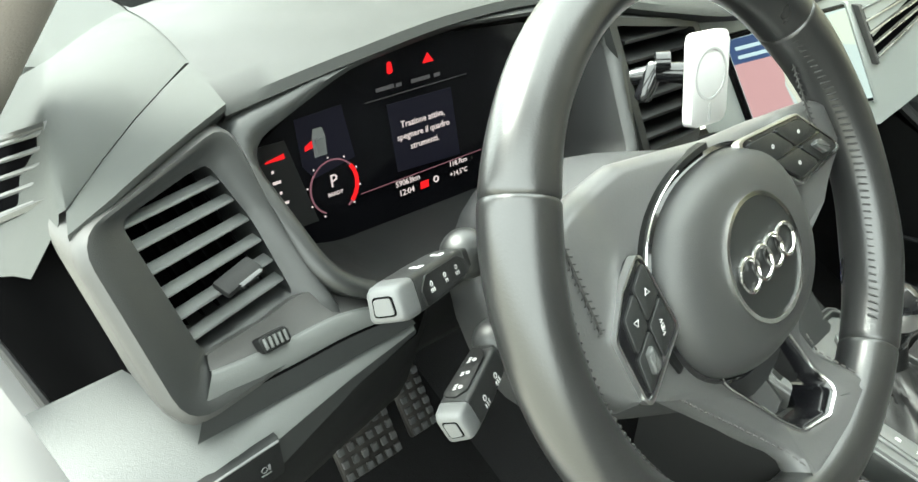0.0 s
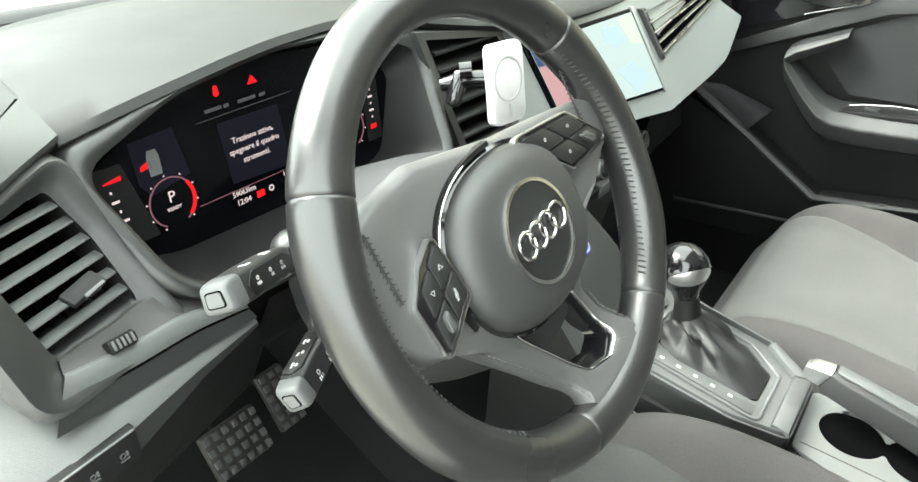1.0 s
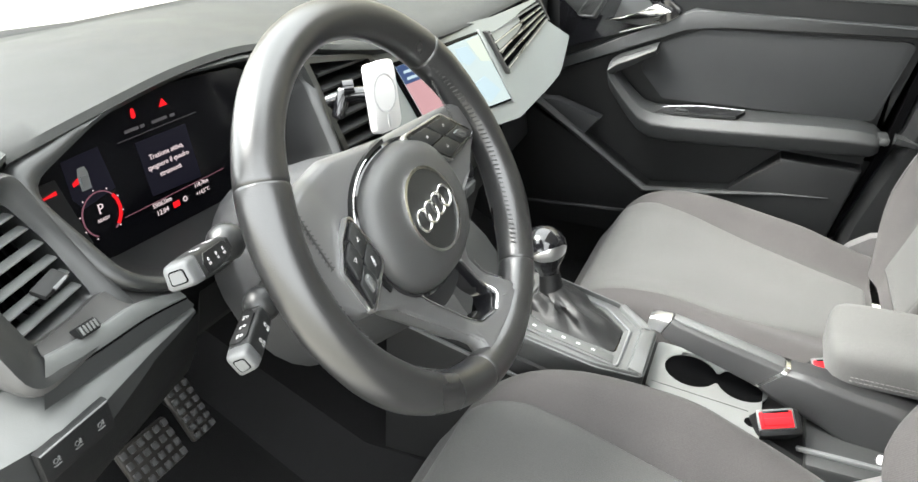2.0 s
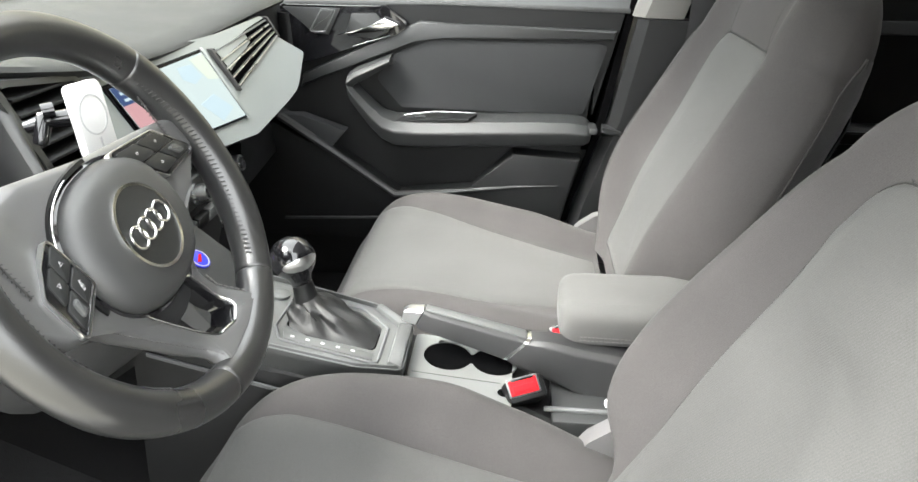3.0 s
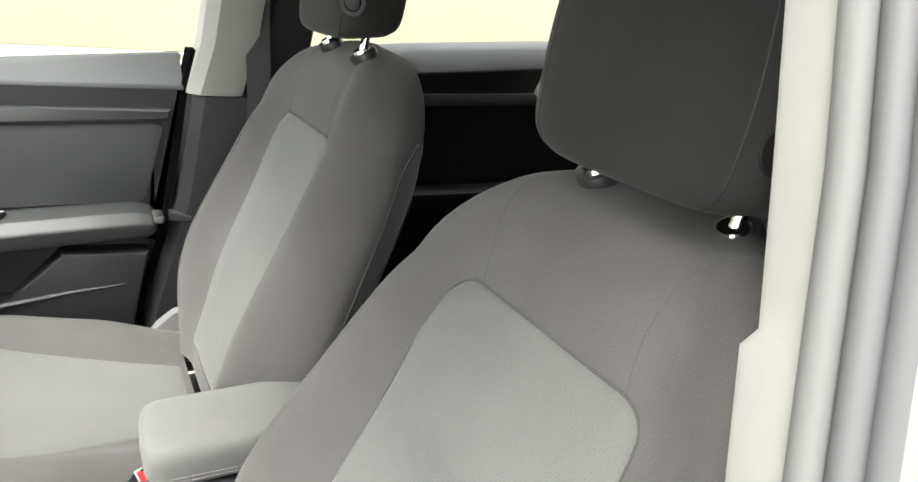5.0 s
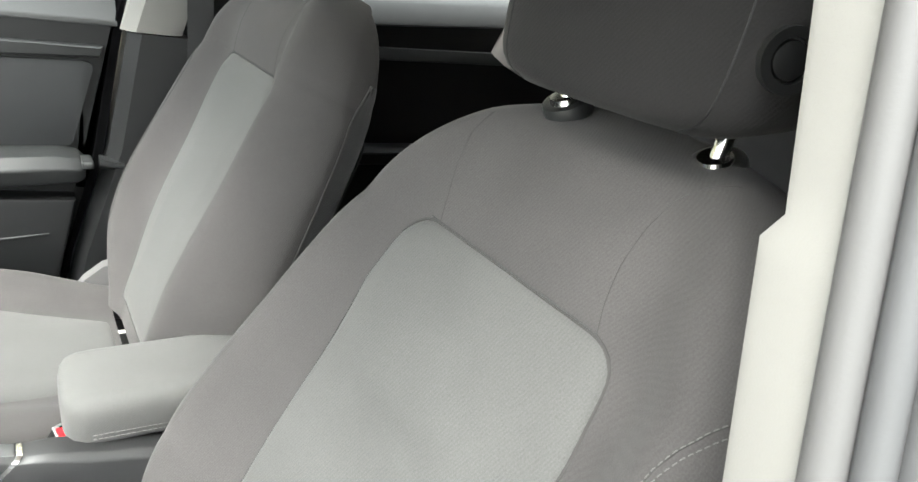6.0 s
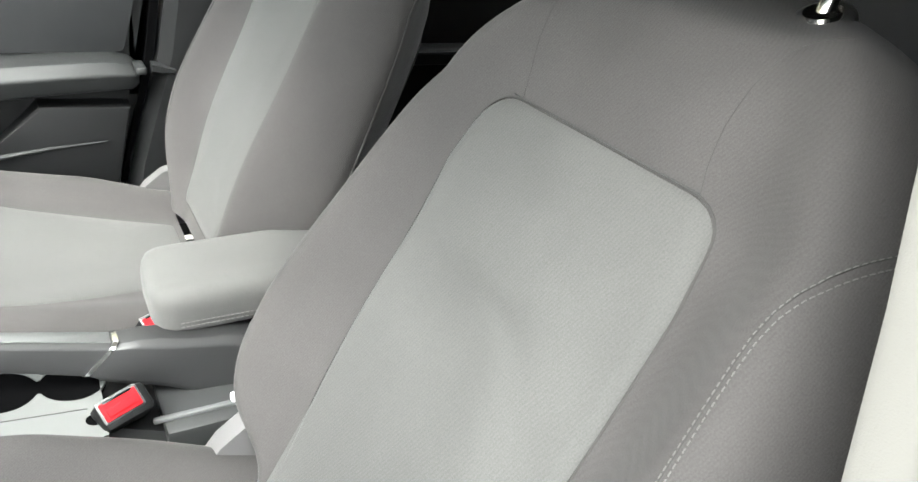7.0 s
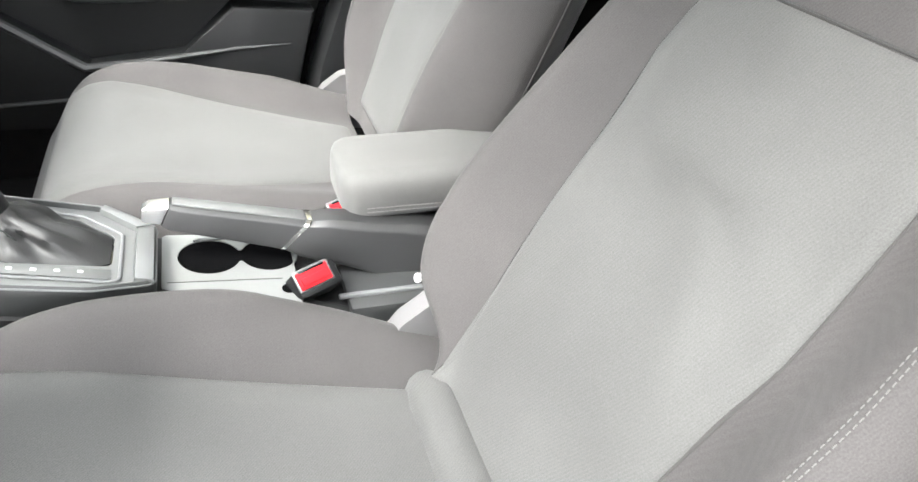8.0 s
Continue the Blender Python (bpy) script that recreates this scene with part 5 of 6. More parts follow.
# airbag cover
hub = [(0.0750 * math.copysign(abs(math.cos(a)) ** 0.88, math.cos(a)), 0.0615 * math.copysign(abs(math.sin(a)) ** 0.84, math.sin(a)) - 0.0125) for a in [2 * math.pi * k / 64 for k in range(64)]]
HC = (0.0, -0.0125)
hr = [(p[0] - HC[0], p[1] - HC[1]) for p in radial(hub, HC, 64)]
hubp = part("airbag_cover", loft([[wp(p[0] * k + HC[0], p[1] * k + HC[1], h) for p in hr] for k, h in ((1.0, -0.014), (1.0, 0.0), (0.992, 0.005), (0.97, 0.0100), (0.93, 0.0145), (0.87, 0.0182), (0.79, 0.0208), (0.7, 0.0224), (0.5, 0.0238), (0.3, 0.0243), (0.02, 0.0245))]), HORN, WHEEL, "matt grey airbag cover", 50)
part("hub_ring", loft([[wp(p[0] * k + HC[0], p[1] * k + HC[1], h) for p in hr] for k, h in ((1.045, -0.006), (1.045, 0.004), (1.005, 0.006), (1.0, -0.004))], cap=False), GLOSS, WHEEL, "gloss black edge round the airbag cover", 40)
part("hub_gap", loft([[wp(p[0] * k + HC[0], p[1] * k + HC[1], h) for p in hr[14:36]] for k, h in ((1.13, 0.001), (1.115, 0.0070), (1.06, 0.0070), (1.05, 0.002))], cap=False, loop=False), DARK, WHEEL, "black band beside the airbag cover", 40)
part("hub_trim", tube([wp(p[0] * 1.082 + HC[0], p[1] * 1.082 + HC[1], 0.0072) for p in hr[19:33]], [0.0006] + [0.0010] * 10 + [0.0016, 0.0024, 0.0028], 8), CHROME, WHEEL, "curved chrome line beside the airbag cover")
bd = wm @ Matrix.Translation((0, -0.013, 0.0125))
b_ = bmesh.new()
add_prism(b_, on_plane(bd, circle((0, 0), 0.0350, 48), 0.0022), bd.to_3x3() @ V(0, 0, -0.006), 0.0008)
badge = part("badge", b_, DASH_MID, hubp, "round dark badge plate")
b_ = bmesh.new()
add_ring(b_, bd, (0, 0), 0.0346, 0.0372, 0.0030, 56)
part("badge_rim", b_, CHROME, hubp, "thin chrome rim")
for k in range(4):
    pts = [bd @ V(-0.0208 + 0.01387 * k + 0.0092 * math.cos(a), 0.0092 * math.sin(a), 0.0034 + 0.0003 * (k % 2)) for a in [2 * math.pi * j / 32 for j in range(32)]]
    part("badge_hoop", tube(pts, 0.0014, 8, closed=True), CHROME, badge, "chrome hoop")

# switch pads on the side spokes
for sx in (-1, 1):
    pad = [(0.029, 0.0455), (0.103, 0.0340), (0.143, -0.006), (0.082, -0.0045)] if sx > 0 else [(-0.079, 0.035), (-0.074, -0.012), (-0.1145, -0.0335), (-0.1165, 0.0070), (-0.100, 0.0235)]
    pr = rounded(pad, 0.005)
    c0 = (sum(p[0] for p in pad) / len(pad), sum(p[1] for p in pad) / len(pad))
    sh = lambda k: [((p[0] - c0[0]) * k + c0[0], (p[1] - c0[1]) * k + c0[1]) for p in pr]
    sp = part("switch_pad", loft([[wq(*p, 0.0) for p in sh(1.0)], [wq(*p, 0.0078) for p in sh(1.0)], [wq(*p, 0.0088) for p in sh(0.95)], [wq(*p, 0.0088) for p in sh(0.05)]]), GLOSS, WHEEL, "gloss black switch pad")
    part("pad_frame", loft([[wq(*p, 0.004) for p in sh(1.055)], [wq(*p, 0.0092) for p in sh(1.048)], [wq(*p, 0.0094) for p in sh(0.997)], [wq(*p, 0.006) for p in sh(0.99)]], cap=False), SATIN, sp, "thin chrome frame")
    q = [Vector(p) for p in pad]
    if sx < 0:
        q = [q[0], (q[3] + q[4]) / 2, q[2], q[1]]
    def cell(u0, u1, v0, v1):
        g = lambda u, v: (q[0].lerp(q[1], u)).lerp(q[3].lerp(q[2], u), v)
        return [tuple(g(u0, v0)), tuple(g(u1, v0)), tuple(g(u1, v1)), tuple(g(u0, v1))]
    for u0, u1, v0, v1 in ((0.05, 0.485, 0.08, 0.48), (0.515, 0.95, 0.08, 0.48), (0.05, 0.485, 0.52, 0.92), (0.515, 0.95, 0.52, 0.92)):
        part("key", prism([wq(*p, 0.0105) for p in rounded(cell(u0, u1, v0, v1), 0.002, 3)][::1], wm.to_3x3() @ V(0, 0, -0.003), 0.0006), DASH_MID, sp, "grey key")
        c1 = cell(u0, u1, v0, v1)
        mx, my = sum(p[0] for p in c1) / 4, sum(p[1] for p in c1) / 4
        b_ = bmesh.new()
        mm = wm @ Matrix.Translation((mx, my, 0.0040))
        if sx < 0 and v0 < 0.3:
            up = 1 if u0 < 0.3 else -1
            add_tube(b_, [mm @ V(-0.0018, -0.0012 * up, 0), mm @ V(0.0018, -0.0012 * up, 0), mm @ V(0, 0.0018 * up, 0)], 0.0003, 5, closed=True)
        elif sx < 0 and u0 < 0.3:
            b_.free()
            b_ = text_mesh("VIEW", 0.0036, mm @ Matrix.Rotation(radians(78), 4, "Z"), 0.0002)
        else:
            add_ring(b_, mm, (0, 0), 0.0009, 0.0014, 0.0003, 12)
        part("key_mark", b_, PRINT, sp)
    wheelp = cell(0.64, 0.80, 0.58, 0.84)
    part("scroll_wheel", prism([wq(*p, 0.0135) for p in rounded(wheelp, 0.002, 3)], wm.to_3x3() @ V(0, 0, -0.006), 0.0015), GATE, sp, "small grey scroll wheel")


# ---- stalks ----
def stalk(base, tip, up, label, w=0.030):
    b, t = Vector(base), Vector(tip)
    d = (t - b).normalized()
    u = (Vector(up) - d * d.dot(Vector(up))).normalized()
    s = d.cross(u)
    L = (t - b).length
    st = thing("column_stalk", b, label, "stalk", "column stalks")
    slim = 0.80
    ring = lambda x, a, c: [b + d * x + s * p[0] + u * (p[1] * slim) for p in rounded([(-a, -c), (a, -c), (a * 0.86, c), (-a * 0.86, c)], min(a, c) * 0.40, 4)]
    part("arm", loft([ring(-0.05, 0.006, 0.006), ring(0.0, 0.007, 0.007), ring(L * 0.25, 0.009, 0.008)]), DARK, st)
    part("ball", loft([[b + d * (0.015 * math.sin(e)) + (s * math.cos(a) + u * math.sin(a)) * (0.0155 * math.cos(e)) for a in [2 * math.pi * k / 20 for k in range(20)]] for e in [radians(-85 + 17 * k) for k in range(11)]]), STALK, st, "round joint of the stalk", 60)
    body = part("body", loft([ring(L * 0.16, w * 0.26, 0.006), ring(L * 0.19, w * 0.36, 0.009), ring(L * 0.25, w * 0.43, 0.0108), ring(L * 0.36, w * 0.47, 0.0118), ring(L * 0.62, w * 0.5, 0.0122), ring(L * 0.845, w * 0.48, 0.0120)]), STALK, st, "grey stalk body", 50)
    cap = part("end_cap", loft([ring(L * 0.85, w * 0.475, 0.0118), ring(L * 0.86, w * 0.485, 0.0121), ring(L * 0.95, w * 0.465, 0.0115), ring(L * 0.985, w * 0.43, 0.0102), ring(L, w * 0.36, 0.0082)]), PALE_PLASTIC, st, "pale grey end cap", 50)
    part("button_groove", loft([ring(L * 0.995, w * 0.275, 0.0064), ring(L * 1.003, w * 0.27, 0.0062)]), RECESS, cap)
    part("end_button", loft([ring(L * 0.995, w * 0.235, 0.0053), ring(L * 1.010, w * 0.225, 0.005)]), PALE_PLASTIC, cap, "pale end button")
    for face in (1, -1):
        side = lambda x, y, lift: b + d * x + u * (y * slim) + s * (face * (w * (0.5 - 0.07 * (y + 0.012) / 0.024) + lift))
        ol = dense(rounded([(L * 0.24, -0.0060), (L * 0.80, -0.0098), (L * 0.815, 0.0010), (L * 0.74, 0.0082), (L * 0.36, 0.0080), (L * 0.25, 0.0020)], 0.003, 4), 0.004)
        fp = part("face_plate", prism([side(x, y, 0.0008) for x, y in ol], s * (-face * 0.004), 0.0003), DARK, st, "black marked face")
        for k, n_ in ((0.40, 3), (0.55, 2), (0.71, 3)):
            mm = frame_of(side(L * k, 0.0, 0.0010), d * (-face), u)
            bb = bmesh.new()
            add_ring(bb, mm, (0, 0.0014), 0.0009, 0.0014, 0.0003, 10)
            for j in range(n_):
                x_ = -0.0024 + 0.0018 * j
                add_prism(bb, on_plane(mm, [(x_, -0.0028), (x_ + 0.0007, -0.0028), (x_ + 0.0011, -0.0008), (x_ + 0.0004, -0.0008)], 0.0003), mm.to_3x3() @ V(0, 0, -0.0005))
            part("stalk_mark", bb, PRINT, fp)
    for k in range(2):
        mm = frame_of(b + d * (L * (0.42 + 0.25 * k)) + u * (0.0122 * slim) - s * (w * 0.12), s, d)
        bb = bmesh.new()
        for yy in (-0.0022, 0.0, 0.0022):
            add_prism(bb, on_plane(mm, [(-0.0038, yy), (-0.0010, yy), (-0.0010, yy + 0.0007), (-0.0038, yy + 0.0007)], 0.0003), mm.to_3x3() @ V(0, 0, -0.0006))
        add_ring(bb, mm, (0.0016, 0.0003), 0.0012, 0.0018, 0.0003, 10)
        part("stalk_mark", bb, PRINT, body)
    return st


stalk((-0.452, 0.372, 0.849), (-0.542, 0.334, 0.872), (0.10, 0.45, 1), "grey indicator stalk with white marks and pale end", 0.023)
stalk((-0.446, 0.350, 0.794), (-0.512, 0.319, 0.787), (0.35, -0.9, 0.5), "grey cruise control stalk with pale marked top", 0.022)

# ---- phone charger on the centre vent ----
charger = thing("phone_charger", (-0.145, 0.41, 0.88), "white rounded magnetic phone charger clipped to the vent", "phone charger")
cm = frame_of((-0.152, 0.393, 0.888), (1.0, -0.10, -0.03), (-0.10, 0.17, 1))
plate = rounded([(-0.0245, -0.038), (0.0245, -0.038), (0.0245, 0.038), (-0.0245, 0.038)], 0.008)
part("plate", prism(on_plane(cm, plate, 0.004), cm.to_3x3() @ V(0, 0, -0.009), 0.002), WHITE, charger, "white rounded plate")
b_ = bmesh.new()
add_ring(b_, cm @ Matrix.Translation((0, 0.004, 0.004)), (0, 0), 0.0195, 0.0214, 0.0005, 40)
add_prism(b_, on_plane(cm, [(-0.0014, -0.034), (0.0014, -0.034), (0.0014, -0.020), (-0.0014, -0.020)], 0.0046), cm.to_3x3() @ V(0, 0, -0.001))
part("magnet_ring", b_, PALE, charger, "grey printed ring")
part("arm", tube([cm @ V(-0.01, 0.005, -0.004), cm @ V(-0.030, 0.008, -0.022), cm @ V(-0.040, 0.004, -0.045)], [0.010, 0.008, 0.007], 12), GLOSS, charger, "glossy ball arm")
part("clip", box(cm @ V(-0.036, 0.0, -0.030), (0.018, 0.012, 0.034), 0.004, (10, 20, 10)), GLOSS, charger, "glossy vent clip")
part("clip_screw", tube([cm @ V(-0.042, 0.018, -0.020), cm @ V(-0.034, 0.018, -0.012)], 0.008, 14), GLOSS, charger)

# ---- centre console ----
console = thing("centre_console", (-0.01, 0.1, 0.3), "dark centre console with silver gear surround and cup holders", "centre console")


def con_z(y):
    return lerp_table([(-0.5, 0.450), (-0.12, 0.482), (-0.080, 0.500), (0.070, 0.516), (0.080, 0.522), (0.29, 0.568), (0.36, 0.625)], y)


def con_side(y):
    return lerp_table([(-0.5, 0.060), (-0.1, 0.072), (0.08, 0.078), (0.26, 0.090), (0.38, 0.095)], y)


CX = -0.012
rings = []
for y in (-0.48, -0.12, -0.08, 0.06, 0.074, 0.16, 0.26, 0.36, 0.42):
    w, z = con_side(y), con_z(y)
    rings.append([V(CX - w - 0.03, y, 0.33), V(CX - w - 0.008, y, z - 0.06), V(CX - w, y, z - 0.012), V(CX - w + 0.012, y, z - 0.002), V(CX + w - 0.012, y, z - 0.002), V(CX + w, y, z - 0.012), V(CX + w + 0.008, y, z - 0.06), V(CX + w + 0.03, y, 0.33)])
part("console_body", loft(rings), DARK, console, "dark console body", 30)
for sx in (-1, 1):
    part("side_strip", prism([V(CX + sx * (con_side(y) + 0.010), y, con_z(y) - d) for y, d in ((-0.05, 0.055), (0.40, 0.050), (0.40, 0.055), (-0.05, 0.060))], (sx * 0.003, 0, 0)), PALE_PLASTIC, console)
part("console_ramp", loft([[V(CX - 0.095, y, z - 0.03), V(CX - 0.088, y, z - 0.002), V(CX - 0.078, y, z), V(CX + 0.050, y, z), V(CX + 0.060, y, z - 0.002), V(CX + 0.066, y, z - 0.03)] for y, z in ((0.285, 0.580), (0.310, 0.600), (0.340, 0.639), (0.352, 0.6495), (0.385, 0.676), (0.430, 0.712))]), DOOR_MID, console, "grey slope up to the dashboard", 40)
# gear surround: sloping plate with frame
gm = frame_of((CX, 0.165, 0.556), (1, 0, 0), (0, 1, 0.22))
GN = gm.to_3x3() @ V(0, 0, 1)
fo = radial(rounded([(-0.062, -0.088), (0.050, -0.088), (0.086, -0.030), (0.092, 0.155), (-0.086, 0.155), (-0.080, -0.028)], 0.012), (0, 0.03), 96)
fs = lambda k: [(p[0] * k, (p[1] - 0.03) * k + 0.03) for p in fo]
fi = radial(rounded([(-0.032, -0.044), (0.026, -0.044), (0.054, -0.006), (0.056, 0.080), (-0.024, 0.082), (-0.036, 0.050)], 0.010), (0.010, 0.02), 96)
gear = part("gear_surround", loft([on_plane(gm, fs(1.03), -0.045), on_plane(gm, fo, -0.004), on_plane(gm, fs(0.995), 0.003), on_plane(gm, fs(0.975), 0.0072), on_plane(gm, fs(0.95), 0.0084), on_plane(gm, fs(0.925), 0.0080), on_plane(gm, fs(0.905), 0.0030)], cap=False), DASH_MID, console, "dark raised surround of the gear lever", 40)
part("gear_plate", loft([on_plane(gm, fs(0.906), 0.0028), on_plane(gm, fs(0.86), 0.0034), on_plane(gm, fi, 0.0040), on_plane(gm, fi, -0.010)], cap=False), GATE, console, "grey metal gear plate", 30)
for k_ in (0.985, 0.935):
    part("gate_ridge", tube(on_plane(gm, fs(k_), 0.0056 if k_ > 0.96 else 0.0084), 0.0011, 6, closed=True), GATE, console, "thin raised ridge")
b_ = bmesh.new()
add_prism(b_, on_plane(gm, [(-0.060, -0.084), (0.047, -0.084), (0.039, -0.065), (-0.058, -0.065)], 0.0112), GN * -0.012, 0.0025)
add_prism(b_, on_plane(gm, [(0.048, -0.0835), (0.083, -0.030), (0.072, -0.026), (0.040, -0.0648)], 0.0112), GN * -0.012, 0.0025)
part("rear_trim", b_, GATE, console, "pale grey metal end trim")
part("gear_floor", prism(on_plane(gm, fi, -0.006), gm.to_3x3() @ V(0, 0, -0.003)), GLOSS, console)
ff = dense(rounded([(-0.060, -0.052), (0.030, -0.052), (0.062, -0.010), (0.064, 0.090), (-0.030, 0.094), (-0.060, 0.080)], 0.010), 0.01)
part("gaiter_frame", tube(on_plane(gm, ff, 0.0046), 0.0020, 8, closed=True), PALE_PLASTIC, console, "pale frame of the gaiter", 50)
part("mark_strip", prism(on_plane(gm, rounded([(-0.055, -0.044), (-0.037, -0.044), (-0.041, 0.046), (-0.030, 0.084), (-0.055, 0.076)], 0.003), 0.0052), gm.to_3x3() @ V(0, 0, -0.003), 0.0006), GATE, gear, "grey strip with the gear positions")
for k in range(5):
    b_ = bmesh.new()
    mm = gm @ Matrix.Translation((-0.0470 + 0.0004 * k, 0.066 - 0.0205 * k, 0.0053))
    add_prism(b_, on_plane(mm, rounded([(-0.0018, -0.0026), (0.0018, -0.0026), (0.0018, 0.0026), (-0.0018, 0.0026)], 0.0008, 2), 0.0006), mm.to_3x3() @ V(0, 0, -0.0010))
    part("gear_mark", b_, PRINT, gear, "white gear position mark")
st_b = part("start_button", prism(on_plane(gm, circle((0.046, 0.112), 0.0150, 28), 0.0090), gm.to_3x3() @ V(0, 0, -0.008), 0.0015), GATE, console, "round satin start button")
part("button_face", prism(on_plane(gm, circle((0.046, 0.112), 0.0118, 28), 0.0097), gm.to_3x3() @ V(0, 0, -0.003), 0.0006), GATE, st_b)

lever = thing("gear_lever", (0.0, 0.16, 0.57), "gear lever with chrome-trimmed black knob and leather gaiter", "gear lever")
NECK = V(0.004, 0.226, 0.602)
gb_ = []
for k in range(15):
    t = k / 14
    f = (1 - t) ** 1.35
    ring = []
    for j, p in enumerate(fi[::2]):
        a = 2 * math.pi * j / 48
        foot = gm @ V(p[0] * 0.97 + 0.0003, (p[1] - 0.02) * 0.97 + 0.02, 0.003)
        top = NECK + V(0.0150 * math.cos(a), 0.0150 * math.sin(a), -0.004 * math.sin(a))
        fold = math.sin(math.pi * min(1.0, t * 1.15)) * (0.0050 * math.sin(3 * a + 5.0 * t) + 0.0042 * math.sin(7 * a - 4.0 * t + 1.0) + 0.0022 * math.sin(13 * a + 9 * t))
        q = foot.lerp(top, 1 - f)
        q.z = foot.z + (top.z - foot.z) * t ** 0.9
        ring.append(q + V(math.cos(a), math.sin(a), 0.35) * fold + GN * (0.004 * math.sin(math.pi * t)))
    gb_.append(ring)
part("gaiter", loft(gb_), BOOT, lever, "creased black leather gaiter", 60)
part("collar", tube([NECK + V(0, -0.001, -0.006), NECK + V(0, 0.0005, 0.004), NECK + V(0, 0.004, 0.022)], [0.0172, 0.0160, 0.0138], 24), DARK, lever, "black collar over the gaiter")
kr = []
ax_ = V(0.0, 0.26, 0.96).normalized()
kx_, ky_ = V(1, 0, 0), V(0, 0.96, -0.26)
KB = NECK + V(0, 0.0042, 0.020)
KNOB = [(0.0, 0.0136), (0.007, 0.0148), (0.014, 0.0186), (0.021, 0.0236), (0.028, 0.0272), (0.035, 0.0291), (0.042, 0.0292), (0.049, 0.0276), (0.055, 0.0248), (0.060, 0.0212), (0.0640, 0.0168), (0.0668, 0.0115), (0.0684, 0.006), (0.0688, 0.0012)]
for d_, r_ in spline(KNOB, 4):
    kr.append([KB + ax_ * d_ + kx_ * (r_ * math.cos(a)) + ky_ * (r_ * 1.06 * math.sin(a)) for a in [2 * math.pi * j / 72 for j in range(72)]])
part("knob", loft(kr), GLOSS, lever, "glossy black knob", 80)


def on_knob(a, d, lift=0.0):
    r = lerp_table(KNOB, d) + lift
    return KB + ax_ * d + kx_ * (r * math.cos(a)) + ky_ * (r * 1.06 * math.sin(a))


# bright patch: the knob's chrome together with a window reflection, set as metal
patch_ = []
for k in range(13):
    v = -1 + k / 6
    half = 0.95 * max(0.02, 1 - v * v) ** 0.5
    patch_.append([on_knob(radians(222) + half * (-1 + j / 8), 0.036 + 0.0095 * v, 0.0005) for j in range(17)])
part("knob_trim", loft(patch_, cap=False, loop=False), SATIN, lever, "satin patch for the knob's chrome and its window reflection", 80)

# cup holders in a pale tray
tm = frame_of((-0.035, -0.01, con_z(-0.01) + 0.002), (1, 0, 0), (0, 1, 0.08))
outl = radial(rounded([(-0.057, -0.056), (0.092, -0.056), (0.092, 0.088), (-0.016, 0.088)], 0.006), (0.044, 0), 96)
two = []
for k in range(96):
    a = 2 * math.pi * k / 96
    best = 0.0
    for cy in (0.037, -0.030):
        R_ = 0.0345 if cy > 0 else 0.0325
        bq = cy * math.sin(a)
        disc = R_ * R_ - cy * cy * math.cos(a) ** 2
        if disc > 0 and bq + math.sqrt(disc) > best:
            best = bq + math.sqrt(disc)
    best = max(best, 0.012)
    two.append((best * math.cos(a) + 0.044, best * math.sin(a)))
tray = part("cup_tray", loft([on_plane(tm, outl, -0.01), on_plane(tm, outl, 0.003), on_plane(tm, two, 0.003), on_plane(tm, two, 0.0)], cap=False), TRAY, console, "pale tray round the cup holders", 30)
# wells closed by a black cap, which stands in for their inner shade
part("cup_well", loft([on_plane(tm, two, 0.002), on_plane(tm, [((p[0] - 0.044) * 0.93 + 0.044, p[1] * 0.95) for p in two], -0.065)], cap=True), RECESS, console, "two joined cup holders, their inner shade painted black", 40)
part("tray_seam", prism(on_plane(tm, [(-0.0065, -0.040), (-0.0055, -0.040), (-0.0035, 0.082), (-0.0045, 0.082)], 0.0034), tm.to_3x3() @ V(0, 0, -0.001)), DASH_MID, console)
# no real hole: a black disc shows its shade
part("tray_hole", prism(on_plane(tm, circle((-0.026, -0.045), 0.0085, 20), 0.0036), tm.to_3x3() @ V(0, 0, -0.002)), RECESS, console, "flat black disc for the shade in a small round hole")
part("tray_lip", tube(on_plane(tm, dense(rounded([(0.050, 0.070), (0.079, 0.050), (0.084, 0.0), (0.080, -0.050)], 0.01)[6:18], 0.008), 0.0044), 0.0016, 6), GATE, console, "raised edge of the tray")

# hand brake
hb = thing("hand_brake", (0.01, -0.1, 0.52), "black hand brake lever with silver button and band", "hand brake")
p0, p1 = V(0.011, 0.080, 0.581), V(0.004, -0.070, 0.546)
def hring(p, w, h, lean=0.0):
    return [p + V(x, -z * lean, z) for x, z in rounded([(-w, -h), (w, -h), (w * 0.92, h * 0.75), (w * 0.62, h), (-w * 0.62, h), (-w * 0.92, h * 0.75)], min(w, h) * 0.25, 3)]
part("grip", loft([hring(p0 + V(0, -0.014, -0.002), 0.0125, 0.0120, 0.5), hring(p0.lerp(p1, 0.15), 0.0150, 0.0128, 0.6), hring(p0.lerp(p1, 0.6), 0.0172, 0.0145, 0.8), hring(p1 + V(0, 0.002, 0), 0.0182, 0.0162, 1.0)]), BOOTGREY, hb, "black leather grip", 30)
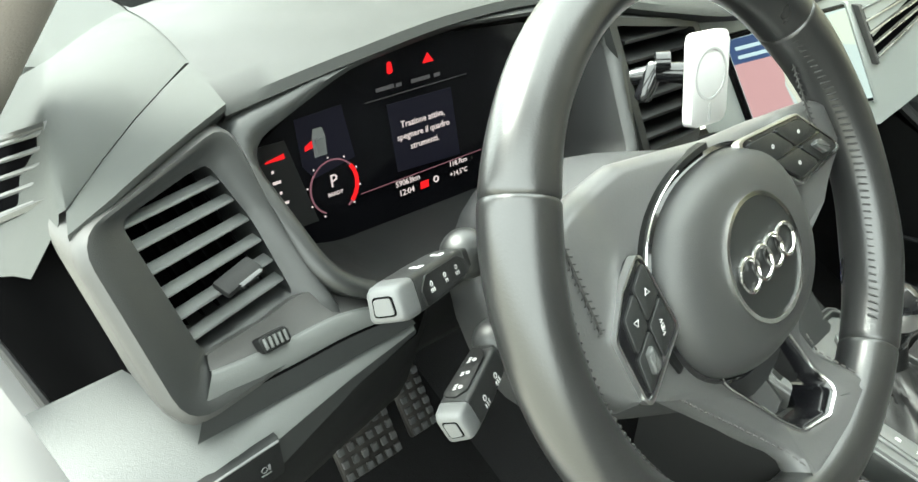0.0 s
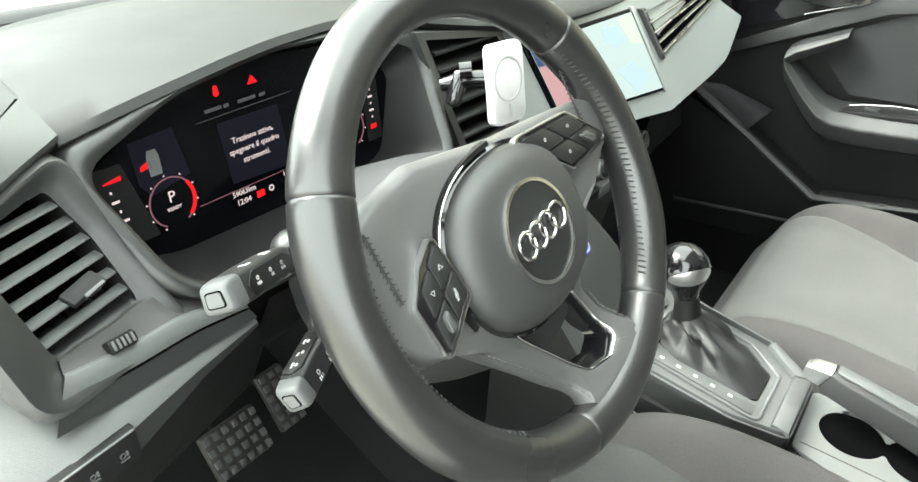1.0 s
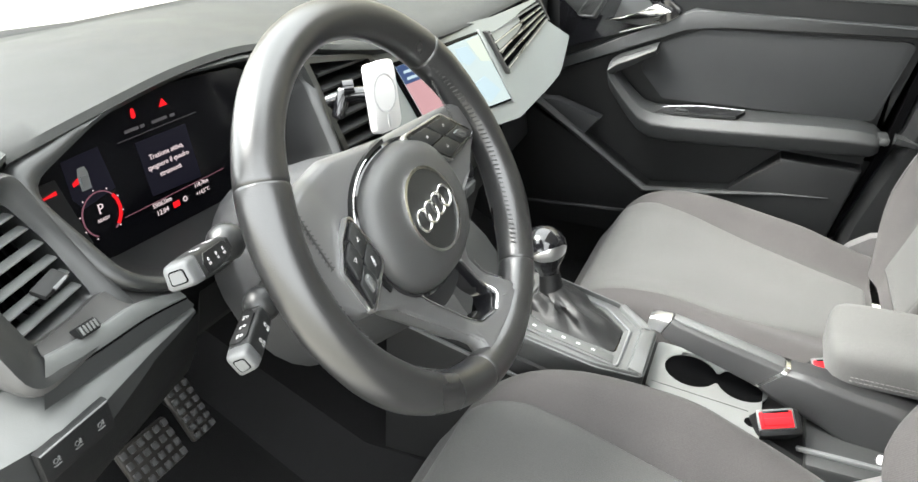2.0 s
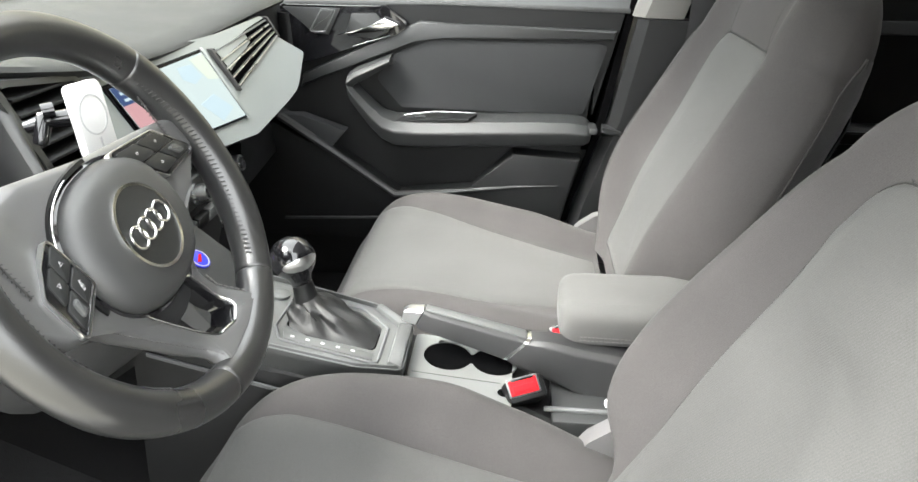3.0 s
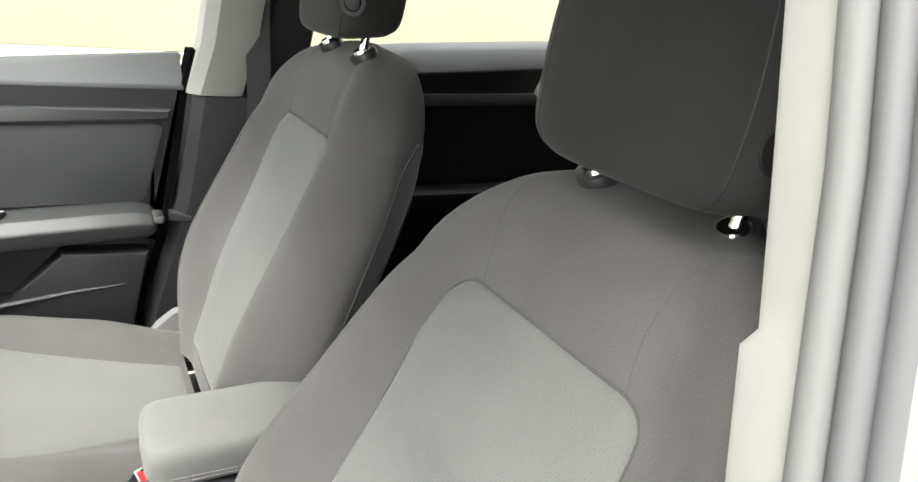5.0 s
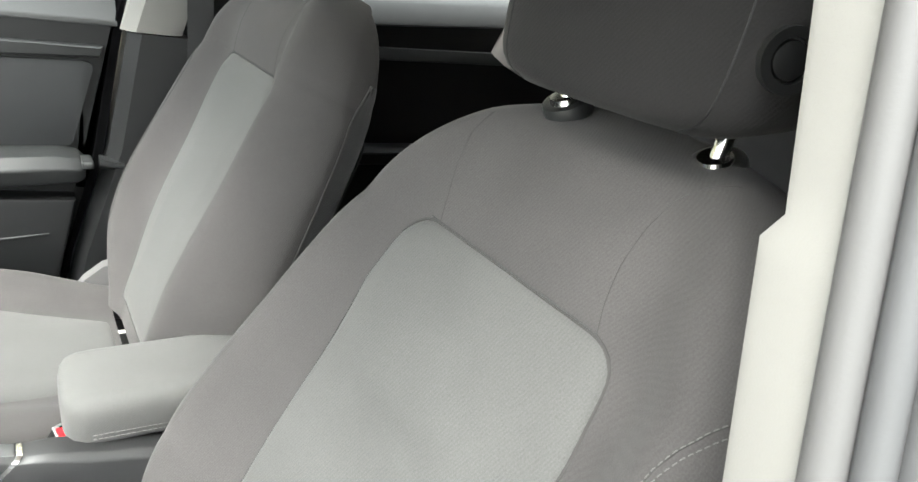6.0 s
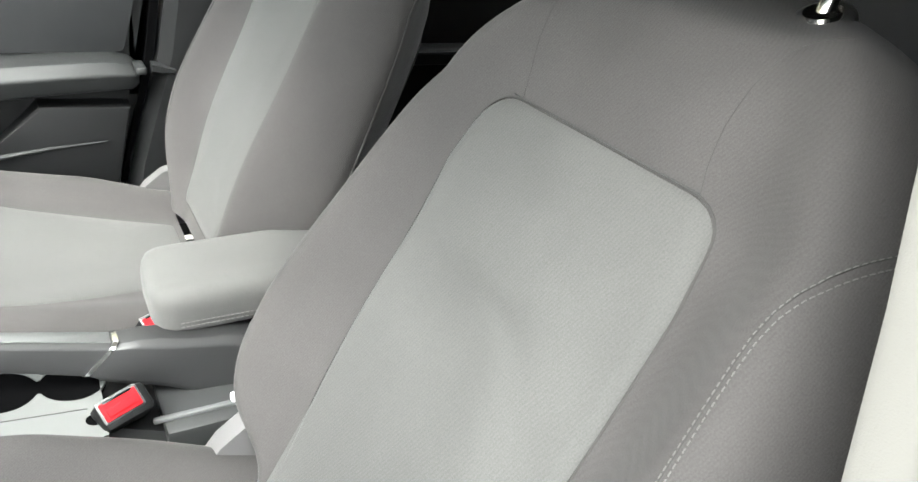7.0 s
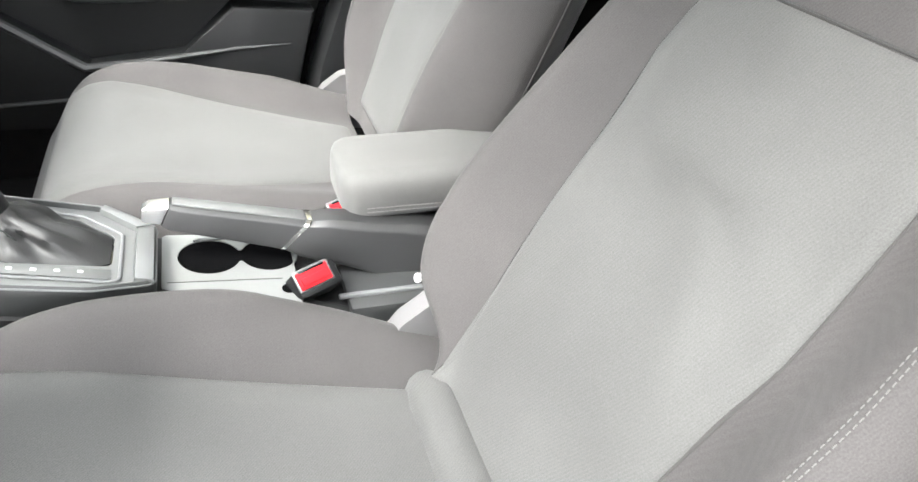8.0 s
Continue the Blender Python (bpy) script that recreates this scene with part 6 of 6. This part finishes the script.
part("button", loft([hring(p0 + V(0, -0.013, -0.001), 0.0120, 0.0115, 0.5), hring(p0 + V(0, 0.004, 0.001), 0.0110, 0.0095, 0.3), hring(p0 + V(0, 0.010, 0.000), 0.0085, 0.0065, 0.2)]), SATIN, hb, "silver release button", 30)
# the lit top of the grip, its sky reflection put in as pale colour
part("top_strip", prism([p0 + V(-0.0078, -0.022, 0.0118), p0 + V(0.0078, -0.022, 0.0118), p1 + V(0.0108, -0.012, 0.0176), p1 + V(-0.0108, -0.012, 0.0176)], (0, 0, -0.003), 0.0012), GATE, hb, "pale grey strip for the sky reflection on the grip")
part("band", loft([hring(p1 + V(0, 0.0030, 0.0005), 0.0189, 0.0170, 1.0), hring(p1 + V(0, -0.0022, -0.0003), 0.0191, 0.0172, 1.0)]), CHROME, hb, "slanting chrome band", 30)
boot_ = []
for k in range(11):
    t = k / 10
    c = p1 + V(-0.002 * t, -0.002 - 0.215 * t, -0.001 - 0.060 * t ** 1.1)
    boot_.append(hring(c, 0.0190 + 0.017 * t + 0.0018 * math.sin(9 * t), 0.0162 + 0.025 * t ** 0.8 + 0.0012 * math.sin(14 * t), 1.0 - 0.5 * t))
part("boot", loft(boot_), BOOTGREY, hb, "dark grey soft brake boot", 60)

# armrest
arm = thing("armrest", (0.06, -0.30, 0.50), "grey cloth centre armrest with stitched seam, folded down", "armrest")
rings = []
for k, (y, s_) in enumerate(((-0.128, 0.55), (-0.131, 0.75), (-0.137, 0.90), (-0.148, 0.98), (-0.17, 1.0), (-0.25, 1.0), (-0.40, 1.0), (-0.44, 0.95))):
    rings.append([V(0.062 + x * s_ , y, 0.572 + z * s_ - (y + 0.13) * 0.02) for x, z in rounded([(-0.058, -0.026), (0.058, -0.026), (0.068, 0.036), (-0.068, 0.036)], [0.014, 0.014, 0.024, 0.024], 6)])
part("pad", loft(rings), FABRIC_MID, arm, "grey cloth pad", 60)
b_ = bmesh.new()
for dz in (0.0, -0.006):
    stitches(b_, [V(-0.0035 - dz * 0.16, y, 0.568 + dz) for y in (-0.155, -0.19, -0.26, -0.33, -0.40)], 0.0035, 0.002, 0.0007)
part("stitching", b_, THREAD, arm)
part("lid_base", box((0.062, -0.30, 0.527), (0.11, 0.26, 0.022), 0.006), DARK, arm, "black underside")
part("hinge", box((0.03, -0.30, 0.50), (0.05, 0.14, 0.05), 0.008), DARK, arm)
part("storage_box", box((-0.008, -0.26, 0.435), (0.154, 0.28, 0.104), 0.006), DOOR_MID, console, "grey side of the storage box")
for x_ in (-0.062, 0.060):
    part("edge_strip", box((x_, -0.205, 0.489), (0.007, 0.19, 0.006), 0.002), PALE_PLASTIC, arm, "pale edge of the console box")


# ---- belt buckles ----
def buckle(c, rot, label):
    b = thing("belt_buckle", c, label, "belt buckle", "belt buckles")
    m = frame_of(c, *rot)
    def bx(name, o, s, material, parent, lab="", bev=0.003):
        bmq = bmesh.new()
        add_box(bmq, V(0, 0, 0), s, bev)
        bmq.transform(m @ Matrix.Translation(o))
        return part(name, bmq, material, parent, lab)
    bx("housing", (0.004, 0.004, -0.036), (0.033, 0.054, 0.072), DARK, b, "black plastic housing", 0.007)
    bx("rim", (0, 0, 0.0002), (0.0250, 0.0440, 0.004), GATE, b, "pale edge round the button", 0.002)
    rb = bx("red_button", (0.0008, 0, 0.0018), (0.0205, 0.0390, 0.0036), RED, b, "red release button", 0.0016)
    bx("press_rib", (0.0030, 0, 0.0040), (0.0090, 0.031, 0.0020), RED, rb, "", 0.0009)
    bx("slot", (-0.0085, 0, 0.0026), (0.0026, 0.031, 0.004), GLOSS, b, "", 0.0008)
    bx("stem", (0, -0.004, -0.085), (0.016, 0.034, 0.07), DARK, b, "", 0.004)
    return b


buckle((-0.070, -0.080, 0.529), ((-0.66, -0.34, -0.66), (0.40, -0.87, 0.18)), "red and black belt buckle beside the driver's seat")
buckle((0.080, -0.143, 0.524), ((-0.66, -0.34, -0.66), (0.40, -0.87, 0.18)), "red and black belt buckle beside the passenger seat")


# ---- passenger door ----
door = thing("door_1", (0.70, 0.1, 0.6), "dark grey closed passenger door with armrest and chrome handle", "car door", kind="structure")
def yz(x, pts):
    return [V(x, p[0], p[1]) for p in pts]
# panel skin
skin = loft([[V(0.715, y, 0.22), V(0.70, y, 0.45), V(0.690, y, 0.62), V(0.690, y, 0.80), V(0.685, y, zl - 0.03), V(0.687, y, zl - 0.002), V(0.712, y, (z + zl) / 2 - 0.004), V(0.730, y, z - 0.002), V(0.76, y, z - 0.002), V(0.76, y, 0.22)] for y, z, zl in ((0.72, 0.895, 0.88), (0.62, 0.902, 0.89), (0.41, 0.920, 0.910), (0.11, 0.944, 0.918), (-0.215, 0.969, 0.916), (-0.275, 0.973, 0.915))])
# the rear edge leans: cut it by sliding the lower points forward
for v in skin.verts:
    if v.co.y < -0.25:
        v.co.y += (0.97 - v.co.z) * 0.22
part("door_panel", skin, DARK, door, "dark grained door panel", 30)
top = loft([[V(0.690, y, zl - 0.005), V(0.684, y, zl - 0.003), V(0.684, y, zl + 0.001), V(0.689, y, zl + 0.006), V(0.708, y, (z + zl) / 2 + 0.002), V(0.722, y, z + 0.002), V(0.742, y, z + 0.003)] for y, z, zl in ((0.52, 0.911, 0.900), (0.41, 0.920, 0.910), (0.11, 0.944, 0.918), (-0.272, 0.973, 0.915))], cap=False, loop=False)
part("sill_top", top, DOOR_MID, door, "grey sloping window sill", 50)
band = [(0.405, 0.766), (0.154, 0.883), (0.10, 0.880), (-0.248, 0.877), (-0.242, 0.857), (0.10, 0.852), (0.165, 0.847), (0.412, 0.738)]
part("trim_band", prism(yz(0.672, band), (0.03, 0, 0), 0.004), DOOR_MID, door, "lighter grey trim band")
ins = [(0.250, 0.760), (0.205, 0.815), (0.13, 0.845), (-0.236, 0.850), (-0.195, 0.700), (0.195, 0.700)]
part("insert", prism(yz(0.681, rounded(ins, 0.015)), (0.02, 0, 0), 0.002), DOOR_CLOTH, door, "dark padded insert")
# armrest with pull, one bent form
bow = [(0.212, 0.806, 0.650, 0.022, 0.009), (0.250, 0.787, 0.648, 0.024, 0.012), (0.286, 0.770, 0.646, 0.025, 0.015), (0.302, 0.757, 0.644, 0.026, 0.017), (0.297, 0.742, 0.643, 0.027, 0.019), (0.278, 0.719, 0.642, 0.028, 0.022), (0.254, 0.692, 0.642, 0.029, 0.025), (0.230, 0.669, 0.643, 0.031, 0.027), (0.204, 0.658, 0.646, 0.034, 0.029), (0.16, 0.656, 0.650, 0.038, 0.030),
       (0.10, 0.658, 0.653, 0.040, 0.030), (0.0, 0.663, 0.654, 0.040, 0.030), (-0.10, 0.668, 0.655, 0.039, 0.029), (-0.165, 0.670, 0.656, 0.038, 0.028), (-0.200, 0.668, 0.657, 0.035, 0.024), (-0.212, 0.667, 0.658, 0.028, 0.016)]
part("armrest", loft([[V(xc, y, z) + V(a, 0, b) for a, b in rounded([(-w_ * 0.55, -h_ * 0.95), (w_, -h_ * 1.2), (w_, h_ * 1.15), (-w_ * 0.45, h_ * 0.80), (-w_ * 0.92, h_ * 0.15)], min(w_, h_) * 0.28, 4)] for y, z, xc, w_, h_ in bow]), DOOR_MID, door, "grey door armrest bent up into a pull handle", 60)
part("switch_plate", prism([V(0.634, 0.200, 0.6835), V(0.634, 0.045, 0.6935), V(0.665, 0.030, 0.6965), V(0.668, 0.185, 0.6875)], (0, 0, -0.006), 0.001), DARK, door, "black switch plate")
part("chrome_line", tube([V(0.664, 0.203, 0.683), V(0.664, 0.165, 0.692), V(0.664, 0.117, 0.698), V(0.664, 0.032, 0.6985)], 0.0009, 6), SATIN, door, "thin silver line over the switches")
part("window_switch", box((0.650, 0.150, 0.6895), (0.012, 0.024, 0.006), 0.002), DASH_MID, door, "small dark window switch")
part("armrest_end", box((0.640, -0.214, 0.682), (0.05, 0.018, 0.014), 0.004), DOOR_MID, door)
# map pocket
pk = [(0.455, 0.684), (0.198, 0.513), (0.036, 0.533), (-0.05, 0.619), (-0.195, 0.612), (-0.150, 0.40), (0.55, 0.40), (0.55, 0.70)]
part("map_pocket", prism(yz(0.640, pk), (0.05, 0, 0), 0.006), DARK, door, "dark map pocket", 30)
part("pocket_edge", tube([V(0.638, 0.455, 0.682), V(0.638, 0.33, 0.600), V(0.638, 0.205, 0.514), V(0.638, 0.10, 0.524), V(0.638, -0.06, 0.545), V(0.638, -0.15, 0.552)], [0.010, 0.009, 0.008, 0.006, 0.003, 0.001], 8), DOOR_MID, door, "grey pocket edge")
part("pocket_wedge", prism(yz(0.640, [(0.49, 0.680), (0.468, 0.660), (0.355, 0.601), (0.311, 0.653), (0.408, 0.684)]), (0.03, 0, 0), 0.004), DOOR_CLOTH, door)
part("sill_strip", box((0.640, 0.34, 0.450), (0.012, 0.24, 0.006), 0.002, (-3.3, 0, 0)), DOOR_MID, door)
# inner handle
bez = [(0.450, 0.908), (0.225, 0.912), (0.172, 0.876), (0.205, 0.853), (0.294, 0.826), (0.40, 0.790), (0.45, 0.80)]
hp = part("handle_bezel", prism(yz(0.668, rounded(bez, 0.01)), (0.03, 0, 0), 0.004), GLOSS, door, "gloss black handle recess")
part("handle_lever", prism([V(0.652, 0.325, 0.852), V(0.652, 0.250, 0.872), V(0.652, 0.226, 0.890), V(0.652, 0.194, 0.877), V(0.652, 0.225, 0.862)], (0.012, 0, 0), 0.003), CHROME, hp, "chrome door lever")
part("bezel_edge", tube([V(0.663, 0.43, 0.9085), V(0.663, 0.30, 0.9095), V(0.663, 0.235, 0.911)], 0.0010, 6), GATE, hp)
part("bezel_edge", tube([V(0.663, 0.293, 0.829), V(0.663, 0.216, 0.853)], 0.0012, 6), GATE, hp)
part("lock_switch", prism(yz(0.661, rounded([(0.380, 0.859), (0.352, 0.860), (0.330, 0.898), (0.356, 0.899)], 0.003)), (0.01, 0, 0), 0.002), DASH_MID, hp)
part("lock_frame", tube(yz(0.661, rounded([(0.384, 0.856), (0.350, 0.857), (0.326, 0.901), (0.356, 0.902)], 0.004)), 0.0010, 6, closed=True), GATE, hp, "thin silver frame of the lock switch")
part("handle_plate", prism(yz(0.6655, [(0.440, 0.904), (0.318, 0.904), (0.345, 0.850), (0.375, 0.852)]), (0.01, 0, 0), 0.002), DOOR_MID, hp, "grey corner plate")
part("handle_cup", prism(yz(0.6665, rounded([(0.310, 0.850), (0.295, 0.895), (0.245, 0.897), (0.215, 0.862), (0.25, 0.845)], 0.006)), (0.01, 0, 0), 0.002), DASH_MID, hp)
# mirror corner trim and far mirror
part("corner_trim", prism(yz(0.715, [(0.56, 0.905), (0.40, 0.917), (0.47, 1.01)]), (0.02, 0, 0), 0.004), GLOSS, door)
wpane = thing("window_2", (0.72, 0.1, 1.1), "clear passenger side window", "window", kind="structure")
gp = part("pane", loft([[V(0.735, y, z) for y, z in ((0.47, 0.91), (-0.285, 0.97))], [V(0.575, y, z) for y, z in ((0.15, 1.335), (-0.37, 1.375))]], loop=False), GLASS, wpane)
gp.visible_shadow = False
mirror = thing("door_mirror", (0.86, 0.50, 0.98), "grey outside mirror on the passenger side", "mirror")
mr = []
for x, s_ in ((0.775, 0.5), (0.80, 0.9), (0.88, 1.0), (0.95, 0.8), (0.965, 0.4)):
    mr.append([V(x, 0.52 + 0.055 * s_ * math.cos(a), 1.0 + 0.06 * s_ * math.sin(a)) for a in [2 * math.pi * k / 20 for k in range(20)]])
part("shell", loft(mr), BODY, mirror, "grey mirror shell", 60)
part("mirror_glass", box((0.875, 0.468, 1.0), (0.13, 0.006, 0.085), 0.002), CHROME, mirror)
part("foot", tube([V(0.745, 0.50, 0.93), V(0.82, 0.52, 0.965)], 0.02, 10), BODY, mirror)

# ---- passenger side pillar and belt ----
gap = prism([V(0.688, -0.284, 0.985), V(0.688, -0.264, 0.90), V(0.688, -0.231, 0.69), V(0.688, -0.167, 0.45), V(0.688, -0.182, 0.45), V(0.688, -0.246, 0.69), V(0.688, -0.279, 0.90), V(0.688, -0.299, 0.985)], (0.05, 0, 0), 0.004)
tagged(part("door_seal_passenger", gap, RECESS), "black rubber seal of the passenger door", "door seal", kind="structure")
bp = loft([[V(0.672, y0, z), V(0.650, y0 - 0.02, z), V(0.640, y1 + 0.02, z), V(0.66, y1, z), V(0.74, y1, z), V(0.74, y0, z)] for y0, y1, z in ((-0.160, -0.40, 0.34), (-0.190, -0.41, 0.50), (-0.252, -0.42, 0.70), (-0.286, -0.43, 0.905))])
pillar_ = tagged(part("pillar_middle_passenger", bp, DARK), "dark grey lower trim of the middle pillar", "pillar", kind="structure")
part("trim_ledge", loft([[V(x - 0.022, y, z - h), V(x - 0.026, y, z), V(x, y, z + 0.002), V(x, y, z - h * 2)] for x, y, z, h in ((0.672, -0.236, 0.684, 0.012), (0.668, -0.250, 0.682, 0.012), (0.664, -0.275, 0.676, 0.006))]), DOOR_MID, pillar_, "small ledge in line with the armrest", 30)
bp = loft([[V(0.664 + dx, y0, z), V(0.640 + dx, y0 - 0.02, z), V(0.636 + dx, y0 - 0.075, z), V(0.644 + dx, y0 - 0.096, z), V(0.73 + dx, y0 - 0.096, z), V(0.73 + dx, y0, z)] for y0, dx, z in ((-0.276, 0.008, 0.908), (-0.300, -0.01, 1.0), (-0.345, -0.09, 1.37))])
tagged(part("pillar_trim_passenger", bp, CREAM), "pale upper trim of the middle pillar", "trim", kind="structure")
bp = loft([[V(0.70 + dx, y0 - 0.10, z), V(0.66 + dx, y0 - 0.12, z), V(0.66 + dx, y0 - 0.20, z), V(0.73 + dx, y0 - 0.20, z)] for y0, dx, z in ((-0.25, 0.01, 0.34), (-0.276, 0.008, 0.908), (-0.300, -0.01, 1.0), (-0.345, -0.09, 1.37))])
tagged(part("pillar_back_passenger", bp, DARK), "dark rear side of the middle pillar", "pillar", kind="structure")
belt = thing("seat_belt", (0.63, -0.40, 0.9), "black passenger seat belt hanging at the pillar", "seat belt")
bw = []
for y, z, x in ((-0.392, 1.30, 0.575), (-0.395, 1.06, 0.630), (-0.400, 0.90, 0.634), (-0.395, 0.70, 0.630), (-0.36, 0.46, 0.622)):
    bw.append([V(x, y + 0.022, z), V(x - 0.0015, y + 0.022, z), V(x - 0.0015, y - 0.022, z), V(x, y - 0.022, z)])
part("webbing", loft(bw), BELT, belt)
part("stop_button", box((0.626, -0.385, 0.80), (0.006, 0.010, 0.018), 0.002), PALE, belt)

# ---- rear passenger door ----
rd = thing("door_2", (0.70, -0.8, 0.6), "dark rear door with a grey sill and armrest", "car door", kind="structure")
rp = loft([[V(0.72, y, 0.20), V(0.70, y, 0.60), V(0.70, y, 0.86), V(0.692, y, z - 0.055), V(0.724, y, z - 0.016), V(0.745, y, z), V(0.76, y, 0.20)] for y, z in ((-0.40, 0.982), (-0.75, 1.010), (-1.30, 1.045))])
part("door_panel", rp, DARK, rd, "dark grained rear door panel", 30)
part("sill_top", loft([[V(0.690, y, z - 0.058), V(0.684, y, z - 0.054), V(0.686, y, z - 0.048), V(0.712, y, z - 0.014), V(0.726, y, z + 0.001), V(0.745, y, z + 0.003)] for y, z in ((-0.46, 0.987), (-0.75, 1.012), (-1.28, 1.046))], cap=False, loop=False), DOOR_MID, rd, "grey sill", 50)
part("trim_band", prism(yz(0.682, [(-0.46, 0.905), (-1.25, 0.925), (-1.25, 0.898), (-0.46, 0.880)]), (0.03, 0, 0), 0.003), DOOR_MID, rd, "grey band")
part("armrest", box((0.665, -0.85, 0.690), (0.07, 0.60, 0.035), 0.012), DARK, rd, "black armrest")
part("armrest_edge", box((0.632, -0.85, 0.700), (0.006, 0.56, 0.006), 0.002), DOOR_MID, rd)
wp3 = thing("window_3", (0.72, -0.8, 1.15), "clear rear side window", "window", kind="structure")
gp = part("pane", loft([[V(0.742, -0.50, 0.99), V(0.742, -1.10, 1.03)], [V(0.57, -0.45, 1.37), V(0.57, -1.20, 1.33)]], loop=False), GLASS, wp3)
gp.visible_shadow = False

# ---- driver side pillar at the open doorway ----
def edge_x(z):
    return lerp_table([(0.30, -0.70), (0.60, -0.685), (0.80, -0.651), (0.94, -0.6235), (1.025, -0.6035), (1.034, -0.6090), (1.09, -0.5945), (1.38, -0.515)], z)
rings = []
for z in (0.60, 0.80, 0.94, 1.0, 1.018, 1.025, 1.034, 1.045, 1.09, 1.20, 1.37):
    x = edge_x(z)
    y = -0.290 - 0.10 * (z - 1.02)
    w = lerp_table([(0.6, 0.032), (0.96, 0.0275), (1.02, 0.0295), (1.035, 0.0245), (1.1, 0.0255), (1.4, 0.026)], z)
    rings.append([V(x + 0.012, y - 0.10, z), V(x + 0.0035, y - 0.012, z), V(x, y - 0.002, z), V(x - 0.004, y, z), V(x - w, y + 0.002, z), V(x - w - 0.004, y - 0.10, z)])
tagged(part("pillar_trim_driver", loft(rings), CREAM, None, "", 40), "pale plastic trim of the driver's side pillar", "trim", kind="structure")
def strip(dx0, dx1, dy, rad, z0=0.40, z1=1.36):
    pts = []
    for k in range(12):
        z = z0 + (z1 - z0) * k / 11
        x = edge_x(z) - lerp_table([(0.6, 0.032), (0.96, 0.0275), (1.02, 0.0295), (1.035, 0.0245), (1.1, 0.0255), (1.4, 0.026)], z)
        pts.append(V(x - dx0, -0.290 - 0.10 * (z - 1.02) + dy, z))
    return tube(pts, rad, 10)
tagged(part("door_seal_driver", strip(0.0065, 0, 0.002, 0.0070), SEAL_GREY), "grey rubber door seal", "door seal", kind="structure")
tagged(part("door_seal_outer", strip(0.0185, 0, 0.000, 0.0058), RUBBER), "dark outer lip of the door seal", "door seal", kind="structure")
tagged(part("door_gap", strip(0.028, 0, -0.008, 0.0080), RUBBER), "dark gap beside the door seal", "trim", kind="structure")
rings = []
for z in (0.36, 0.60, 0.94, 1.03, 1.2, 1.37):
    x = edge_x(z) - 0.064
    y = -0.290 - 0.10 * (z - 1.02)
    rings.append([V(x, y - 0.16, z), V(x + 0.028, y - 0.012, z), V(x + 0.020, y - 0.002, z), V(x - 0.02, y - 0.004, z), V(x - 0.06, y - 0.03, z), V(x - 0.06, y - 0.16, z)])
tagged(part("pillar_middle_driver", loft(rings), PILLAR_PAINT), "grey painted middle pillar of the open doorway", "pillar", kind="structure")
dl = thing("lower_pillar_trim", (-0.66, -0.33, 0.5), "dark lower trim of the driver's side pillar", "trim", kind="structure")
part("trim_body", loft([[V(-0.675, y0, z), V(-0.65, y0 - 0.02, z), V(-0.65, -0.42, z), V(-0.70, -0.42, z), V(-0.70, y0, z)] for y0, z in ((-0.22, 0.34), (-0.25, 0.60), (-0.285, 0.78))]), DARK, dl)

# ---- pedals and footwell ----
def pedal(c, w, h, rot, label):
    p = thing("pedal", c, label, "pedal", "pedals")
    m = pose(*c, *rot)
    b_ = bmesh.new()
    add_box(b_, V(0, 0, 0), (w, h, 0.010), 0.004)
    b_.transform(m)
    pl = part("plate", b_, PEDAL, p, "metal pedal plate")
    n1, n2 = max(2, round(w / 0.014)), max(2, round(h / 0.014))
    for i in range(n1):
        for j in range(n2):
            b_ = bmesh.new()
            add_box(b_, V(-w / 2 + (i + 0.5) * w / n1, -h / 2 + (j + 0.5) * h / n2, 0.007), (w / n1 * 0.6, h / n2 * 0.6, 0.004), 0.001)
            b_.transform(m)
            part("stud", b_, RUBBER, pl)
    b_ = bmesh.new()
    add_box(b_, V(0, 0.06, -0.05), (0.012, 0.16, 0.012), 0.003, pose(0, 0, 0, -30, 0, 0))
    b_.transform(m)
    part("lever", b_, DARK, p)


pedal((-0.362, 0.622, 0.462), 0.080, 0.060, (58, 0, 0), "wide metal brake pedal with rubber studs")
pedal((-0.276, 0.640, 0.462), 0.042, 0.080, (58, 0, 0), "narrow metal accelerator pedal")
st = thing("gear_sticker", (-0.015, 0.364, 0.66), "round blue sticker on the grey console slope", "sticker")
mm = frame_of((-0.015, 0.364, 0.6595), (1, 0, 0), (0, 0.784, 0.62))
part("disc", prism(on_plane(mm, circle((0, 0), 0.0165, 32), 0.002), mm.to_3x3() @ V(0, 0, -0.003), 0.0005), BLUE, st)
part("mark", prism(on_plane(mm, [(-0.010, -0.002), (0.006, 0.004), (0.010, 0.002), (-0.004, -0.006)], 0.0026), mm.to_3x3() @ V(0, 0, -0.001)), RED, st)
b_ = bmesh.new()
add_ring(b_, mm, (0, 0), 0.0135, 0.0150, 0.0026, 32)
part("ring", b_, PALE, st)
